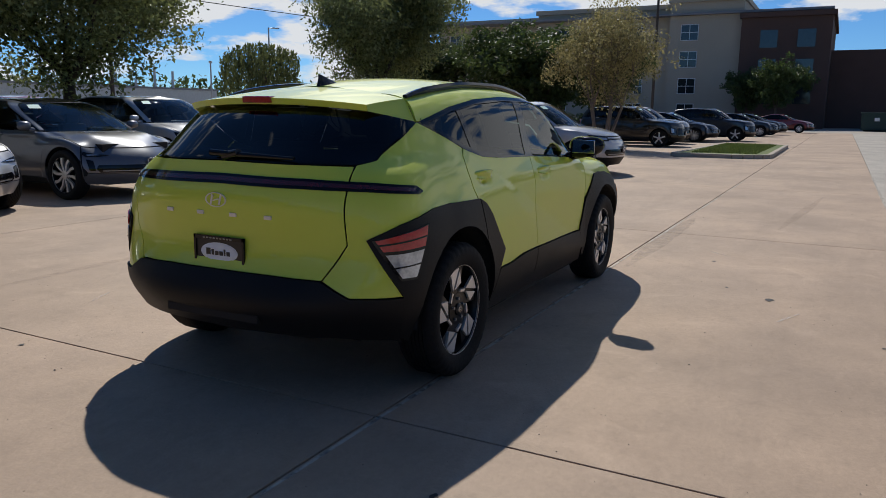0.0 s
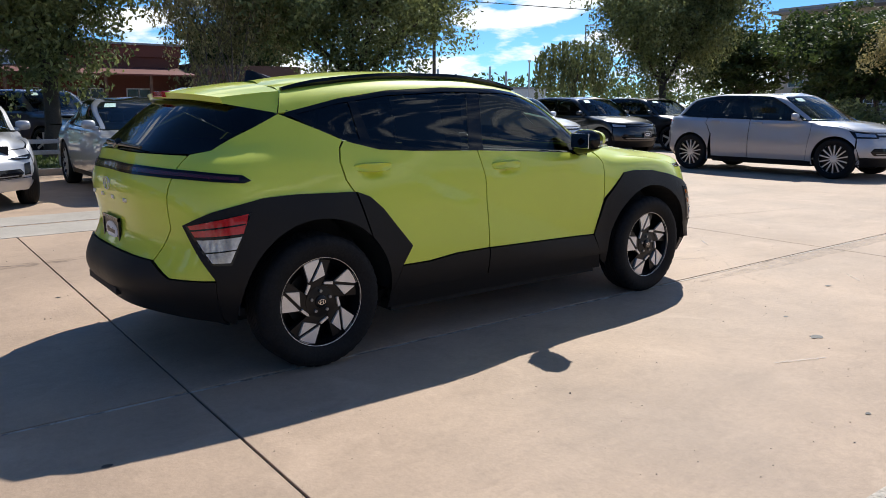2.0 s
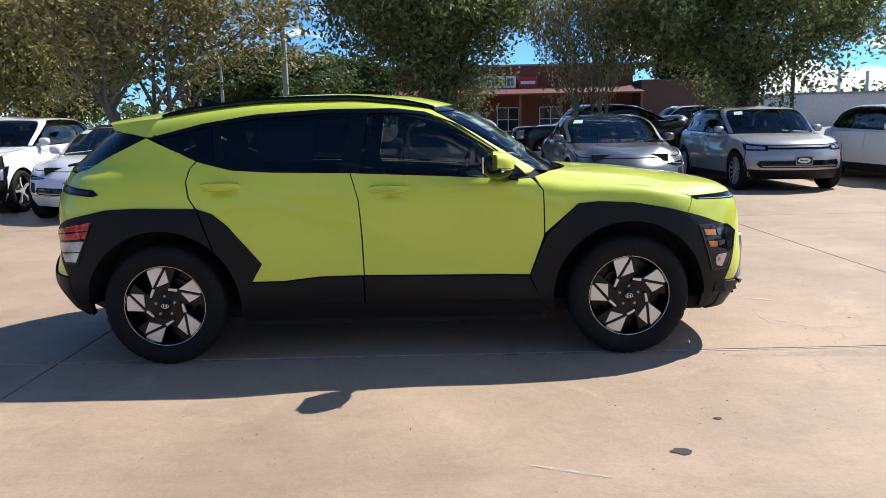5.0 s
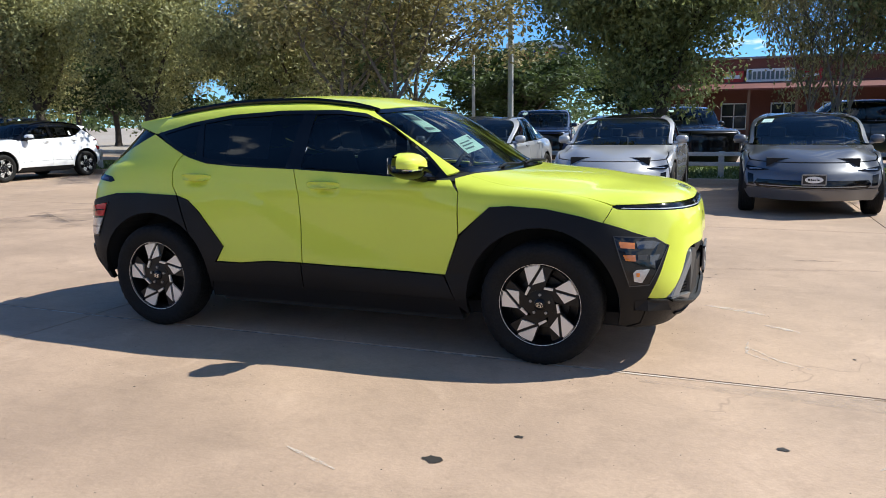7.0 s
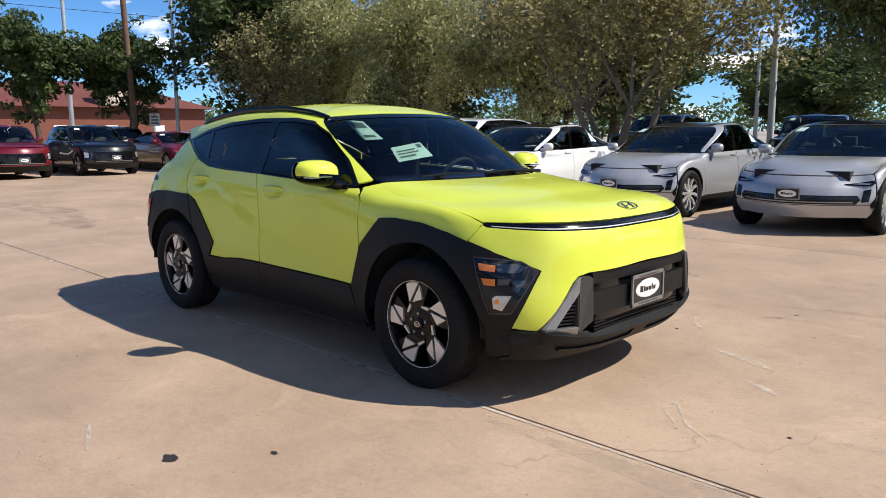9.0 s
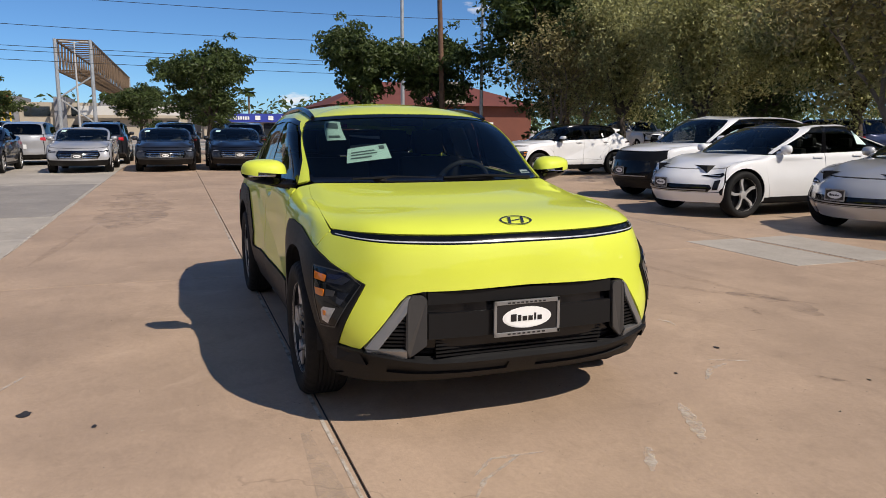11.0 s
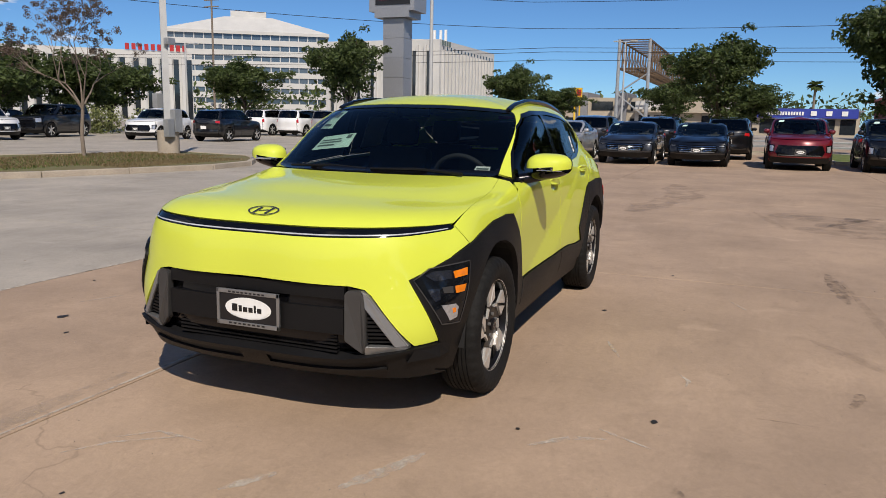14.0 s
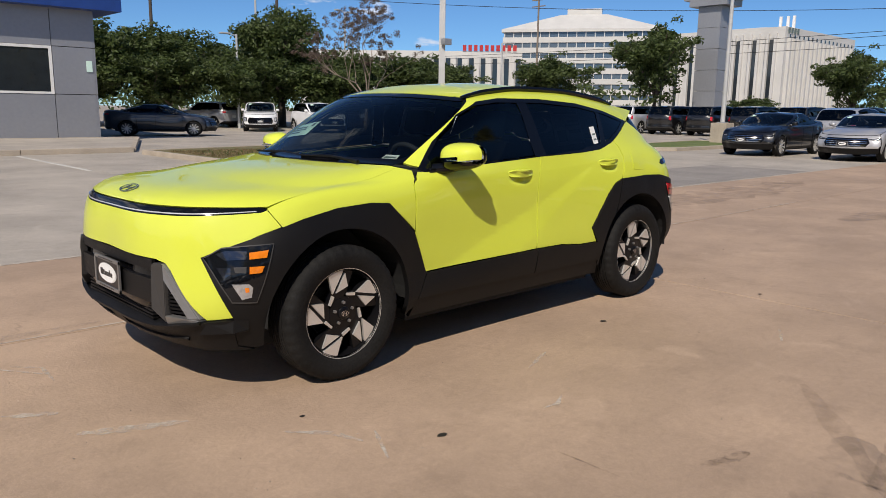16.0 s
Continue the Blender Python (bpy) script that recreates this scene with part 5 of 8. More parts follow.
# ---- parked vehicles ----
def car_loft(p):
    """Lines of a plain car body from its main sizes; the nose points to +x."""
    xf, xr, w, h, zh, zc, xc, xw, xq, zq, xt, zt, ax = (p[k] for k in ("xf", "xr", "w", "h", "zh", "zc", "xc", "xw", "xq", "zq", "xt", "zt", "ax"))
    xd, xm, xe = ax - .55, (ax - .55 - ax + .45) / 2 - .15, -ax + .45
    yy = [0, .45 * w, .76 * w, .93 * w, w, w, w, w, w, .90 * w, .50 * w, 0]
    xx = [xf, xf - .03, xf - .15, xf - .38, ax, xd, xm, xe, -ax - .05, xr + .30, xr + .06, xr]
    rd, rk = p.get("round", 0), p.get("rake", 0)
    for i, d in enumerate((0, .10, .20, .07)):
        xx[i] -= d * rd
    out = []
    for k, (z, f, dx) in enumerate(((.22, .94, .10), (.42, .985, .0), (.64 if rk < .1 else .58, 1.0, .0))):
        out.append([c for i in range(12) for c in (xx[i] - (rk * .25 * (k == 2) if i < 4 else 0) - dx * (1 if i < 4 else -1 if i > 8 else 0), yy[i] * f, z + (.06 if k == 0 and i > 8 else 0))])
    zs = zc - .12
    z3 = [zh, zh, zh + .01, zh + .03, (zh + zs) / 2 + .05, zs, zs, zs + .01, zs + .02, zt - .12, zt - .12, zt - .12]
    x3 = [xf - .06 - rk, xx[1] - .06 - rk, xx[2] - .06 - rk * .8, xx[3] - .07 - rk * .4, *xx[4:9], xr + .30, xr + .05, xr]
    out.append([c for i in range(12) for c in (x3[i], yy[i] * (.97 if i > 3 else .95), z3[i])])
    zm = zh + (zc - zh) * (.68 if rk < .1 else .60)
    x4 = [(xf + xc) / 2, (xf + xc) / 2 - .03, (xf + xc) / 2 - .10, (xf + xc) / 2 - .2, (ax + xc) / 2 - .1, xd, xm, xe, -ax - .05, xr + .33, xr + .10, xr + .06]
    y4 = [0, .38 * w, .64 * w, .78 * w, .86 * w, .955 * w, .955 * w, .955 * w, .94 * w, .84 * w, .5 * w, 0]
    z4 = [zm, zm, zm - .01, zm - .02, zm + .01, zc - .05, zc - .05, zc - .03, zt - .06, zt - .01, zt, zt + .005]
    out.append([c for i in range(12) for c in (x4[i], y4[i], z4[i])])
    x5 = [xc, xc - .02, xc - .08, xc - .16, xc - .25, xd - .05, xm, xe, -ax - .05, (xt + xr) / 2 + .16, xt + .05, xt]
    y5 = [0, .34 * w, .58 * w, .73 * w, .82 * w, .92 * w, .925 * w, .91 * w, .87 * w, .78 * w, .48 * w, 0]
    z5 = [zc, zc, zc, zc, zc - .005, zc - .01, zc + .01, zc + .03, max(zc + .04, zt - .02), zt + .03, zt + .03, zt + .035]
    if xt < -ax:
        x5[9] = xt + .16
    out.append([c for i in range(12) for c in (x5[i], y5[i], z5[i])])
    ro = p.get("ro", .70)
    x6 = [xw, xw - .015, xw - .06, xw - .12, xw - .2, xw - .35, (xw + xq) / 2 + .1, (xw + xq) / 2 - .35 + (xq - xw) * .06, xq + .25, xq + .08, xq + .02, xq]
    y6 = [0, .29 * w, .50 * w, .61 * w, ro * .97 * w, ro * w, ro * w, ro * .99 * w, ro * .95 * w, ro * .85 * w, .38 * w, 0]
    top = h - .05
    z6 = [top - .03, top - .03, top - .035, top - .04, top - .035, top - .015, top, top - .01, zq + (top - zq) * .35 - .03, zq - .03, zq - .02, zq - .015]
    out.append([c for i in range(12) for c in (x6[i], y6[i], z6[i])])
    x8 = [xw - .2 + (xq - xw + .35) * t for t in (0, .01, .03, .07, .14, .25, .45, .62, .78, .9, .97, 1)]
    z8 = [h - .012 - (.0 if t < .5 else (h - zq) * ((t - .5) / .5) ** 2 * .8) for t in (0, .01, .03, .07, .14, .25, .45, .62, .78, .9, .97, 1)]
    z8[0] -= .012
    out.append([c for i in range(12) for c in (.5 * (x6[i] + x8[i]), .55 * y6[i], .45 * z6[i] + .55 * z8[i])])
    out.append([c for i in range(12) for c in (x8[i], 0, z8[i])])
    return Loft(out, crease=(5,))


def plain_wheel(parent, m, r, w, spokes, rim_mat, style):
    e = new("wheel")
    e.parent = parent
    e.matrix_basis = m
    rim = r * .735
    part("tyre", tyre_mesh(r, w, rim), RUBBER, e, smooth=40)
    bm = bmesh.new()
    lathe(bm, [(rim, -.09), (rim - .02, -.02), (rim - .015, .075), (rim - .006, .088), (rim + .004, .080)], 40)
    lathe(bm, [(rim - .015, .0), (.02, .0)], 24)
    part("rim", bm, ALLOY_DARK, e, smooth=40)
    bm = bmesh.new()
    lathe(bm, [(rim - .012, .076), (rim - .008, .089), (rim + .004, .084)], 40)
    part("rim_lip", bm, rim_mat, e, smooth=40)
    for k in range(spokes):
        a = 2 * math.pi * k / spokes
        q = rim / .236
        bm = bmesh.new()
        if style == "blade":
            pts = [(-.016 * q, .03 * q), (.012 * q, .03 * q), (.058 * q, .15 * q), (.055 * q, .222 * q), (.012 * q, .232 * q), (.022 * q, .15 * q)]
        else:
            b = .5 / spokes * .22
            pts = [(-b * q, .04 * q), (b * q, .04 * q), (b * 1.3 * q, .228 * q), (-b * 1.3 * q, .228 * q)]
        prism(bm, rotated(pts, a), .045, .076)
        bmesh.ops.recalc_face_normals(bm, faces=bm.faces)
        part("spoke", bm, rim_mat, e)
    bm = bmesh.new()
    lathe(bm, [(.065, .045), (.06, .078), (.03, .082), (.001, .083)], 20)
    part("hub", bm, rim_mat, e, smooth=40)


LOFTS = {}


def plain_car(name, p, colour, label, clad=None, wheels=(10, None, "plain"), roof=None, category="car", plate=True):
    """A parked car at the origin, nose to +x."""
    L = LOFTS.setdefault(id(p), None) or car_loft(p)
    LOFTS[id(p)] = L
    car = thing(name, label, category)
    ax, r, w, xf, xr = p["ax"], p["r"], p["w"], p["xf"], p["xr"]
    wz = r - .003
    xd, xm, xe = ax - .55, (ax - .55 - ax + .45) / 2 - .15, -ax + .45

    def sx(x, v):
        s = np.linspace(2.6, 9.9, 293)
        q = L.at(s, np.full_like(s, v))
        return ("P", float(s[np.argmin(np.abs(q[:, 0] - x))]), v)

    g = .15
    low = .75 if clad else .45
    lower = clad or CLAD
    kw = dict(grid=g, gap=.0025)
    panel(L, "hood", [("P", 0, 3.06), ("P", 1.5, 3.06), ("P", 2.9, 3.08), ("P", 3.6, 3.7), sx(xd + .25, 4.55), sx(xd + .1, 4.9), ("P", 3.4, 4.9), ("P", 0, 4.9)], colour, car, join=True, **kw)
    panel(L, "front_bumper", [("P", 0, 3.0), ("P", 1.5, 3.0), ("P", 2.95, 3.0), ("P", 3.1, 1.4), ("P", 2.9, .95), ("P", 1.5, .9), ("P", 0, .9)], CLAD if p.get("dark_nose") else colour, car, join=True, **kw)
    panel(L, "front_lip", [("P", 0, .88), ("P", 1.5, .88), ("P", 2.9, .92), ("P", 3.1, .4), ("P", 2.8, .05), ("P", 0, .05)], colour if p.get("lip") else CLAD, car, join=True, **kw)
    arch_f, arch_r = arc(ax, wz, r + .045, -25, 205, 20), arc(-ax, wz, r + .045, 205, -25, 20)
    panel(L, "fender", [("P", 3.0, 3.04), ("P", 3.65, 3.65), sx(xd + .27, 4.5), sx(xd + .12, 4.88), sx(xd + .02, 4.85), sx(xd + .02, low), *arch_f[::-1], ("P", 3.15, .55), ("P", 3.15, 1.4)], colour, car, **kw)
    panel(L, "front_door", [sx(xd + .015, 4.9), sx(xm + .01, 4.95), sx(xm + .01, low), sx(xd + .015, low)], colour, car, **kw)
    panel(L, "rear_door", [sx(xm, 4.95), sx(xe - .1, 4.95), sx(xe - .12, 3.2), sx(-ax + r + .10, 2.4), sx(-ax + r + .12, low), sx(xm, low)], colour, car, **kw)
    panel(L, "sill", [sx(ax - r - .06, low - .02), sx(-ax + r + .06, low - .02), sx(-ax + r + .06, .08), sx(ax - r - .06, .08)], lower, car, off=.004, **kw)
    panel(L, "rear_quarter", [sx(xe - .11, 4.95), ("P", 8.2, 4.97), ("P", 8.9, 5.05), ("P", 9.2, 4.2), ("P", 9.35, 3.0), ("P", 9.3, 1.0), ("P", 9.0, .6), *arch_r, sx(-ax + r + .09, 2.4), sx(xe - .13, 3.2)], colour, car, **kw)
    panel(L, "tailgate", [("P", 9.22, 4.97), ("P", 9.25, 4.2), ("P", 9.4, 3.0), ("P", 9.35, 1.0), ("P", 10.2, .95), ("P", 11, .95), ("P", 11, 4.97), ("P", 10, 4.97)], colour, car, join=True, **kw)
    panel(L, "rear_bumper", [("P", 9.0, .58), ("P", 9.35, .97), ("P", 10.2, .92), ("P", 11, .92), ("P", 11, .05), ("P", 9.0, .05)], CLAD, car, off=.006, join=True, **kw)
    panel(L, "roof", [("P", 0, 6.04), ("P", 3.2, 6.04), ("P", 3.9, 5.9), ("P", 4.15, 5.02), ("P", 4.75, 5.02), ("P", 5.2, 5.9), ("P", 6, 5.96), ("P", 7.5, 5.96), ("P", 8.4, 5.85), ("P", 8.7, 5.05), ("P", 9.2, 5.02), ("P", 9.0, 5.9), ("P", 9.6, 6.04), ("P", 11, 6.04), ("P", 11, 8), ("P", 0, 8)], roof or colour, car, join=True, **kw)
    panel(L, "windscreen", [("P", 0, 4.93), ("P", 3.4, 4.93), ("P", 4.1, 5.02), ("P", 3.87, 5.9), ("P", 3.2, 6.02), ("P", 0, 6.02)], SCREEN, car, off=-.003, skirt=0, join=True, grid=g)
    panel(L, "rear_glass", [("P", 11, 5.0), ("P", 9.25, 5.0), ("P", 9.05, 5.9), ("P", 9.6, 6.02), ("P", 11, 6.02)], SCREEN if p.get("rake", 0) > .1 else TINT, car, off=-.003, skirt=0, join=True, grid=g)
    bsv = sx(xm, 5.0)[1]
    panel(L, "front_window", [("P", 4.82, 5.04), ("P", 5.24, 5.86), ("P", bsv - .1, 5.92), ("P", bsv - .04, 5.02)], FRONT_SIDE if not p.get("van") else TINT, car, off=-.003, skirt=0, grid=g)
    panel(L, "rear_window", [("P", bsv + .06, 5.02), ("P", bsv + .02, 5.92), ("P", 7.5, 5.92), ("P", 8.36, 5.82), ("P", 8.6, 5.08), ("P", 8.1, 5.02)], TINT, car, off=-.003, skirt=0, grid=g)
    panel(L, "b_pillar", [("P", bsv - .05, 5.0), ("P", bsv - .11, 5.95), ("P", bsv + .03, 5.95), ("P", bsv + .07, 5.0)], GLOSS_BLACK, car, skirt=0, grid=g)
    # lamps and grille by kind
    hl = p.get("lamp", (2.0, 3.0, 2.45, 2.9))
    if p.get("sharp"):
        panel(L, "headlamp", [("P", 1.5, 2.38), ("P", 2.0, 2.28), ("P", 2.75, 2.26), ("P", 3.0, 2.42), ("P", 2.9, 2.58), ("P", 2.2, 2.50)], LAMP_DARK, car, off=.012, skirt=.02, gap=0, grid=.06)
        panel(L, "headlamp_reflector", [("P", 1.8, 2.36), ("P", 2.6, 2.33), ("P", 2.7, 2.40), ("P", 1.95, 2.42)], CLEAR_LENS, car, off=.016, skirt=.004, gap=0, grid=.06)
    else:
        panel(L, "headlamp", [("P", hl[0], hl[2] + .06), ("P", hl[0], hl[3]), ("P", hl[1] + .25, hl[3] + .04), ("P", hl[1], hl[2])], LAMP_DARK, car, off=.004, gap=0, grid=g)
        panel(L, "headlamp_reflector", [("P", hl[0] + .15, hl[2] + .15), ("P", hl[0] + .15, hl[3] - .1), ("P", hl[1] - .05, hl[3] - .06), ("P", hl[1] - .1, hl[2] + .13)], CLEAR_LENS, car, off=.008, skirt=.003, gap=0, grid=g)
    gr = p.get("grille", (1.5, 1.1, 2.1))
    panel(L, "grille", [("P", 0, gr[1]), ("P", gr[0], gr[1]), ("P", gr[0] + .25, (gr[1] + gr[2]) / 2), ("P", gr[0], gr[2]), ("P", 0, gr[2])], GLOSS_BLACK, car, off=.004, join=True, gap=0, grid=g)
    panel(L, "grille_trim", [("P", 0, gr[1] + .1), ("P", gr[0] - .1, gr[1] + .1), ("P", gr[0] - .1, gr[1] + .18), ("P", 0, gr[1] + .18)], SATIN, car, off=.010, join=True, gap=0, grid=g)
    for v in p.get("slats", ()):
        panel(L, "grille_slat", [("P", 0, v), ("P", gr[0], v), ("P", gr[0], v + .05), ("P", 0, v + .05)], CHROME, car, off=.010, join=True, gap=0, grid=g)
    if p.get("lip"):
        panel(L, "roof_glass", [("P", 0, 6.12), ("P", 3.4, 6.12), ("P", 5, 6.2), ("P", 8.4, 6.2), ("P", 9.6, 6.12), ("P", 11, 6.12), ("P", 11, 8), ("P", 0, 8)], GLOSS_BLACK, car, off=.004, join=True, gap=0, grid=g)
        panel(L, "window_label", [("P", 7.0, 5.25), ("P", 7.0, 5.75), ("P", 7.55, 5.75), ("P", 7.6, 5.25)], PAPER, car, off=.002, skirt=.002, gap=0, grid=g)
    if p.get("band"):
        panel(L, "nose_band", [("P", 0, 2.62), ("P", 1.5, 2.62), ("P", 3.0, 2.70), ("P", 3.0, 2.86), ("P", 1.5, 2.80), ("P", 0, 2.80)], GLOSS_BLACK, car, off=.004, join=True, gap=0, grid=g)
    if p.get("slit"):
        panel(L, "corner_vent", [("P", 2.3, 1.1), ("P", 2.3, 2.0), ("P", 2.75, 2.1), ("P", 2.75, 1.15)], GLOSS_BLACK, car, off=.005, gap=0, grid=g)
    tl = p.get("tail", (9.2, 10.2, 2.9, 3.3))
    ts = .12 if tl[1] < 10 else .3
    panel(L, "tail_lamp", [("P", tl[0] - ts, tl[3]), ("P", tl[0] - ts, tl[2]), ("P", tl[0], tl[2]), ("P", tl[1], tl[2] + .05), ("P", tl[1], tl[3]), ("P", tl[0], tl[3] + .05)], RED_LENS, car, off=.007, gap=0, grid=g)
    if plate:
        q = L.at([0], [1.7])[0]
        number_frame(car, "front_plate", pose(q[0] + .022, 0, q[2], 90, 0, 90), .31, .155, "silver framed dealer plate with a white oval")
        q = L.at([11], [2.2])[0]
        bm = bmesh.new()
        box(bm, q[0] - .018, q[0] + .01, -.16, .16, q[2] - .08, q[2] + .08, .003)
        part("rear_plate", bm, WHITE_PAPER, car)
    inner_shell(L, "inner_body", car, 4.9, [(ax, wz), (-ax, wz)], r + .045)
    for wx in (ax, -ax):
        arch_liner(car, wx, wz, r + .05, .6 * w, w * .96)
    n, rm, st = wheels
    for x in (ax, -ax):
        plain_wheel(car, pose(x, w - .105, wz), r, .22, n, rm or ALLOY, st)
        plain_wheel(car, pose(x, -w + .105, wz, 0, 0, 180), r, .22, n, rm or ALLOY, st)
    zc = p["zc"]
    for sgn in (1, -1):
        bm = bmesh.new()
        bmesh.ops.create_uvsphere(bm, u_segments=16, v_segments=10, radius=1)
        for v in bm.verts:
            x, y, z = v.co
            v.co = Vector((xd - .22 + x * (.09 if x > 0 else .03), sgn * (w + .03 + math.copysign(abs(y) ** .7, y) * .10), zc + .07 + math.copysign(abs(z) ** .7, z) * .07))
        tube(bm, (xd - .20, sgn * (w - .02), zc + .02), (xd - .15, sgn * .88 * w, zc + .0), .03, .04, 8)
        part("mirror", bm, colour, car, smooth=60)
        for hx in (xm + .18, xe + .12):
            sv = sx(hx, 3.9)
            q = L.at([sv[1]], [sv[2]])[0]
            bm = bmesh.new()
            box(bm, q[0] - .10, q[0] + .10, sgn * (q[1] - .005), sgn * (q[1] + .022), q[2] - .013, q[2] + .013, .006)
            part("door_handle", bm, colour, car)
    bm = bmesh.new()
    box(bm, xd - .1, p["xc"] - .1, -.72 * w, .72 * w, zc - .3, zc - .06, .05)
    part("dashboard", bm, SEAT, car)
    for sx0 in (xm + .25, xe - .1):
        for sy in (.38, -.38):
            bm = bmesh.new()
            box(bm, sx0 - .15, sx0 - .02, sy - .24, sy + .24, .5, p["h"] - .42, .05, pose(0, 0, 0))
            box(bm, sx0 - .15, sx0 - .05, sy - .12, sy + .12, p["h"] - .42, p["h"] - .26, .04)
            part("car_seat", bm, PALE_SEAT, car)
    bm = bmesh.new()
    a, b = L.at([2.6, 1.6], [5.70, 5.70])
    c, d = L.at([1.6, 2.6], [5.86, 5.86])
    f = [bm.verts.new((q[0] + .006, -q[1], q[2] + .006)) for q in (a, b, c, d)]
    bm.faces.new(f)
    part("window_label", bm, PAPER, car, "pale printed label inside the windscreen")
    return car


FASTBACK = dict(xf=2.35, xr=-2.48, w=.94, h=1.49, zh=.75, zc=.99, xc=1.20, xw=.30, xq=-1.25, zq=1.33, xt=-2.2, zt=1.00, ax=1.475, r=.365, lamp=(1.55, 3.15, 2.35, 2.93), grille=(2.0, .95, 1.6), slit=1, round=1.0, rake=.16, sharp=1, lip=1, tail=(9.3, 11, 3.3, 3.6), ro=.66)
SEDAN = dict(xf=2.45, xr=-2.45, w=.93, h=1.44, zh=.77, zc=1.0, xc=1.20, xw=.35, xq=-1.0, zq=1.36, xt=-1.85, zt=1.08, ax=1.42, r=.335, round=1.1, rake=.13, sharp=1, slats=(1.45, 1.75, 2.05, 2.35), grille=(1.5, 1.2, 2.6), tail=(9.3, 10.6, 2.9, 3.4))
CUV = dict(xf=2.30, xr=-2.33, w=.945, h=1.60, zh=.84, zc=1.06, xc=1.30, xw=.55, xq=-1.70, zq=1.50, xt=-2.10, zt=1.10, ax=1.50, r=.37, round=.35, rake=.06, band=1, lamp=(1.5, 3.1, 2.45, 2.95), grille=(1.9, 1.1, 1.7), tail=(9.3, 11, 3.1, 3.4), ro=.72)
SUV = dict(xf=2.25, xr=-2.25, w=.93, h=1.66, zh=.94, zc=1.12, xc=1.10, xw=.40, xq=-1.80, zq=1.57, xt=-2.12, zt=1.12, ax=1.36, r=.36, round=.6, rake=.08, lamp=(2.1, 3.0, 1.6, 2.4), grille=(1.7, 1.1, 2.4), tail=(9.25, 9.6, 2.8, 3.4), ro=.72)
BIG = dict(xf=2.50, xr=-2.50, w=.99, h=1.80, zh=1.04, zc=1.20, xc=1.35, xw=.70, xq=-2.15, zq=1.73, xt=-2.42, zt=1.20, ax=1.45, r=.395, lamp=(1.8, 3.0, 2.2, 2.95), grille=(1.7, 1.2, 2.9), tail=(9.2, 9.38, 2.6, 3.5), ro=.76)
PICKUP = dict(xf=2.95, xr=-2.95, w=1.0, h=1.92, zh=1.14, zc=1.30, xc=1.45, xw=.85, xq=-1.15, zq=1.84, xt=-1.30, zt=1.30, ax=1.86, r=.42, lamp=(1.8, 3.0, 2.2, 2.95), grille=(1.7, 1.2, 2.9), tail=(9.2, 9.38, 2.5, 3.4), ro=.78)

WHITE = paint("white_paint", (0.78, 0.78, 0.78))
SILVER = paint("silver_paint", (0.44, 0.44, 0.45), 0.35, 0.34)
GREY = paint("grey_paint", (0.115, 0.12, 0.135), 0.35, 0.34)
GUNMETAL = paint("gunmetal_paint", (0.030, 0.032, 0.038), 0.5, 0.32)
INKY = paint("black_paint", (0.005, 0.005, 0.006))
NAVY = paint("navy_paint", (0.012, 0.022, 0.07), 0.3, 0.3)
CRIMSON = paint("red_paint", (0.15, 0.006, 0.012), 0.2, 0.3)


def park(made, spots):
    """Place a car and its copies: (x, y, heading)."""
    for k, (x, y, a) in enumerate(spots):
        m = pose(x, y, 0, 0, 0, a)
        if k == 0:
            made.matrix_basis = m
        else:
            copy_thing(made, m)


LOT = "parked cars in the lot"
# row along the planting strip, noses towards the drive
park(tagged(plain_car("sedan", FASTBACK, GREY, "dark grey fastback sedan with a dealer plate parked in a row", wheels=(10, None, "blade")), group=LOT), [(3.32, 8.9, -90)])
park(tagged(plain_car("sedan", FASTBACK, SILVER, "silver fastback sedan with a low nose parked in a row", wheels=(10, None, "blade")), group=LOT), [(.50, 8.75, -90), (-2.28, 8.95, -90), (-26.5, -38.0, 200)])
park(tagged(plain_car("sedan", FASTBACK, WHITE, "white fastback sedan with black lower trim parked in a row", wheels=(5, None, "blade")), group=LOT), [(-5.25, 8.35, -88)])
park(tagged(plain_car("suv", SUV, WHITE, "white crossover with a black grille parked in the lot", clad=CLAD, wheels=(5, None, "blade")), group=LOT), [(-27.2, -27.4, 12), (-18.8, -35.4, 60), (-20.6, -32.2, 80)])
park(tagged(plain_car("hatchback", CUV, SILVER, "silver electric hatchback with turbine wheels parked on the drive", wheels=(14, ALLOY, "dark")), group=LOT), [(11.9, 4.0, -88), (6.8, 10.7, -90)])
park(tagged(plain_car("hatchback", CUV, WHITE, "white electric hatchback with black lower trim parked in a row", clad=CLAD, wheels=(5, ALLOY, "dark")), group=LOT), [(10.05, 10.45, -90)])
park(tagged(plain_car("hatchback", CUV, INKY, "black electric hatchback parked in a row", wheels=(5, ALLOY, "dark")), group=LOT), [(13.6, 11.0, -90), (16.9, 11.2, -90)])
park(tagged(plain_car("suv", SUV, INKY, "black crossover parked in a row of cars", wheels=(5, ALLOY, "plain")), group=LOT), [(27.6, 5.4, -90), (-22.8, 6.3, 0), (-28.6, 1.3, 180), (-28.6, -1.4, 180), (-28.3, -23.7, 185)])
park(tagged(plain_car("suv", SUV, SILVER, "silver crossover parked in a row of cars", wheels=(5, ALLOY, "plain")), group=LOT), [(31.0, 5.8, -90), (-28.6, -6.8, 180), (-19.5, -43.5, -70)])
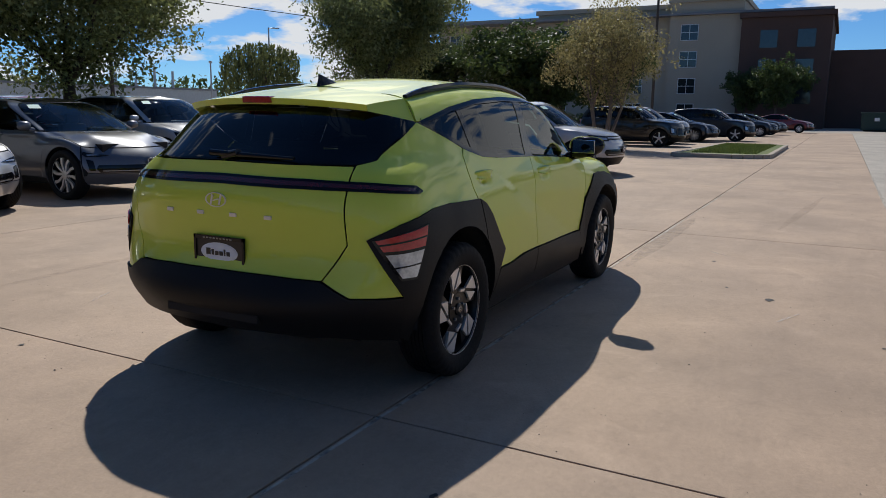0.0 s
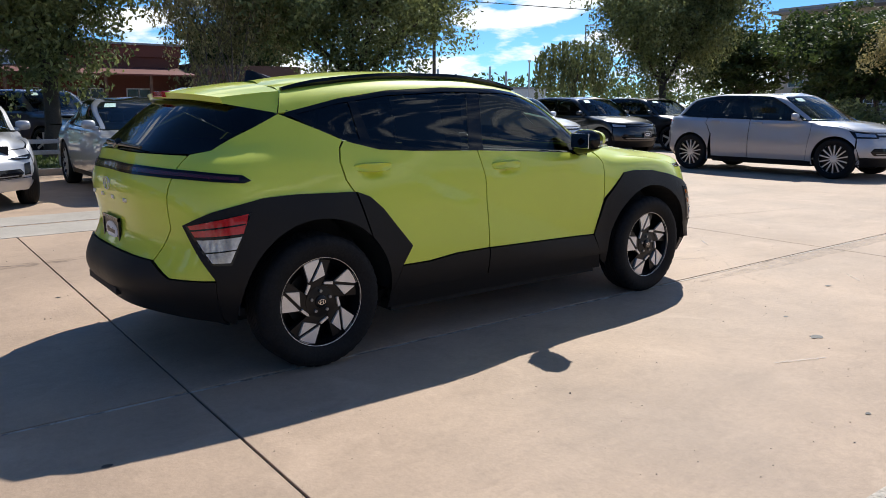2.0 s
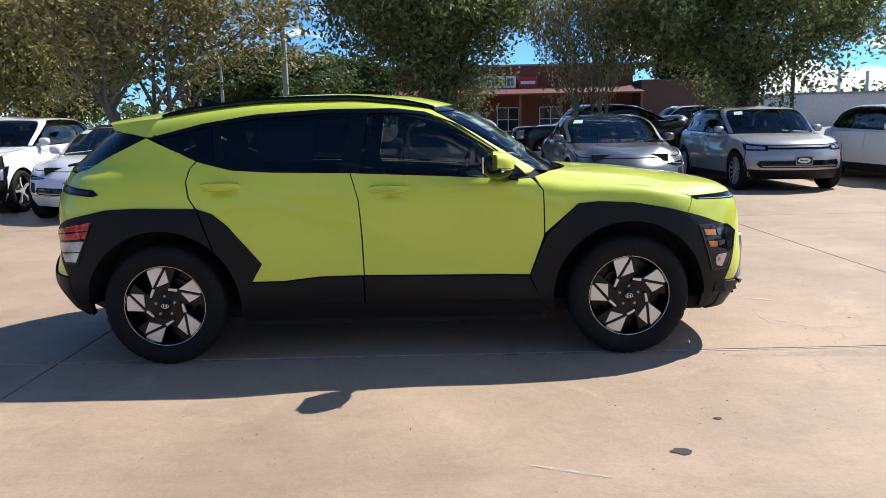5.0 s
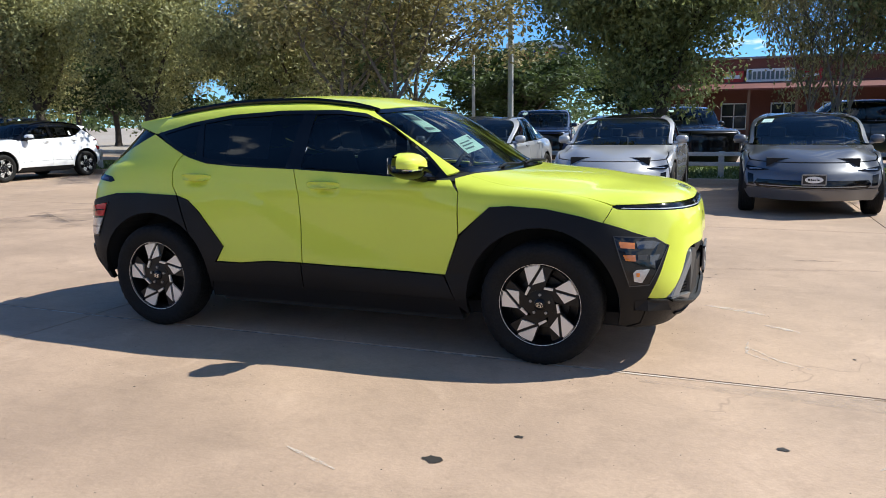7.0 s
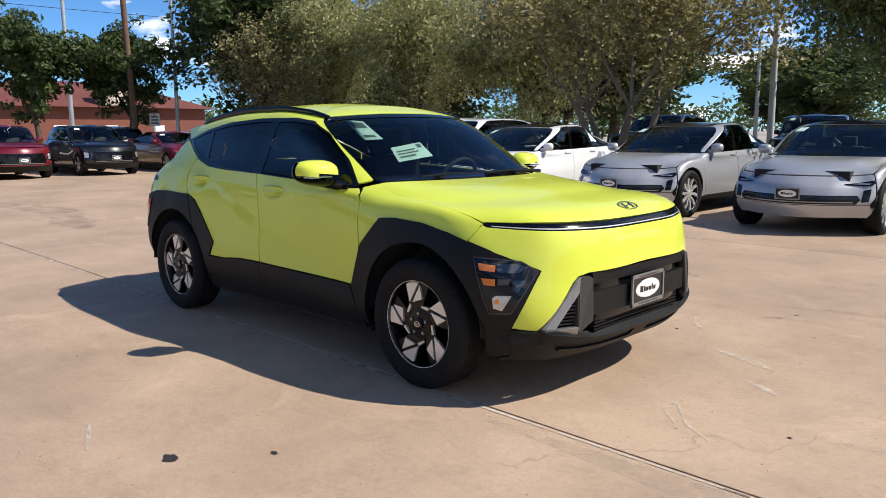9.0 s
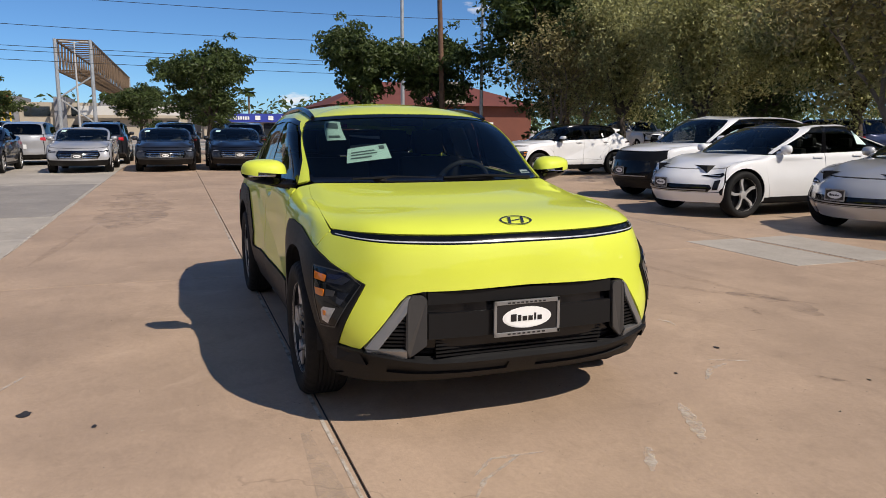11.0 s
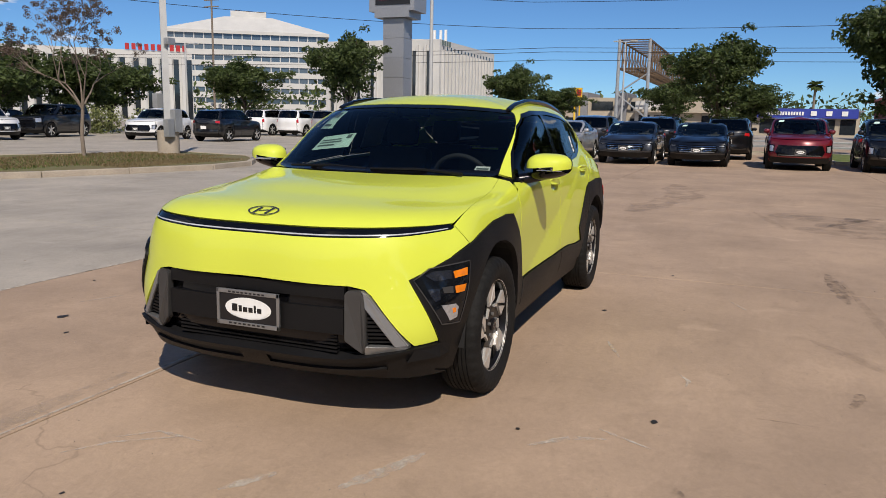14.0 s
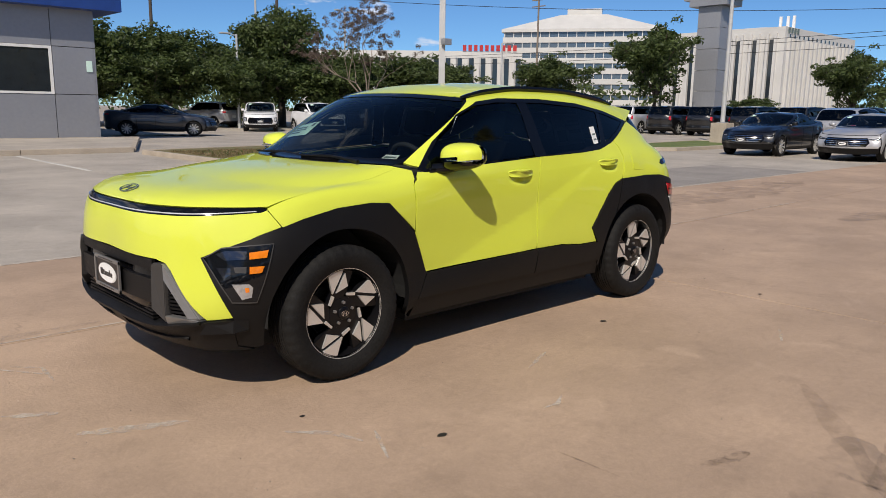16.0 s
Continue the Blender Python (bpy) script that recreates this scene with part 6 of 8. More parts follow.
park(tagged(plain_car("suv", SUV, GUNMETAL, "dark grey crossover parked in a row of cars", wheels=(5, ALLOY, "plain")), group=LOT), [(37.0, 3.6, -90), (-28.6, -4.1, 180), (-28.6, 4.1, 180), (-28.6, 9.2, 180)])
park(tagged(plain_car("suv", SUV, CRIMSON, "dark red crossover with a black grille parked in a row", wheels=(5, ALLOY, "plain")), group=LOT), [(-22.7, 3.55, 0), (9.5, 19.0, -90), (-16.5, 18.5, -90)])
park(tagged(plain_car("sedan", SEDAN, SILVER, "silver sedan with a wide slatted grille parked in a row", wheels=(10, None, "blade")), group=LOT), [(-22.8, -4.3, 0)])
park(tagged(plain_car("sedan", SEDAN, GUNMETAL, "dark grey sedan with a wide slatted grille parked in a row", wheels=(10, None, "blade")), group=LOT), [(-22.8, -1.75, 0), (34.3, 5.2, -90), (-10.9, -30.4, 152)])
park(tagged(plain_car("sedan", SEDAN, INKY, "black sedan with a wide slatted grille parked in a row", wheels=(10, None, "blade")), group=LOT), [(-22.8, -7.4, 0), (-22.8, .55, 0), (47, 3.4, -90), (52, 3.2, -90)])
park(tagged(plain_car("sedan", SEDAN, CRIMSON, "dark red sedan parked in a row of cars", wheels=(10, None, "blade")), group=LOT), [(-22.9, 9.3, 0), (60, 1.8, -90)])
park(tagged(plain_car("large_suv", BIG, INKY, "large black three row suv parked in a row", wheels=(6, ALLOY, "plain"), plate=False), group=LOT), [(-40.8, -21.4, 180), (-40.8, -18.7, 180), (-40.8, -16.0, 180), (-40.8, -13.3, 180), (.6, 19.3, -62), (-25.8, -33.6, 14), (-40.8, -10.4, 180)])
park(tagged(plain_car("large_suv", BIG, WHITE, "large white three row suv parked in a row", wheels=(6, ALLOY, "plain"), plate=False), group=LOT), [(-40.8, -26.8, 180), (-40.9, -29.6, 180)])
park(tagged(plain_car("large_suv", BIG, SILVER, "large silver three row suv parked in a row", wheels=(6, ALLOY, "plain"), plate=False), group=LOT), [(-40.8, -24.1, 180)])
park(tagged(plain_car("large_suv", BIG, NAVY, "large dark blue suv parked behind the planting strip", wheels=(6, ALLOY, "plain"), plate=False), group=LOT), [(-3.8, 20.2, -80), (-17.0, 22.0, 180)])
park(tagged(plain_car("pickup_truck", PICKUP, INKY, "black crew cab pickup parked behind the planting strip", wheels=(6, ALLOY, "plain"), plate=False, category="truck"), group=LOT), [(5.6, 20.2, 178), (-9.4, 21.5, -85)])
park(tagged(plain_car("pickup_truck", PICKUP, SILVER, "pale grey crew cab pickup parked behind the planting strip", wheels=(6, ALLOY, "plain"), plate=False, category="truck"), group=LOT), [(10.5, 26.0, 175), (-33, 24.0, 0)])

park(tagged(plain_car("suv", dict(SUV, dark_nose=1), WHITE, "white crossover with a tall black nose parked in a row", wheels=(5, None, "blade")), group=LOT), [(-7.85, 9.2, -90)])
# a white sister of the lime car
twin = tagged(copy_thing(hero, pose(-15.7, 9.95, 0, 0, 0, -88)), "white compact crossover with a black front intake parked in a row", "car", LOT)
for o in twin.children_recursive:
    for slot in o.material_slots:
        if slot.material == LIME or (slot.material == CLAD and ("arch" in o.name or "cladding" in o.name)):
            slot.link = "OBJECT"
            slot.material = GLOSS_BLACK if o.name.startswith("roof") else WHITE


# ---- trees ----
BARK = material("bark", (0.075, 0.058, 0.045), 0.9, vary=0.35, scale=5, fine=60, bump=0.8)
PALE_BARK = material("pale_bark", (0.20, 0.16, 0.125), 0.9, vary=0.3, scale=5, fine=60, bump=0.5)


def foliage(name, base, other):
    m = material(name, base, 0.55, vary=0.3, scale=0.6, fine=9, island=0.9, other=other)
    b = m.node_tree.nodes["Principled BSDF"]
    b.inputs["Specular IOR Level"].default_value = 0.45
    n, l = m.node_tree.nodes, m.node_tree.links
    thin, mix = n.new("ShaderNodeBsdfTranslucent"), n.new("ShaderNodeMixShader")
    mix.inputs[0].default_value = 0.4
    l.new(b.inputs["Base Color"].links[0].from_socket, thin.inputs["Color"])
    l.new(b.outputs[0], mix.inputs[1])
    l.new(thin.outputs[0], mix.inputs[2])
    l.new(mix.outputs[0], n["Material Output"].inputs["Surface"])
    return m


OAK = foliage("oak_leaves", (0.060, 0.085, 0.026), (0.39, 0.42, 0.16))
# lighter than OAK: the side sun on these crowns is put into the colour
OLIVE_SUNLIT = foliage("olive_leaves_sunlit", (0.14, 0.145, 0.048), (0.60, 0.58, 0.25))
ELM = foliage("elm_leaves", (0.030, 0.052, 0.014), (0.12, 0.165, 0.045))
MYRTLE = foliage("myrtle_leaves", (0.15, 0.135, 0.055), (0.58, 0.50, 0.22))
FRESH = foliage("light_leaves", (0.045, 0.075, 0.015), (0.15, 0.19, 0.05))
TWIG = foliage("bare_twigs", (0.10, 0.070, 0.052), (0.20, 0.145, 0.11))
WILLOW = foliage("willow_leaves", (0.08, 0.11, 0.03), (0.24, 0.25, 0.09))


def limb(bm, p, d, length, r, depth, rng, ends, spread=0.55, seg=7, keep=2, rise=.12):
    """A branch that bends and splits; its ends are gathered for the leaves."""
    n = 3
    a = Vector(p)
    d = Vector(d).normalized()
    for k in range(n):
        b = a + d * length / n
        tube(bm, a, b, r * (1 - .16 * k), r * (1 - .16 * (k + 1)), seg, False)
        a = b
        d = (d + Vector((rng.uniform(-.22, .22), rng.uniform(-.22, .22), rng.uniform(-.08, rise)))).normalized()
        if depth <= keep:
            ends.append((a.copy(), depth))
    if depth == 0:
        return
    for k in range(rng.choice((2, 3)) if depth > 1 else 2):
        e = (d + Vector((rng.uniform(-1, 1), rng.uniform(-1, 1), rng.uniform(-.35, .6))) * spread * 1.5).normalized()
        limb(bm, a, e, length * rng.uniform(.62, .85), r * .56, depth - 1, rng, ends, spread, max(4, seg - 1), keep, rise)


def leaves(points, count, spread, size, rng, droop=0.0, flat=0.55, clump=0.0):
    """Small leaf sprays round the given points, as one mesh of folded quads."""
    co, fs = [], []
    clumps = []
    for k in range(max(1, count // 40) if clump else 0):
        c, _ = points[rng.randrange(len(points))]
        o = Vector((rng.gauss(0, .5), rng.gauss(0, .5), rng.gauss(0, .5) * flat))
        clumps.append((c + o * spread, 0))
    if clump:
        points, spread = clumps, spread * clump
    for k in range(count):
        c, _ = points[rng.randrange(len(points))]
        while True:
            o = Vector((rng.uniform(-1, 1), rng.uniform(-1, 1), rng.uniform(-1, 1)))
            if .05 < o.length < 1:
                break
        q = c + Vector((o.x * spread, o.y * spread, o.z * spread * flat))
        s = size * rng.uniform(.6, 1.5)
        # leaves lie over their clump like shingles, each a little askew
        face = (o.normalized() * .9 + Vector((rng.uniform(-1, 1), rng.uniform(-1, 1), rng.uniform(-.5, 1.3)))).normalized()
        u = face.orthogonal().normalized()
        u.rotate(Matrix.Rotation(rng.uniform(0, 6.28), 3, face))
        u.z -= droop * .6
        w = face.cross(u).normalized()
        i = len(co)
        up = face * s * .16
        co += [q - u * s, q + w * s * .5 + up, q + u * s, q - w * s * .5 + up]
        fs += [(i, i + 1, i + 2), (i, i + 2, i + 3)]
    return [tuple(c) for c in co], fs


def tree(name, label, height, trunk, width, leaf, count, size, seed, bark=BARK, stems=1, depth=3, spread=.9, fork=.28, keep=2, flat=.6):
    rng = random.Random(seed)
    t = thing(name, label, "tree")
    bm, ends = bmesh.new(), []
    for k in range(stems):
        a = 2 * math.pi * k / max(1, stems) + rng.uniform(-.3, .3)
        lean = .0 if stems == 1 else .28
        base = Vector((math.cos(a) * .18 * (stems > 1), math.sin(a) * .18 * (stems > 1), -.05))
        top = base + Vector((math.cos(a) * lean + rng.uniform(-.06, .06), math.sin(a) * lean + rng.uniform(-.06, .06), 1)) * height * fork
        mid = (base + top) / 2 + Vector((rng.uniform(-.08, .08), rng.uniform(-.08, .08), 0))
        tube(bm, base, base + (mid - base) * .25, trunk * 1.5, trunk * 1.08, 10, False)
        tube(bm, base + (mid - base) * .25, mid, trunk * 1.08, trunk * .95, 10, False)
        tube(bm, mid, top, trunk * .95, trunk * .82, 10, False)
        for i in range(4 if stems == 1 else 2):
            b = 2 * math.pi * i / (4 if stems == 1 else 2) + rng.uniform(-.5, .5)
            limb(bm, top, (math.cos(b) * width / height * 1.25, math.sin(b) * width / height * 1.25, .8 + rng.uniform(-.2, .3)), height * .25, trunk * .58, depth - 1, rng, ends, .55, 7, keep)
        limb(bm, top, (0, 0, 1), height * .26, trunk * .6, depth - 1, rng, ends, .5, 7, keep)
    part("trunk", bm, bark, t, smooth=60)
    if count:
        lo = min(e[0].z for e in ends)
        co, fs = leaves(ends, count, spread, size, rng, flat=flat, clump=.46)
        # fit the crown to its height and breadth
        top = max(c[2] for c in co)
        half = sorted(math.hypot(c[0], c[1]) for c in co)[int(len(co) * .97)]
        me = bpy.data.meshes.new("crown")
        me.from_pydata(co, [], fs)
        me.materials.append(leaf)
        ob = new("crown", me)
        ob.parent = t
        t["crown_top"], t["crown_half"] = top, half
    return t


def plant(t, spots):
    """Place a tree and its copies: (x, y, height, crown half breadth, turn)."""
    top, hf = t.pop("crown_top"), t.pop("crown_half")
    for k, (x, y, h, r, a) in enumerate(spots):
        sc = (r / hf, r / hf, h / top)
        m = pose(x, y, 0, 0, 0, a)
        o = t if k == 0 else copy_thing(t, m)
        o.matrix_basis = m @ Matrix.Diagonal((*sc, 1))


plant(tree("oak_tree", "live oak with a dark rounded crown and forking trunk", 7.5, .17, 3.6, OAK, 62000, .060, 3, depth=3, spread=1.1, fork=.25, flat=.75), [(8.5, 15.6, 8.0, 3.9, 20), (22.6, 15.0, 8.6, 3.7, 200)])
plant(tree("oak_tree", "live oak with a dense dark crown and low limbs", 7.2, .19, 3.6, OAK, 62000, .060, 8, depth=3, spread=1.15, fork=.24, flat=.75), [(.3, 15.8, 8.2, 3.35, 0)])
plant(tree("elm_tree", "broad elm with many limbs and an olive green crown coloured lighter as if sunlit", 7.4, .18, 3.6, OLIVE_SUNLIT, 46000, .056, 27, depth=3, spread=1.1, fork=.24, flat=.75), [(-16.6, 15.8, 8.2, 4.0, 70), (-21.8, 16.0, 8.4, 4.0, 120), (-11.8, 17.6, 7.8, 3.4, 220)])
plant(tree("oak_tree", "live oak with a broad dark crown beyond the lot", 7.2, .19, 3.6, ELM, 16000, .105, 17, depth=3, spread=1.15, fork=.24, flat=.75), [(-27.3, 16.2, 9.6, 4.9, 300), (-24.5, -42.5, 8.4, 3.9, 10), (33, 13.5, 6.2, 3.2, 10), (-18.0, -47, 7.0, 4.2, 90), (-12, -48, 6.2, 4.0, 30), (-17, 30, 9.0, 5.0, 15), (-8, 33, 5.6, 4.4, 75), (-28, 29, 9.0, 5.2, 135), (-38, 27, 9.0, 5.2, 250)])
plant(tree("crape_myrtle", "many stemmed crape myrtle with thin bronze green leaves", 5.2, .06, 1.5, MYRTLE, 17000, .05, 5, bark=PALE_BARK, stems=5, depth=3, spread=.8, flat=1.0), [(4.25, 14.9, 6.2, 1.7, 0), (24.2, 5.6, 5.9, 2.4, 60), (-7.4, 15.0, 7.4, 4.2, 30), (-24.8, 15.2, 6.8, 3.4, 10)])
plant(tree("street_tree", "small street tree with an open light green crown", 5.5, .10, 2.4, ELM, 13000, .085, 12, depth=3, spread=.75), [(-37.8, .4, 6.6, 3.0, 0), (-32.6, 11.9, 7.2, 2.9, 40), (-33.4, 7.9, 7.4, 2.7, 160), (-44.8, -25.6, 8.2, 3.3, 60), (-50, -14.2, 6.0, 2.6, 50), (-46, -35.8, 6.4, 3.3, 100), (-62, -4, 5.6, 3.0, 10), (37, 13, 6.5, 3.0, 70), (43, 11.0, 6.4, 3.0, 20)])
plant(tree("street_tree", "tree with a full mid green crown beyond the lots", 7.5, .16, 4.0, ELM, 11000, .15, 21, depth=3, spread=1.3), [(-12, 42, 6.2, 5.0, 0), (-21, 40, 8.0, 5.0, 30), (-30, 44, 8.6, 5.2, 70), (-6, 58, 8.0, 5.6, 110), (-40, 38, 8.0, 5.0, 150), (22, 56, 9.0, 5.4, 10), (-48, 42, 9, 5.5, 80), (76, 3.4, 7.4, 2.8, 30), (79, 6.6, 6.4, 2.6, 120), (58, 19, 8.4, 4.2, 20), (30, 10.6, 5.6, 3.2, 80), (-34, -41, 5.8, 3.8, 40), (-12.5, -46, 7.2, 4.0, 15), (-16.5, -42.5, 5.2, 3.4, 95), (-20.5, -39.8, 5.0, 3.2, 155), (-24.5, -37.2, 4.6, 3.0, 205), (-9, -50, 8.0, 4.6, 265), (-28.5, -41.5, 6.0, 3.6, 320), (-40, -44, 6.0, 3.8, 200), (-28, -52, 7.0, 5.4, 220), (-16, -56, 6.5, 5.4, 260), (46, 16, 6.6, 4.2, 50), (54, 15, 6.8, 4.2, 90), (38, 21, 6.6, 4.4, 10), (-78, 2, 6.0, 4.0, 0), (-86, -20, 6.0, 4.0, 60), (-70, -30, 3.2, 2.5, 10)])
# a leafless tree
bare = tree("bare_tree", "small nearly leafless tree with pale trunk and thin branches", 4.6, .075, 2.0, TWIG, 9000, .032, 31, bark=PALE_BARK, depth=6, spread=.3, fork=.36, keep=2)
plant(bare, [(-11.6, -15.9, 4.9, 2.2, 0)])
# willow: hanging strands
rng = random.Random(5)
wil = thing("willow_tree", "weeping willow with long hanging pale green strands", "tree", pose(46, 42, 0))
wil.scale = (1.2, 1.2, 1.2)
bm = bmesh.new()
tube(bm, (0, 0, -.05), (0.1, 0, 3.0), .2, .14, 8)
for k in range(7):
    a = k * .9
    tube(bm, (.1, 0, 2.6), (1.6 * math.cos(a), 1.6 * math.sin(a), 4.8), .08, .03, 6)
part("trunk", bm, BARK, wil)
pts = []
for k in range(150):
    a, r = rng.uniform(0, 6.28), 2.9 * rng.random() ** .6
    z0 = 5.6 - .13 * r * r * rng.uniform(.6, 1.2)
    for i in range(rng.randrange(8, 16)):
        pts.append((Vector((r * math.cos(a), r * math.sin(a), z0 - .24 * i)), 0))
co, fs = leaves(pts, 5200, .12, .11, rng, droop=1.6)
me = bpy.data.meshes.new("crown")
me.from_pydata(co, [], fs)
me.materials.append(WILLOW)
ob = new("crown", me)
ob.parent = wil
# far woods all round
pts = []
for k in range(1300):
    a = rng.uniform(0, 2 * math.pi)
    r = rng.uniform(190, 330)
    for i in range(6):
        pts.append((Vector((r * math.cos(a) + rng.uniform(-6, 6), r * math.sin(a) + rng.uniform(-6, 6), rng.uniform(1, 9))), 0))
co, fs = leaves(pts, 60000, 3.2, .8, rng)
me = bpy.data.meshes.new("far_woods")
me.from_pydata(co, [], fs)
me.materials.append(ELM)
tagged(new("far_woods", me), "distant belt of green trees on the horizon", "trees", kind="stuff")
# a fan palm beyond the shops
palm = thing("palm_tree", "tall fan palm with a small green head beyond the shops", "tree", pose(-150, 12.8, 0))
bm = bmesh.new()
for k in range(6):
    tube(bm, (.06 * k, 0, 1.45 * k - .05), (.06 * (k + 1), 0, 1.45 * (k + 1)), .26 - .012 * k, .25 - .012 * k, 8, False)
part("trunk", bm, PALE_BARK, palm, smooth=60)
bm = bmesh.new()
for k in range(34):
    a, up = k * 2.4, rng.uniform(-.7, 1.0)
    d = Vector((math.cos(a), math.sin(a), up)).normalized()
    side = d.cross(Vector((0, 0, 1))).normalized()
    o = Vector((.36, 0, 8.7))
    tip = o + d * 1.7 - Vector((0, 0, .35))
    mid = o + d * 1.0
    v = [bm.verts.new(q) for q in (o, mid - side * .42, tip, mid + side * .42)]
    bm.faces.new((v[0], v[1], v[2]))
    bm.faces.new((v[0], v[2], v[3]))
part("crown", bm, ELM, palm)
# clipped shrubs by the far buildings
SHRUBS = [(-33.0, -37.5, 1.9), (-36.5, -37.0, 1.8), (-30.0, -39.5, 1.6), (26.5, 9.5, 1.6), (29.5, 10.5, 1.8), (33.0, 9.6, 1.6), (23.5, 10.2, 1.5), (-21.5, -44.5, 1.8), (-16.0, -45.5, 1.7)]
for x, y, h in SHRUBS:
    sh = thing("shrub", "dense evergreen shrub beside the lot", "shrub", pose(x, y, 0), group="shrubs")
    co, fs = leaves([(Vector((rng.uniform(-.9, .9), rng.uniform(-.9, .9), rng.uniform(.2, h - .4))), 0) for _ in range(30)], 1500, .5, .09, rng, flat=1)
    me = bpy.data.meshes.new("foliage")
    me.from_pydata(co, [], fs)
    me.materials.append(OAK)
    ob = new("foliage", me)
    ob.parent = sh
    bm = bmesh.new()
    tube(bm, (0, 0, -.02), (0, 0, h * .6), .05, .02, 6)
    part("stem", bm, BARK, sh)


# grass blades and fallen leaves on the beds
def turf(label, area, count, mat, height, z=.11):
    co, fs = [], []
    while len(fs) < count:
        x, y = rng.uniform(area[0], area[1]), rng.uniform(area[2], area[3])
        a, h = rng.uniform(0, 6.28), height * rng.uniform(.4, 1.3)
        dx, dy = math.cos(a) * h * .35, math.sin(a) * h * .35
        i = len(co)
        co += [(x - dx, y - dy, z), (x + dx, y + dy, z), (x + rng.uniform(-.5, .5) * h, y + rng.uniform(-.5, .5) * h, z + h)]
        fs.append((i, i + 1, i + 2))
    me = bpy.data.meshes.new("grass")
    me.from_pydata(co, [], fs)
    me.materials.append(mat)
    tagged(new("grass", me), label, "grass", kind="stuff")


DRY = foliage("dry_grass", (0.20, 0.15, 0.065), (0.36, 0.27, 0.14))
GREEN_GRASS = foliage("green_grass", (0.06, 0.10, 0.015), (0.20, 0.24, 0.07))
turf("short dry grass with fallen leaves on the island", (-14.2, -5.2, -16.6, -12.9), 13000, DRY, .045)
turf("short dry grass on the rounded end of the island", (-13.0, -8.6, -12.9, -11.3), 3500, DRY, .045)
turf("green grass tufts on the dry island", (-13.0, -5.6, -16.0, -12.6), 3000, GREEN_GRASS, .05)
turf("green grass of the planting strip", (-23.8, 23.8, 12.3, 17.4), 30000, GREEN_GRASS, .07)
turf("green grass of the drive island", (21.2, 29.6, -.2, 1.8), 9000, GREEN_GRASS, .06)


# ---- buildings ----
STUCCO = material("beige_stucco", (0.42, 0.36, 0.28), 0.85, vary=0.08, scale=0.3, fine=12, bump=0.2)
STUCCO_WHITE = material("white_precast", (0.54, 0.53, 0.505), 0.8, vary=0.08, scale=0.3, fine=10, bump=0.1)
BRICK = material("red_brick", (0.161, 0.053, 0.034), 0.85, vary=0.2, scale=0.5, fine=14, bump=0.4)
BROWN_BRICK = material("brown_brick", (0.10, 0.055, 0.042), 0.85, vary=0.2, scale=0.5, fine=14, bump=0.4)
ROOF_RED = material("red_roof", (0.149, 0.043, 0.031), 0.75, vary=0.2, scale=0.6, fine=10, bump=0.4)
ROOF_GREY = material("grey_roof", (0.22, 0.22, 0.23), 0.8, vary=0.15, scale=0.5, fine=8)
WINDOW = material("dark_window", (0.02, 0.025, 0.03), 0.08, vary=0.2, coat=0.5)
BLUE_WINDOW = material("blue_grey_glazing", (0.08, 0.12, 0.16), 0.1, 0.2, vary=0.2, coat=0.5)
FRAME_WHITE = material("white_frame", (0.7, 0.7, 0.68), 0.5)
STEEL = material("galvanised_steel", (0.45, 0.46, 0.46), 0.45, 0.6, vary=0.15, scale=3, fine=30)
RUST = material("brown_weathered_steel", (0.14, 0.092, 0.055), 0.7, 0.3, vary=0.3, scale=2, fine=20)
PANEL = material("grey_metal_cladding", (0.30, 0.31, 0.335), 0.42, 0.35, vary=0.05, scale=0.5, fine=8)
PANEL_BLUE = material("blue_fascia", (0.015, 0.05, 0.22), 0.4)
SIGN_RED = material("red_sign", (0.42, 0.02, 0.02), 0.5)
SIGN_WHITE = material("white_sign", (0.78, 0.78, 0.76), 0.5)
SIGN_BLUE = material("blue_sign", (0.03, 0.05, 0.32), 0.45)
SIGN_YELLOW = material("yellow_sign", (0.75, 0.48, 0.02), 0.5)
WOOD_POLE = material("wooden_pole", (0.15, 0.085, 0.055), 0.9, vary=0.3, scale=4, fine=40, bump=0.4)
DARK_GREEN = material("green_steel", (0.01, 0.035, 0.025), 0.5)
CONC_POLE = material("grey_painted_steel", (0.50, 0.50, 0.49), 0.5, 0.2, vary=0.08)


def block(name, parent, x0, x1, y0, y1, z0, z1, mat, bevel=0.0, label=""):
    bm = bmesh.new()
    box(bm, x0, x1, y0, y1, z0, z1, bevel)
    return part(name, bm, mat, parent, label)


def window_unit(parent, m, w, h, glassy=WINDOW, frame=FRAME_WHITE):
    """A window at the pose m, facing +y of it, standing on its middle."""
    e = new("window")
    e.parent = parent
    e.matrix_basis = m
    bm = bmesh.new()
    for a in ((-w / 2, w / 2, h / 2 - .07, h / 2), (-w / 2, w / 2, -h / 2, -h / 2 + .07), (-w / 2, -w / 2 + .07, -h / 2, h / 2), (w / 2 - .07, w / 2, -h / 2, h / 2), (-.03, .03, -h / 2, h / 2), (-w / 2, w / 2, -.03, .03)):
        box(bm, a[0], a[1], -.06, .05, a[2], a[3])
    part("window_frame", bm, frame, e)
    bm = bmesh.new()
    box(bm, -w / 2 + .02, w / 2 - .02, -.08, .0, -h / 2 + .02, h / 2 - .02)
    part("pane", bm, glassy, e)


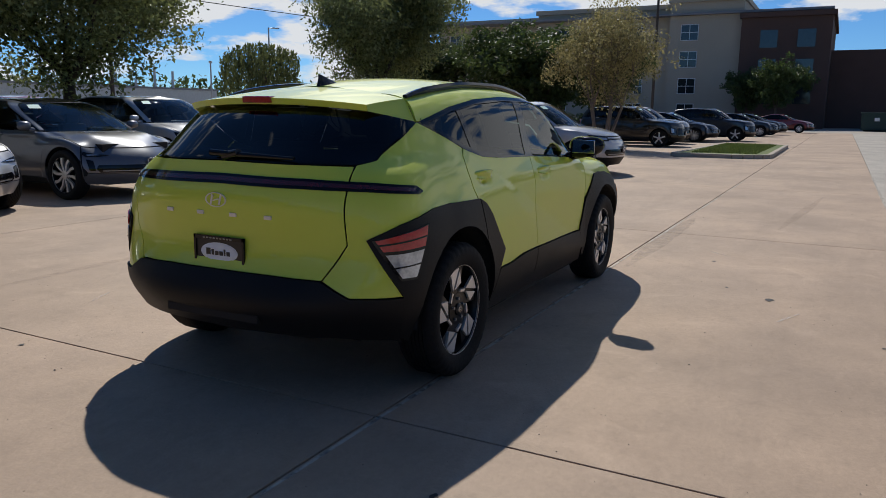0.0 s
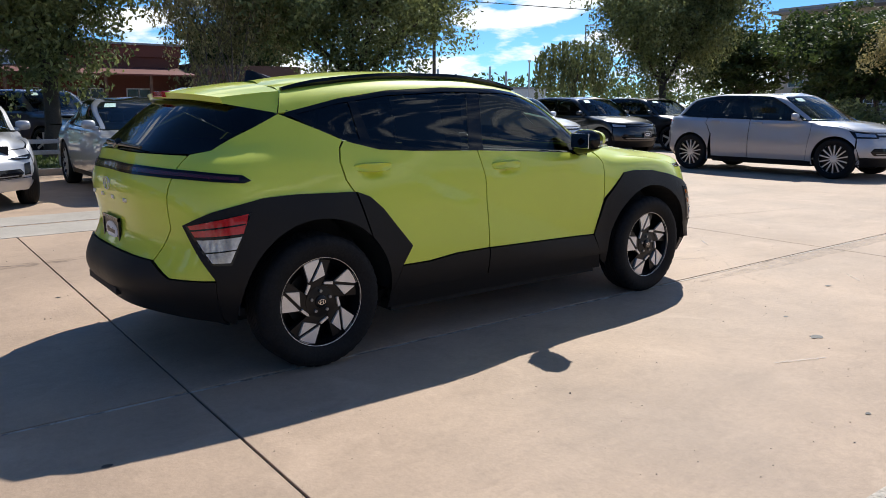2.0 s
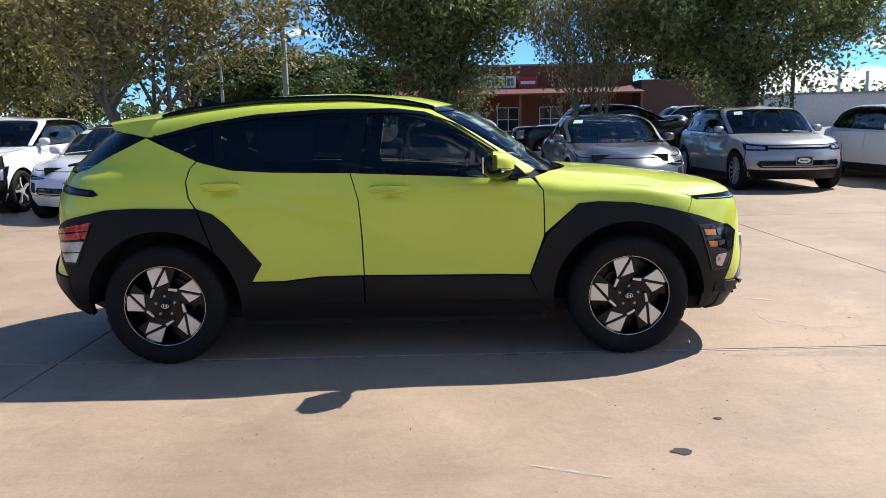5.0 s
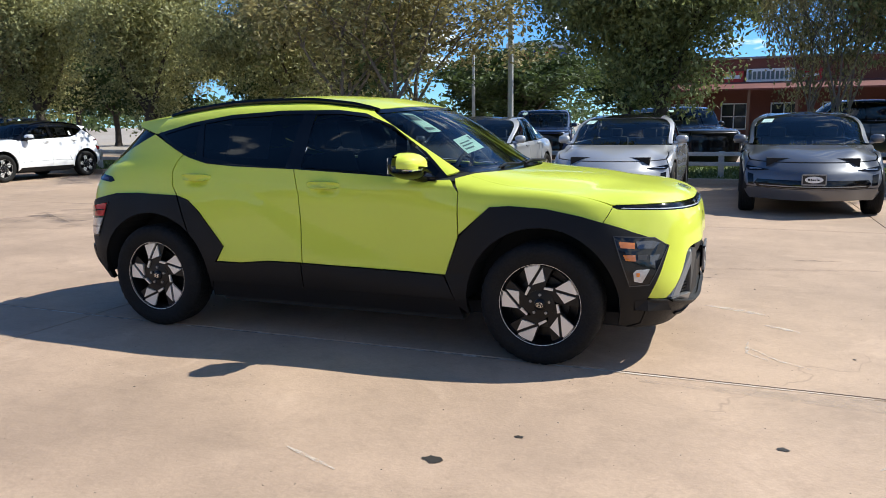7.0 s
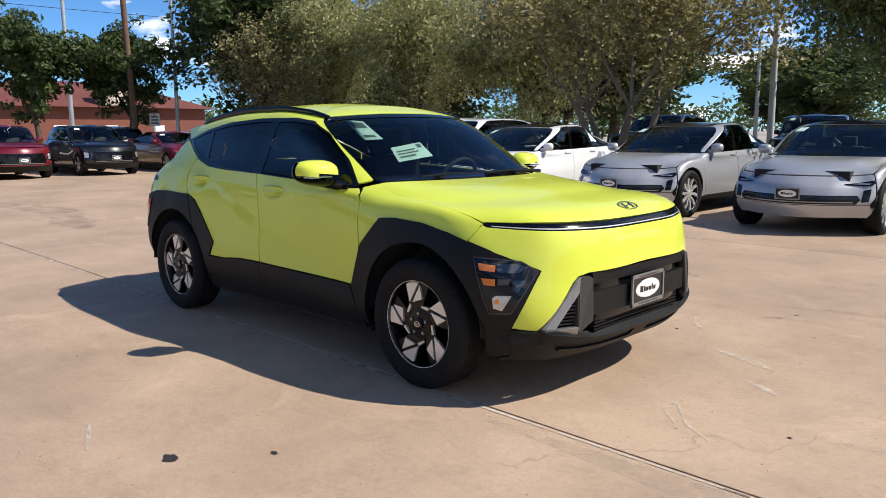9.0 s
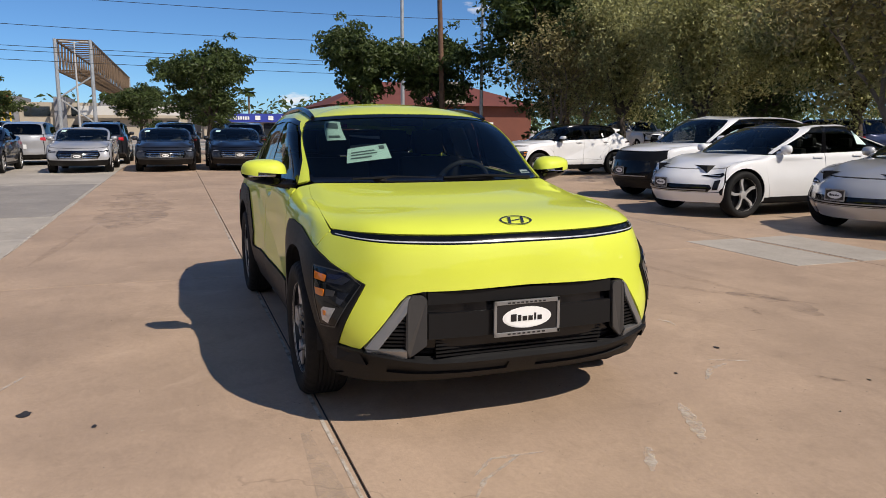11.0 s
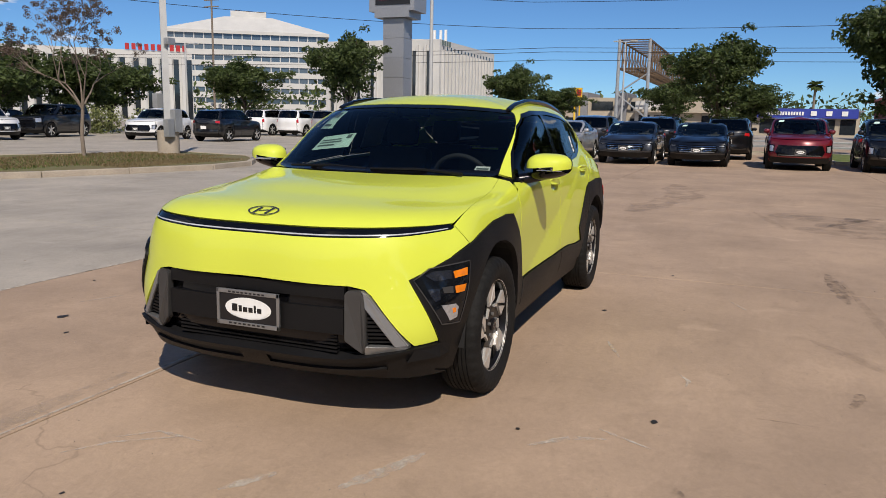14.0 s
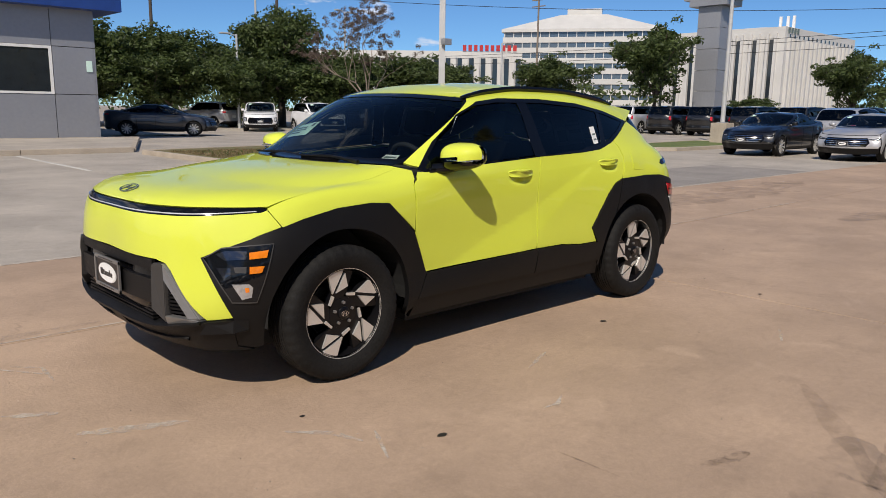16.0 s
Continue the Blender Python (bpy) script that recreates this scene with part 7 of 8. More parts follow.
# four storey flats beyond the far end of the drive
flats = thing("apartment_building", "four storey beige stucco apartment block with a brown brick wing", "building")
for y0, y1, x0, h in ((31.5, 46, 86, 12.3), (15.5, 31.6, 84.6, 12.9), (7.9, 15.6, 83.6, 13.4)):
    block("wall", flats, x0, 104, y0, y1, -.02, h, STUCCO)
    block("cornice", flats, x0 - .35, 104, y0 - .2, y1 + .2, h, h + .5, STUCCO)
block("wall", flats, 83.0, 104, -.7, 8.0, -.02, 11.4, BROWN_BRICK)
block("cornice", flats, 82.6, 104, -1.0, 8.2, 11.4, 11.9, BROWN_BRICK)
block("wall", flats, 90, 112, -9, -.75, -.02, 8.4, BROWN_BRICK)
block("roof", flats, 83, 104, -.7, 46, 12.0, 12.25, ROOF_GREY)
for y, xf in ((13.4, 83.6), (19.5, 84.6), (24, 84.6), (28.6, 84.6), (34.5, 86), (39, 86), (43.5, 86)):
    for z in (1.6, 4.4, 7.3, 10.2):
        window_unit(flats, pose(xf - .02, y, z, 0, 0, 90), 1.9, 1.75)
for y in (1.6, 5.2):
    for z in (3.4, 6.2, 9.2):
        block("window", flats, 82.94, 83.05, y - .85, y + .85, z - .9, z + .9, WINDOW)
for z in (4.0, 7.0, 10.0):
    block("balcony", flats, 83.2, 84.7, 20.8, 23.0, z - .2, z, STUCCO)
    bm = bmesh.new()
    for k in range(15):
        box(bm, 83.2, 83.24, 20.8 + .15 * k, 20.84 + .15 * k, z, z + 1.0)
    box(bm, 83.18, 83.26, 20.8, 23.0, z + 1.0, z + 1.06)
    part("balcony_rail", bm, BLACK, flats)
# low dark shed and store wing at the drive's end
shop = thing("store_building", "low flat roofed store with a pale side wall", "building")
block("wall", shop, 92, 108, -26, -9.5, -.02, 9.6, STUCCO_WHITE)
block("roof", shop, 91.6, 108, -26.4, -9.3, 9.6, 10.2, ROOF_GREY)
bin_ = thing("dumpster", "dark green steel dumpster beside the drive", "dumpster")
block("body", bin_, 73, 75.4, -7.2, -4.0, .1, 1.55, DARK_GREEN, .04)
block("lid", bin_, 72.9, 75.5, -7.3, -3.9, 1.55, 1.68, DARK_GREEN, .03)
block("base", bin_, 73.2, 75.2, -7.0, -4.2, -.02, .1, BLACK)
block("label", bin_, 72.985, 73.0, -5.4, -5.0, .9, 1.2, SIGN_WHITE)

# brick restaurant beyond the planting strip
rest = thing("restaurant", "long red brick restaurant with a flat parapet and porch", "building")
block("wall", rest, -2.5, 13.0, 45, 62, -.02, 4.3, BRICK)
block("parapet", rest, -2.6, 13.1, 44.85, 62, 4.3, 5.0, BRICK)
block("cornice", rest, -2.7, 13.2, 44.75, 62.1, 5.0, 5.12, ROOF_GREY)
block("annex", rest, 13.05, 20.5, 43, 60, -.02, 3.9, BROWN_BRICK)
bm = bmesh.new()
box(bm, -2.5, 12.9, 41.6, 45.0, 3.05, 3.14)
for v in bm.verts:
    v.co.z += (v.co.y - 41.6) * .16
part("porch_roof", bm, ROOF_RED, rest, "rusty corrugated porch roof")
for k in range(7):
    block("porch_post", rest, -2.3 + 2.5 * k, -2.15 + 2.5 * k, 41.8, 41.95, -.02, 3.1, WOOD_POLE)
for k in range(5):
    window_unit(rest, pose(-.8 + 2.8 * k, 44.98, 1.6, 0, 0, 0) @ pose(0, 0, 0, 0, 0, 180), 1.5, 1.6)
sgn_ = thing("wall_sign", "white painted sign with black lettering between red panels", "sign")
block("board", sgn_, 2.6, 5.3, 44.70, 44.84, 3.62, 4.40, SIGN_WHITE)
for k in range(10):
    block("letter", sgn_, 2.72 + .25 * k, 2.89 + .25 * k, 44.66, 44.70, 3.78, 4.24, INK)
for x in (1.2, 5.45):
    block("panel", sgn_, x, x + 1.25, 44.72, 44.84, 3.62, 4.30, SIGN_RED)
    block("lettering", sgn_, x + .15, x + 1.1, 44.68, 44.72, 3.85, 4.05, SIGN_WHITE)

# brick hall with a hipped roof on the street corner
hall = thing("brick_building", "low brick building with a hipped red roof and a cream gable", "building")
block("wall", hall, -92, -75, 15, 38, -.02, 4.0, BRICK)
bm = bmesh.new()
v = [bm.verts.new(c) for c in ((-74, 14, 4.0), (-74, 39, 4.0), (-93, 39, 4.0), (-93, 14, 4.0), (-83.5, 21, 7.0), (-83.5, 32, 7.0))]
for f in ((0, 1, 5, 4), (1, 2, 5), (2, 3, 4, 5), (3, 0, 4), (3, 2, 1, 0)):
    bm.faces.new([v[i] for i in f])
part("roof", bm, ROOF_RED, hall)
block("gable", hall, -76, -74.2, 26.5, 29.5, 4.2, 6.6, STUCCO)
for k in range(4):
    block("door", hall, -75.1, -74.95, 17 + 5 * k, 18.2 + 5 * k, 0, 2.2, FRAME_WHITE)
# strip of shops along the street
shops = thing("strip_mall", "low cream shops with a long blue sign band", "building")
block("wall", shops, -116, -105, 2.5, 15.2, -.02, 3.2, STUCCO)
block("roof", shops, -117, -104.4, 2.2, 15.6, 3.2, 3.4, ROOF_GREY)
block("sign_band", shops, -105.6, -104.2, 3.0, 14.9, 2.35, 3.55, SIGN_BLUE, label="blue sign band")
for k in range(16):
    block("letter", shops, -104.2, -104.1, 3.4 + .33 * k, 3.62 + .33 * k, 2.7, 3.15, SIGN_WHITE)
for k in range(3):
    block("sign_disc", shops, -104.2, -104.1, 9.4 + 1.8 * k, 10.1 + 1.8 * k, 2.65, 3.25, SIGN_WHITE)
for k in range(5):
    block("shop_window", shops, -105.05, -104.95, 3.4 + 2.4 * k, 5.2 + 2.4 * k, .3, 2.2, WINDOW)
shops2 = thing("strip_mall", "low cream shop with a tiled tower front", "building")
block("wall", shops2, -128, -112, -14, -.5, -.02, 4.6, STUCCO_WHITE)
block("tower", shops2, -112.5, -111, -8.6, -4.4, -.02, 6.0, STUCCO)
bm = bmesh.new()
v = [bm.verts.new(c) for c in ((-110.5, -9, 6.0), (-110.5, -4, 6.0), (-113.5, -4, 6.0), (-113.5, -9, 6.0), (-112, -6.5, 7.1))]
for f in ((0, 1, 4), (1, 2, 4), (2, 3, 4), (3, 0, 4), (3, 2, 1, 0)):
    bm.faces.new([v[i] for i in f])
part("tower_roof", bm, ROOF_RED, shops2)
block("canopy", shops2, -112.6, -110, -14, -.5, 2.9, 3.3, STUCCO)
for k in range(6):
    block("shop_window", shops2, -112.05, -111.9, -13.4 + 2.2 * k, -11.8 + 2.2 * k, .3, 2.5, WINDOW)
aparts = thing("apartment_building", "two storey beige apartments with grey mansard roofs", "building")
for k in range(5):
    y = -28.5 + 6.2 * k
    block("wall", aparts, -128, -118, y, y + 4.6, -.02, 5.2, STUCCO)
    block("roof", aparts, -128.5, -117.5, y + 4.6, y + 6.2, -.02, 6.0, ROOF_GREY)
    for z in (1.4, 4.0):
        block("balcony_opening", aparts, -118.02, -117.9, y + .6, y + 4.0, z - .8, z + .6, WINDOW)

# white office block with narrow dark window slots
off = thing("office_building", "white precast office block with narrow dark window slots", "building")
X0, X1, Y0, Y1, HT = -150, -188, -90, -61.6, 18.4
block("wall", off, X1, X0, Y0, Y1, -.02, HT, STUCCO_WHITE)
for k in range(8):
    y = Y1 - 2.2 - 3.45 * k
    block("window_slot", off, X0 - .02, X0 + .12, y - .75, y + .15, .6, HT - 2.4, WINDOW)
    block("rib", off, X0, X0 + .55, y - 1.35, y - .85, .0, HT - 1.2, STUCCO_WHITE)
    block("rib", off, X0, X0 + .55, y + .25, y + .75, .0, HT - 1.2, STUCCO_WHITE)
for k in range(16):
    x = X0 - 1.6 - 2.25 * k
    block("rib", off, x - .35, x + .35, Y1, Y1 + .6, 0, HT - 2.2, STUCCO_WHITE)
    block("window_slot", off, x - 1.3, x - .95, Y1 - .02, Y1 + .1, .6, HT - 2.6, WINDOW)
    block("drip_notch", off, x - 1.0, x - .5, Y1 - .02, Y1 + .08, HT - 2.0, HT - 1.3, WINDOW)
for k in range(4):
    block("number_bar", off, X0 - 1.2 - 1.4 * k - .8, X0 - 1.2 - 1.4 * k, Y1, Y1 + .15, HT - 1.1, HT - .1, INK)
block("plant_room", off, -170, -160, -80, -70, HT, HT + 1.2, STUCCO_WHITE)
for y in (-64, -65.5, -62.8):
    block("mast", off, -156, -155.6, y, y + .5, HT, HT + 2.6, SIGN_WHITE)
# glazed office tower further off
tow = thing("office_building", "pale office tower with bands of blue windows and a hipped roof", "building", pose(-222, -164, 0, 0, 0, 33))
for k in range(8):
    block("wall_band", tow, -14, 14, -27, 27, 3.5 * k - .02, 3.5 * k + 1.8, STUCCO_WHITE)
    block("window_band", tow, -13.6, 13.6, -26.6, 26.6, 3.5 * k + 1.8, 3.5 * k + 3.5, BLUE_WINDOW)
    for i in range(18):
        block("mullion", tow, 13.5, 13.8, -26.5 + 3.1 * i, -26.2 + 3.1 * i, 3.5 * k + 1.8, 3.5 * k + 3.5, STUCCO_WHITE)
block("cornice", tow, -14.4, 14.4, -27.4, 27.4, 28, 29, STUCCO_WHITE)
bm = bmesh.new()
v = [bm.verts.new(c) for c in ((14.4, -27.4, 29), (14.4, 27.4, 29), (-14.4, 27.4, 29), (-14.4, -27.4, 29), (2, -8, 35), (2, 8, 35), (-2, 8, 35), (-2, -8, 35))]
for f in ((0, 1, 5, 4), (1, 2, 6, 5), (2, 3, 7, 6), (3, 0, 4, 7), (4, 5, 6, 7)):
    bm.faces.new([v[i] for i in f])
part("roof", bm, STUCCO_WHITE, tow)
block("plant_room", tow, -2, 2, -6, 6, 35, 37, STUCCO_WHITE)
# long ribbed office behind the trees
lng = thing("office_building", "long white ribbed office block with red roof lettering", "building", pose(-88, -102, 0, 0, 0, 45))
block("wall", lng, -8, 8, -19, 19, -.02, 11.2, STUCCO_WHITE)
for k in range(19):
    block("rib", lng, 8, 8.5, -18.7 + 2.0 * k, -18.1 + 2.0 * k, 0, 10.4, STUCCO_WHITE)
    block("window_slot", lng, 7.98, 8.1, -17.9 + 2.0 * k, -17.1 + 2.0 * k, .5, 10.0, WINDOW)
for k in range(10):
    block("letter", lng, 7.9, 8.2, 9.0 + .95 * k, 9.6 + .95 * k, 11.25, 12.2, SIGN_RED)

# the showroom
show = thing("showroom", "showroom with grey metal cladding panels and a dark window", "building")
block("wall", show, -6.6, 22, -40, -26.05, -.02, 6.6, BLACK)
zs = [0.02, 1.72, 3.42, 5.1, 6.6]
for i in range(10):
    x1 = -6.6 + (1.45 if i == 0 else 1.45 + 3.0 * i)
    x0 = -6.6 if i == 0 else x1 - 3.0
    for z0, z1 in zip(zs, zs[1:]):
        if i >= 1 and z0 == 1.72 and i < 6:
            continue
        bm = bmesh.new()
        box(bm, x0 + .012, x1 - .012, -26.1, -26.0, z0 + .012, z1 - .012, .004)
        part("cladding_panel", bm, PANEL, show)
for i in range(4):
    for z0, z1 in zip(zs, zs[1:]):
        bm = bmesh.new()
        box(bm, -6.66, -6.56, -29.0 - 3 * i + .012, -26.0 - 3 * i - .012, z0 + .012, z1 - .012, .004)
        part("cladding_panel", bm, PANEL, show)
block("window_frame", show, -5.14, 9.9, -26.06, -25.98, 3.32, 3.42, FRAME_WHITE)
block("window_frame", show, -5.14, 9.9, -26.06, -25.98, 1.72, 1.80, FRAME_WHITE)
block("window_frame", show, -5.14, -5.04, -26.06, -25.98, 1.80, 3.32, FRAME_WHITE)
block("window_pane", show, -5.04, 9.9, -26.08, -26.02, 1.80, 3.32, WINDOW)
block("notice", show, -6.86 + .35, -6.30, -25.99, -25.97, 2.55, 2.95, PAPER)
block("fascia", show, -7.5, 22, -40.6, -25.4, 4.75, 5.6, PANEL_BLUE, label="blue fascia band")

# ---- poles, signs, wires ----
def lamp_post(x, y, h, arms=1, turn=0, base=0.0, mat=CONC_POLE, label="tall grey lamp post with a flat head"):
    e = thing("lamp_post", label, "lamp post", pose(x, y, 0, 0, 0, turn), group="lamp posts")
    if base:
        bm = bmesh.new()
        box(bm, -.36, .36, -.36, .36, -.02, base, .02)
        part("footing", bm, KERB, e, "square concrete footing")
        block("base_plate", e, -.18, .18, -.18, .18, base, base + .04, STEEL)
    bm = bmesh.new()
    tube(bm, (0, 0, base), (0, 0, h), .10, .065, 12)
    part("pole", bm, mat, e, smooth=40)
    for k in range(arms):
        s = 1 if k == 0 else -1
        bm = bmesh.new()
        tube(bm, (0, 0, h - .1), (s * .5, 0, h), .035, .03, 8)
        part("arm", bm, mat, e)
        bm = bmesh.new()
        box(bm, min(s * .45, s * 1.1), max(s * .45, s * 1.1), -.16, .16, h - .04, h + .05, .02)
        part("lamp_head", bm, mat, e)
    return e


lamp_post(-28.0, -11.9, 9.5, base=.95, turn=90)
lamp_post(-30, -42.6, 8.3, arms=2, turn=20)
lamp_post(-45, -40.7, 7.0, turn=150)
lamp_post(-20, -40.2, 5.8, turn=0)
lamp_post(50, 44.4, 8.6, turn=-10)
lamp_post(-4.4, 18.2, 9.0, turn=90)
lamp_post(-9.7, 30, 5.1, turn=180)
lamp_post(49, 50.7, 5.6, arms=2, turn=45)
lamp_post(-31.0, 13.5, 10.5, turn=0, mat=STEEL, label="weathered steel street light pole")
lamp_post(-68, -9.2, 8.8, arms=2, turn=90)
lamp_post(-25.0, -46.6, 11, turn=60)
# post with meter boxes on the dry island
mp = thing("utility_post", "grey painted post with electrical boxes on a concrete footing", "utility post", pose(-14.3, -15.2, 0))
bm = bmesh.new()
tube(bm, (0, 0, -.02), (0, 0, .85), .34, .34, 20)
part("footing", bm, KERB, mp, smooth=40)
bm = bmesh.new()
tube(bm, (0, 0, .85), (0, 0, 7.5), .15, .13, 4)
part("post", bm, CONC_POLE, mp)
for a in ((-.55, -.2, -.28, -.12, .55, 1.15), (.15, .42, .2, .4, .65, 1.2), (-.2, .12, .22, .42, .8, 1.5), (-.12, .2, -.4, -.2, 1.55, 2.0), (-.16, .16, .12, .30, 3.5, 3.7)):
    block("meter_box", mp, *a, STEEL, .01)
# wooden and steel utility poles with wires
def utility_pole(x, y, h, lean=0.0, r=.15, mat=WOOD_POLE, label="tall brown wooden utility pole"):
    e = thing("utility_pole", label, "utility pole", pose(x, y, 0, lean, 0, 0), group="utility poles")
    bm = bmesh.new()
    tube(bm, (0, 0, -.05), (0, 0, h), r, r * .75, 10)
    part("pole", bm, mat, e, smooth=40)
    for z in (h - .5, h - 1.3):
        block("crossarm", e, -.06, .06, -1.1, 1.1, z, z + .12, mat)
    for y2 in (-1.0, -.5, .5, 1.0):
        bm = bmesh.new()
        tube(bm, (0, y2, h - .38), (0, y2, h - .2), .05, .03, 8)
        part("insulator", bm, STEEL, e)
    return e


P1 = utility_pole(-31.2, 11.5, 12.5, lean=1.5)
bm = bmesh.new()
tube(bm, (.3, .25, 9.6), (.3, .25, 10.6), .22, .22, 14)
part("transformer", bm, STEEL, P1, smooth=40)
utility_pole(-45.5, 13.6, 13.0, mat=STEEL, label="tall pale steel utility pole")
utility_pole(-30, -52, 13.5, mat=BARK, label="tall dark wooden utility pole")
utility_pole(-22, -58, 13.5, mat=BARK, label="tall dark wooden utility pole")
utility_pole(-75, -62, 16, mat=PALE_BARK, label="tall leaning wooden utility pole")
utility_pole(70, 14, 15, mat=BARK, label="tall dark wooden utility pole")
utility_pole(31, 42, 9, mat=BARK, label="thin dark utility pole beyond the lot")
utility_pole(24, 46, 8, mat=BARK, label="thin dark utility pole beyond the lot")


def wire(a, b, sag, r=.014):
    n = 16
    cu = bpy.data.curves.new("power_line", "CURVE")
    cu.dimensions, cu.bevel_depth, cu.bevel_resolution = "3D", r, 1
    sp = cu.splines.new("POLY")
    sp.points.add(n)
    for k in range(n + 1):
        p = Vector(a).lerp(Vector(b), k / n) - Vector((0, 0, sag * 4 * (k / n) * (1 - k / n)))
        sp.points[k].co = (*p, 1)
    cu.materials.append(BLACK)
    tagged(new("power_line", cu), "thin black overhead power line", "wire", "overhead wires")


wire((-45, 25.5, 6.6), (-8, 25, 6.0), .4, .02)
wire((-8, 25, 6.0), (70, 24, 8.4), .7, .02)
for z in (5.9, 6.5, 6.8):
    wire((-52, 80, z), (-52, -12, z), .5, .02)
    wire((-52, -12, z), (-58, -90, z + 1.5), .5, .02)
for z in (9.2, 11.4):
    wire((-60, 45, z + .5), (-60, -16, z), .6, .022)
    wire((-60, -16, z), (-30, -52, z + 1.2), .6, .022)
    wire((-30, -52, z + 1.2), (20, -75, z + 2.4), .6, .022)
wire((70, 14, 13.6), (20, 60, 10.5), 1.0, .02)

# sign pylon of the lot
pyl = thing("pylon_sign", "tall grey panelled sign pylon with a box head", "sign", pose(-47.9, -23.1, 0))
for k in range(6):
    block("column_panel", pyl, -.75, .75, -.85, .85, 1.45 * k + (.012 if k else -.02), 1.45 * (k + 1) - .012, PANEL)
block("neck", pyl, -1.1, 1.1, -1.4, 1.4, 8.7, 9.15, PANEL)
block("head", pyl, -1.1, 1.1, -1.85, 1.85, 9.15, 12.0, PANEL)
block("screen", pyl, 1.1, 1.16, -1.3, 1.5, 9.6, 11.4, PLATE_BLACK)
for k in range(3):
    block("lettering", pyl, 1.16, 1.18, -1.0, .9 - .3 * k, 9.9 + .4 * k, 10.1 + .4 * k, DARK_RED)
ysg = thing("pole_sign", "yellow and red sign on twin yellow poles", "sign", pose(-110, -22.4, 0))
ysg.scale = (1.35, 1.35, 1.3)
for y in (-.28, .28):
    bm = bmesh.new()
    tube(bm, (0, y, -.02), (0, y, 3.9), .09, .09, 8)
    part("pole", bm, SIGN_YELLOW, ysg)
block("sign_box", ysg, -.2, .2, -.5, .5, 3.6, 4.9, SIGN_YELLOW)
block("sign_face", ysg, .2, .23, -.05, .45, 4.0, 4.7, SIGN_RED)
bsg = thing("pole_sign", "pale advertising board on a post", "sign", pose(-14, 60, 0))
bm = bmesh.new()
tube(bm, (0, 0, -.02), (0, 0, 6.4), .18, .18, 8)
part("pole", bm, STEEL, bsg)
block("board", bsg, -3.0, 3.0, -.15, .15, 6.4, 8.2, SIGN_WHITE)
for k in range(5):
    block("lettering", bsg, -2.6 + 1.05 * k, -1.8 + 1.05 * k, -.18, -.15, 6.8, 7.6, SIGN_RED if k % 2 else SIGN_BLUE)
nop = thing("parking_sign", "small white parking sign on a thin post", "sign", pose(-31.6, 12.6, 0))
bm = bmesh.new()
tube(bm, (0, 0, -.02), (0, 0, 2.3), .03, .03, 8)
part("post", bm, STEEL, nop)
block("sign_face", nop, .03, .05, -.25, .25, 1.7, 2.3, SIGN_WHITE)
for k in range(3):
    block("lettering", nop, .05, .054, -.18, .18, 1.8 + .15 * k, 1.88 + .15 * k, INK)

# steel truss gantry over the far street
gan = thing("sign_gantry", "brown steel truss gantry on tall posts with a bridge deck", "sign gantry", pose(-95, -10.9, 0, 0, 0, 0))
A, B = Vector((0, -3.2, 8.2)), Vector((-64.5, -2.3, 8.0))
U = Vector((0, 3.8, 0))
for off_, z0 in ((Vector((0, 0, 0)), 0), (U, 0)):
    for z in (0, 3.5):
        bm = bmesh.new()
        tube(bm, A + off_ + Vector((0, 0, z)), B + off_ + Vector((0, 0, z)), .16, .16, 6)
        part("chord", bm, RUST, gan)
    for k in range(24):
        p, q = A + off_ + (B - A) * (k / 24), A + off_ + (B - A) * ((k + 1) / 24)
        bm = bmesh.new()
        tube(bm, p, p + Vector((0, 0, 3.5)), .10, .10, 5)
        tube(bm, p, q + Vector((0, 0, 3.5)), .07, .07, 5)
        part("brace", bm, RUST, gan)
for k in range(25):
    p = A + (B - A) * (k / 24)
    for dz in (0, 3.5):
        bm = bmesh.new()
        tube(bm, p + Vector((0, 0, dz)), p + U + Vector((0, 0, dz)), .09, .09, 5)
        part("cross_beam", bm, RUST, gan)
for p in (A, A + U, B, B + U):
    bm = bmesh.new()
    tube(bm, (p.x, p.y, -.02), (p.x, p.y, p.z + 3.6), .24, .2, 10)
    part("post", bm, STEEL, gan, "grey steel post")
bm = bmesh.new()
tube(bm, (A.x, A.y, 5.0), (A.x + U.x, A.y + U.y, 7.6), .10, .10, 6)
tube(bm, (A.x, A.y, 5.0), (A.x + U.x, A.y + U.y, 2.0), .10, .10, 6)
part("strut", bm, STEEL, gan)
# low timber rail in the planting strip and along the verge
def rail_fence(x0, x1, y, n):
    e = thing("rail_fence", "low grey two bar rail fence in the grass", "fence")
    for k in range(n + 1):
        x = x0 + (x1 - x0) * k / n
        block("post", e, x - .06, x + .06, y - .06, y + .06, .0, .68, STEEL, .01)
    for z in (.36, .58):
        block("rail", e, x0, x1, y - .10, y - .06, z, z + .09, STEEL, .01)


rail_fence(-22, 22, 12.9, 22)
vf = thing("rail_fence", "low grey two bar rail fence along the street", "fence", pose(-33.4, 0, 0))
for k in range(15):
    block("post", vf, -.06, .06, -11.8 + 1.68 * k, -11.68 + 1.68 * k, 0, .68, STEEL, .01)
for z in (.36, .58):
    block("rail", vf, .06, .10, -11.8, 11.8, z, z + .09, STEEL, .01)
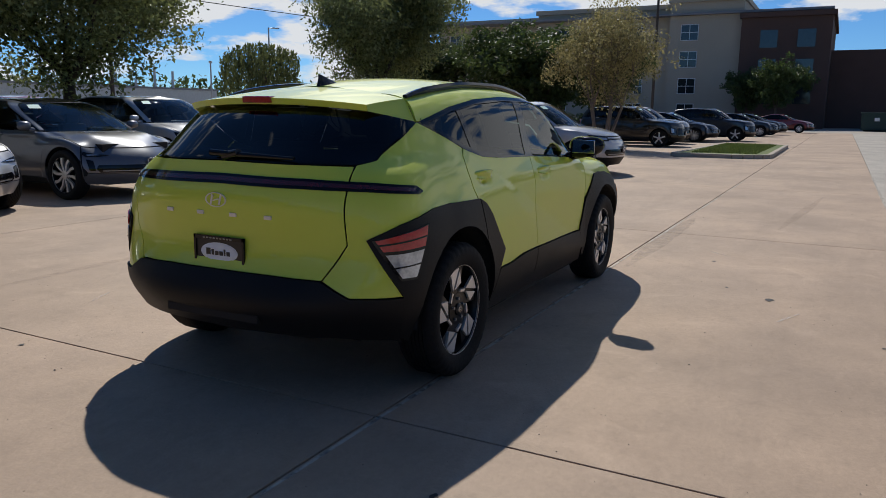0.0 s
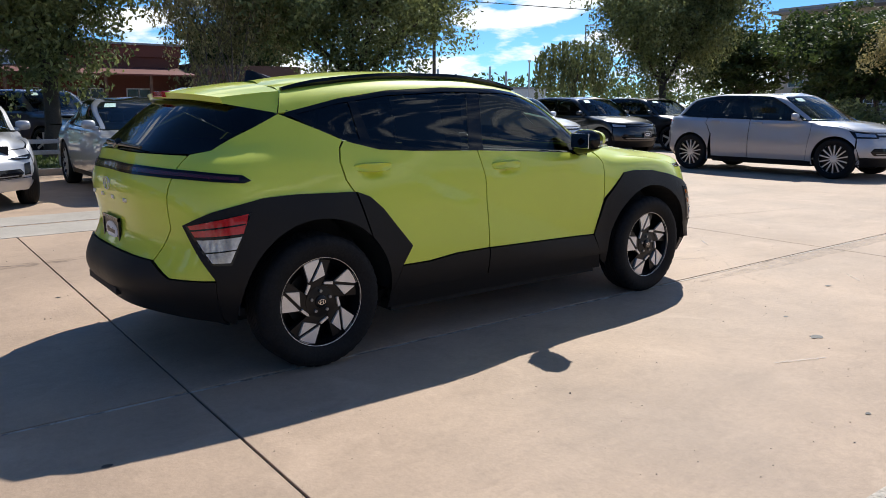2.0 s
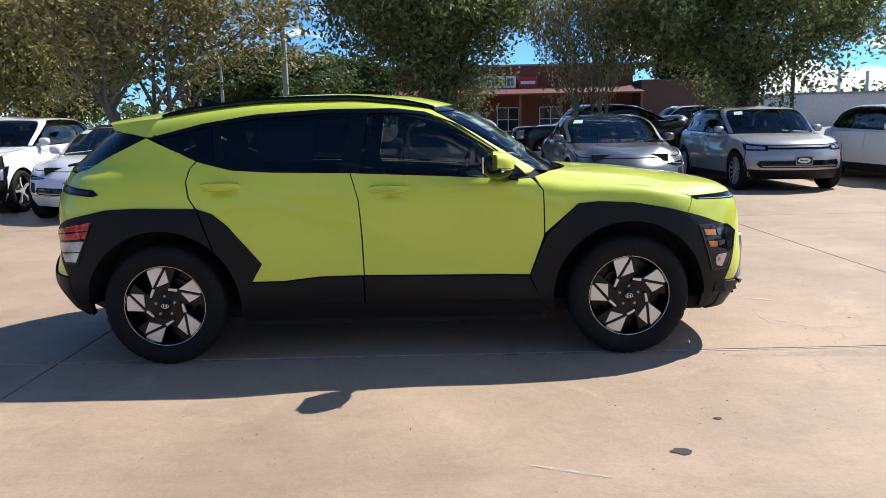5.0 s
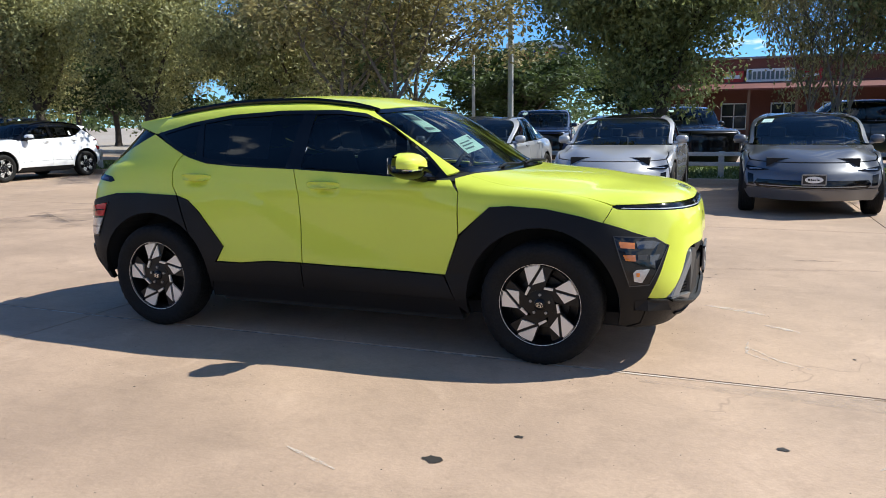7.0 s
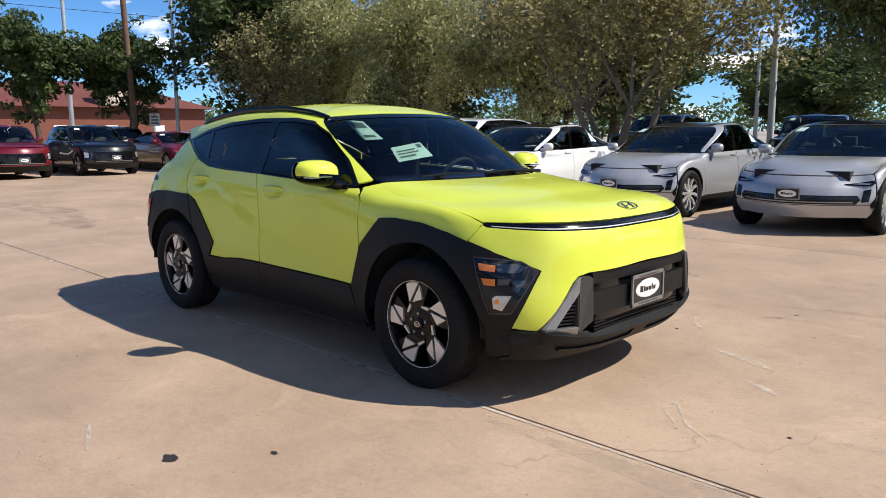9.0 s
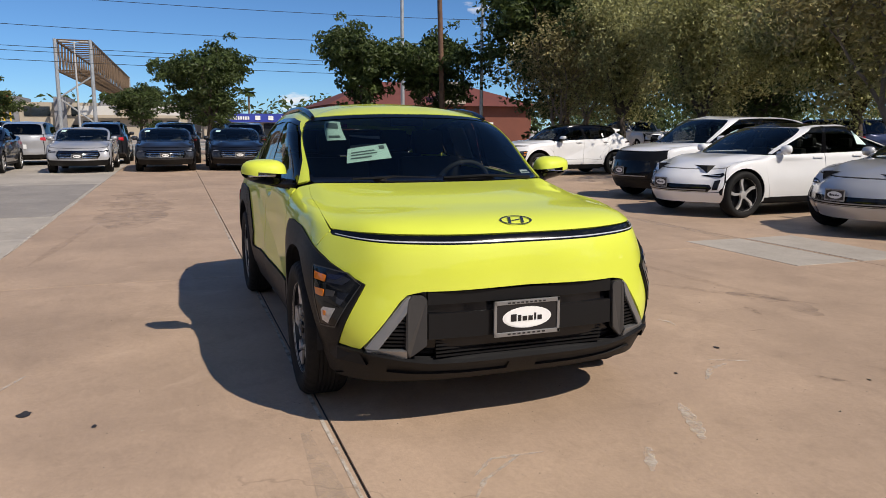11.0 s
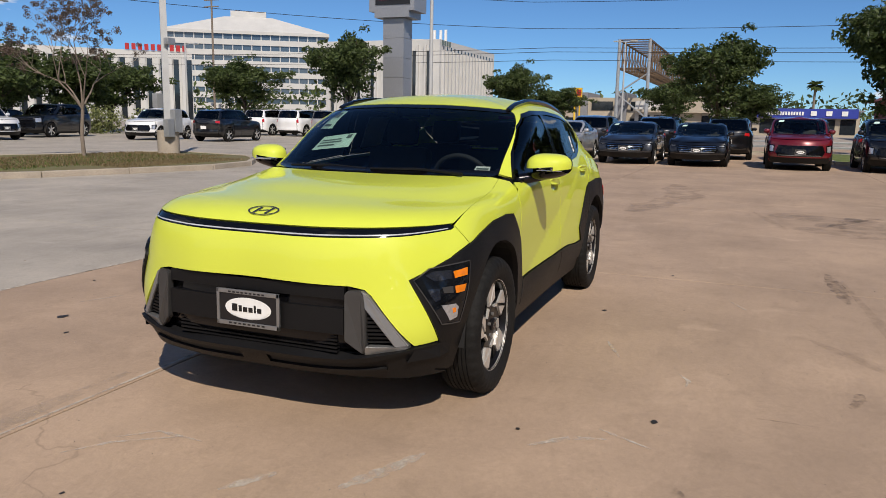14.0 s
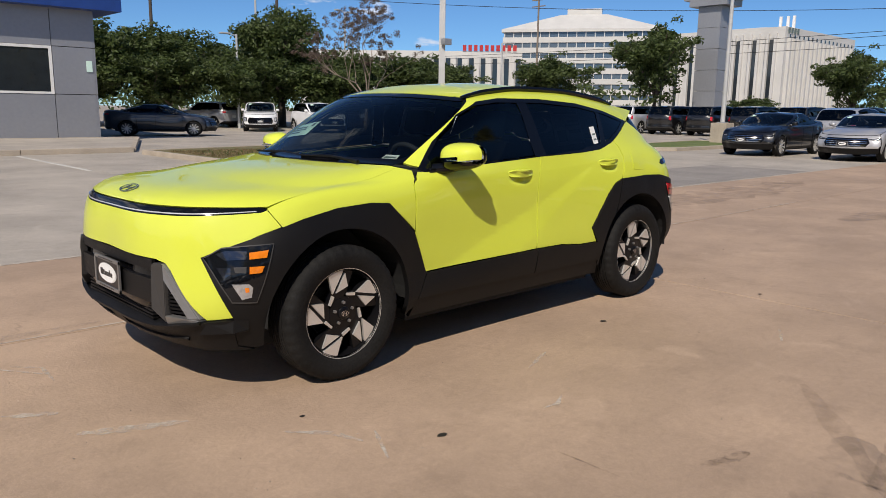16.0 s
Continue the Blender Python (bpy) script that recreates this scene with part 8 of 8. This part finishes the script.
# industrial skyline behind the far lots
far = thing("warehouse", "long low pale warehouse with rooftop pipes", "building", pose(75, 105, 0))
block("wall", far, -22, 30, 0, 20, -.02, 4.6, STEEL)
block("roof", far, -22.3, 30.3, -.3, 20.3, 4.6, 4.9, ROOF_GREY)
for k in range(11):
    bm = bmesh.new()
    tube(bm, (-19 + 4.2 * k, 4, 4.8), (-19 + 4.2 * k, 4, 6.4 + (k * 7 % 4) * .8), .25, .22, 8)
    part("chimney", bm, STEEL, far)


# ---- concrete slabs ----
def slab_mesh(w, d):
    bm = bmesh.new()
    box(bm, -w / 2 + .006, w / 2 - .006, -d / 2 + .006, d / 2 - .006, -.013, 0, .003)
    me = bpy.data.meshes.new("slab")
    bm.to_mesh(me)
    bm.free()
    return me


pave = thing("pavement", "tan and grey cast concrete slabs with dark joints and stains", "pavement", kind="structure")
YS = [-46, -40.5, -34, -27.9, -21.8, -15.7, -9.6, -3.25, -.83, 5.3, 11.4, 17.5, 24]
XS = [-46] + [-2.0 + 6.1 * k for k in range(-7, 11)] + [62]
SLABS = {}
for i in range(len(XS) - 1):
    for j in range(len(YS) - 1):
        w, d = XS[i + 1] - XS[i], YS[j + 1] - YS[j]
        tan = YS[j] > -3.3
        key = (round(w, 3), round(d, 3), tan)
        if key not in SLABS:
            me = slab_mesh(w, d)
            me.materials.append(CONCRETE if tan else CONCRETE_GREY)
            SLABS[key] = me
        ob = new("slab", SLABS[key])
        ob.location = ((XS[i] + XS[i + 1]) / 2, (YS[j] + YS[j + 1]) / 2, 0)
        ob.parent = pave
# paint line and oil spots
PAINT_LINE = material("worn_white_line", (0.55, 0.53, 0.48), 0.8, vary=0.25, scale=4, fine=40)
for k in range(5):
    bm = bmesh.new()
    box(bm, -1.9 + 2.75 * k, -1.8 + 2.75 * k, -18.2, -12.6, 0, .004)
    tagged(part("parking_line", bm, PAINT_LINE), "worn white painted parking line on concrete", "line", kind="structure")
SPOT = material("oil_spot", (0.03, 0.025, 0.02), 0.6, vary=0.3)
rng = random.Random(9)
for x, y, r in ((1.23, -2.2, .045), (1.5, -1.87, .02), (2.56, -1.62, .025), (1.41, 1.72, .025), (1.75, 1.16, .015), (-.59, 1.14, .025), (-2.15, 1.49, .02), (-2.5, -1.4, .02), (.3, -2.9, .015), (3.0, -.2, .012), (2.2, 2.1, .012)):
    bm = bmesh.new()
    c = [bm.verts.new((x + r * rng.uniform(.7, 1.3) * math.cos(a), y + .7 * r * rng.uniform(.7, 1.3) * math.sin(a), .003)) for a in np.linspace(0, 6.28, 13)[:-1]]
    bm.faces.new(c)
    tagged(part("oil_spot", bm, SPOT), "small dark oil spot on the concrete", "stain", "oil spots", "structure")


# wear on the slabs: grout bands, tyre marks, pale scratches, a mended patch, grit
def wear(name, colour, most, scale, lo=0.35, hi=0.65):
    m = material(name, colour, 0.8, vary=0.15, scale=2, fine=80)
    n, l = m.node_tree.nodes, m.node_tree.links
    nz, mr, clear, mix, ge = (n.new("ShaderNode" + k) for k in ("TexNoise", "MapRange", "BsdfTransparent", "MixShader", "NewGeometry"))
    nz.inputs["Scale"].default_value, nz.inputs["Detail"].default_value, nz.inputs["Roughness"].default_value = scale, 7, 0.7
    mr.inputs["From Min"].default_value, mr.inputs["From Max"].default_value, mr.inputs["To Min"].default_value, mr.inputs["To Max"].default_value = lo, hi, 0.0, most
    l.new(ge.outputs["Position"], nz.inputs["Vector"])
    l.new(nz.outputs["Fac"], mr.inputs["Value"])
    l.new(mr.outputs["Result"], mix.inputs[0])
    l.new(clear.outputs[0], mix.inputs[1])
    l.new(n["Principled BSDF"].outputs[0], mix.inputs[2])
    l.new(mix.outputs[0], n["Material Output"].inputs["Surface"])
    return m


def strip(name, label, pts, width, mat, z=.003):
    """A thin film along a line, narrowing to its ends, with a ragged edge."""
    bm = bmesh.new()
    line = [Vector((*p, 0)) for p in pts]
    row = []
    n = 8 * (len(line) - 1)
    for k in range(n + 1):
        i = min(k // 8, len(line) - 2)
        p = line[i].lerp(line[i + 1], k / 8 - i)
        d = (line[i + 1] - line[i]).normalized()
        w = width / 2 * (math.sin(math.pi * (k + .3) / (n + .6)) ** .5) * rng.uniform(.6, 1.25)
        o = Vector((-d.y, d.x, 0)) * w
        row.append((bm.verts.new(p + o + Vector((0, 0, z))), bm.verts.new(p - o + Vector((0, 0, z)))))
    for a, b in zip(row, row[1:]):
        bm.faces.new((a[0], a[1], b[1], b[0]))
    bmesh.ops.recalc_face_normals(bm, faces=bm.faces)
    tagged(part(name, bm, mat), label, "stain", kind="structure")


GROUT = wear("grey_grout_film", (0.40, 0.34, 0.27), .30, 7)
TYRE_MARK = wear("tyre_mark", (0.12, 0.085, 0.062), .17, 9)
CHALK = wear("pale_scratch_mark", (0.62, 0.56, 0.47), .7, 14)
strip("grout_band", "grey grout smeared beside a slab joint", [(1.9, -.96), (4.0, -.96), (5.5, -.95)], .2, GROUT)
strip("grout_band", "grey grout smeared beside a slab joint", [(-9.5, 5.22), (-5.0, 5.20), (-1.0, 5.22)], .2, GROUT)
for pts in ([(2.56, -.40), (2.43, -.27), (2.44, -.03)], [(2.76, -.48), (2.6, -.37), (2.44, -.15)], [(1.26, .44), (1.12, .52), (1.02, .67)], [(.66, 1.77), (.76, 1.83), (.86, 1.82)], [(3.3, -.1), (3.5, .12)], [(.2, 1.3), (.5, 1.42)], [(1.6, 1.5), (1.72, 1.74)], [(-1.3, 2.0), (-1.05, 2.12)], [(2.9, -1.7), (3.1, -1.5)], [(.6, -2.3), (.9, -2.42)]):
    strip("scratch", "pale scratch in the concrete", pts, .022, CHALK, .0036)
for pts in ([(-2.6, 2.9), (-.1, 3.05), (.55, 3.12)], [(-.4, 2.5), (.7, 3.3)], [(2.0, 2.3), (3.6, 2.7)], [(-8.0, 2.2), (-6.0, 2.6)], [(-7.6, 3.4), (-6.2, 3.3)], [(4.2, 1.2), (6.8, .7)], [(-6.5, -2.6), (-3.2, -2.9)], [(5.0, -2.0), (9.5, -2.4)]):
    strip("tyre_mark", "faint dark tyre mark on the concrete", pts, .11, TYRE_MARK, .0032)
SEAM = wear("pale_seam_mortar", (0.55, 0.49, 0.41), .85, 12, .30, .55)
DARK_MARK = wear("dark_scrape", (0.08, 0.058, 0.044), .42, 16, .40, .64)
DAMP = wear("grey_stain", (0.20, 0.165, 0.14), .26, 2.6, .40, .62)
for x in range(-12, 16, 4):
    strip("seam_mortar", "pale mortar along the seam of two pours", [(x, -3.25), (x + 2, -3.255), (x + 4.1, -3.25)], .055, SEAM, .0034)
for x in range(-9, 12, 3):
    strip("seam_mortar", "thin pale mortar edge along a slab joint", [(x, -.858), (x + 1.5, -.862), (x + 3.1, -.858)], .026, SEAM, .0034)
for pts, w in (([(-2.9, 2.81), (-2.3, 2.84), (-1.62, 2.86)], .14), ([(2.04, 1.86), (2.10, 1.90), (2.19, 1.97)], .045), ([(1.167, 2.12), (1.160, 2.30), (1.158, 2.46)], .014), ([(.84, 2.60), (.70, 2.65), (.58, 2.67)], .07), ([(-4.9, -5.92), (-4.9, -5.58)], .07), ([(2.86, 3.02), (3.08, 3.06), (3.31, 3.10)], .07), ([(-7.74, -1.57), (-7.9, -.2), (-8.04, 1.24)], .03)):
    strip("scrape", "dark scrape on the concrete", pts, w, DARK_MARK, .0036)
for pts, w in (([(-7.9, 2.5), (-7.2, 3.7), (-7.6, 5.0)], 1.5), ([(-6.3, 2.7), (-5.9, 3.6), (-6.3, 4.6)], .8), ([(.1, 2.9), (.5, 3.1), (1.0, 3.0)], .3), ([(-12.5, -2.4), (-9.5, -2.1), (-6.0, -2.2)], 1.3), ([(-13, .6), (-10, 1.0), (-7, .4)], .9)):
    strip("stain", "broad grey stain on the concrete", pts, w, DAMP, .0030)
for pts, w in (([(2.56, .70), (2.38, .79), (2.15, .88)], .07), ([(2.75, .3), (2.55, .42)], .05), ([(1.9, 1.25), (1.75, 1.4), (1.7, 1.55)], .04)):
    strip("scuff", "pale scuff on the concrete", pts, w, CHALK, .0036)
bm = bmesh.new()
box(bm, -2.45, -.68, 4.45, 5.26, -.01, .0042, .002)
tagged(part("mended_patch", bm, CONCRETE_GREY), "grey mended patch in the tan concrete", "pavement", kind="structure")
bm = bmesh.new()
box(bm, -2.45, -.68, 5.34, 6.1, -.01, .0042, .002)
tagged(part("mended_patch", bm, CONCRETE_GREY), "grey mended patch in the tan concrete", "pavement", kind="structure")
bm = bmesh.new()
box(bm, -15.4, -7.9, -5.8, -3.33, -.01, .0042, .002)
tagged(part("mended_patch", bm, CONCRETE_DARK), "dark grey recast panel beside the tan concrete", "pavement", kind="structure")
GRIT = material("grit", (0.10, 0.075, 0.055), 0.8, vary=0.3, island=0.9, other=(0.45, 0.38, 0.30))
co, fs = [], []
for k in range(2200):
    x, y, r = rng.gauss(.4, 4.2), rng.gauss(.0, 3.6), rng.uniform(.0015, .0048) * (1 + (rng.random() < .05))
    i = len(co)
    co += [(x + r * math.cos(a + k) * rng.uniform(.6, 1.4), y + r * math.sin(a + k) * rng.uniform(.6, 1.4), .001) for a in (0, 2.1, 4.2)] + [(x, y, .001 + r * .7)]
    fs += [(i, i + 1, i + 3), (i + 1, i + 2, i + 3), (i + 2, i, i + 3)]
me = bpy.data.meshes.new("grit")
me.from_pydata(co, [], fs)
me.materials.append(GRIT)
tagged(new("grit", me), "scattered grit and small leaf bits on the concrete", "grit", kind="stuff")
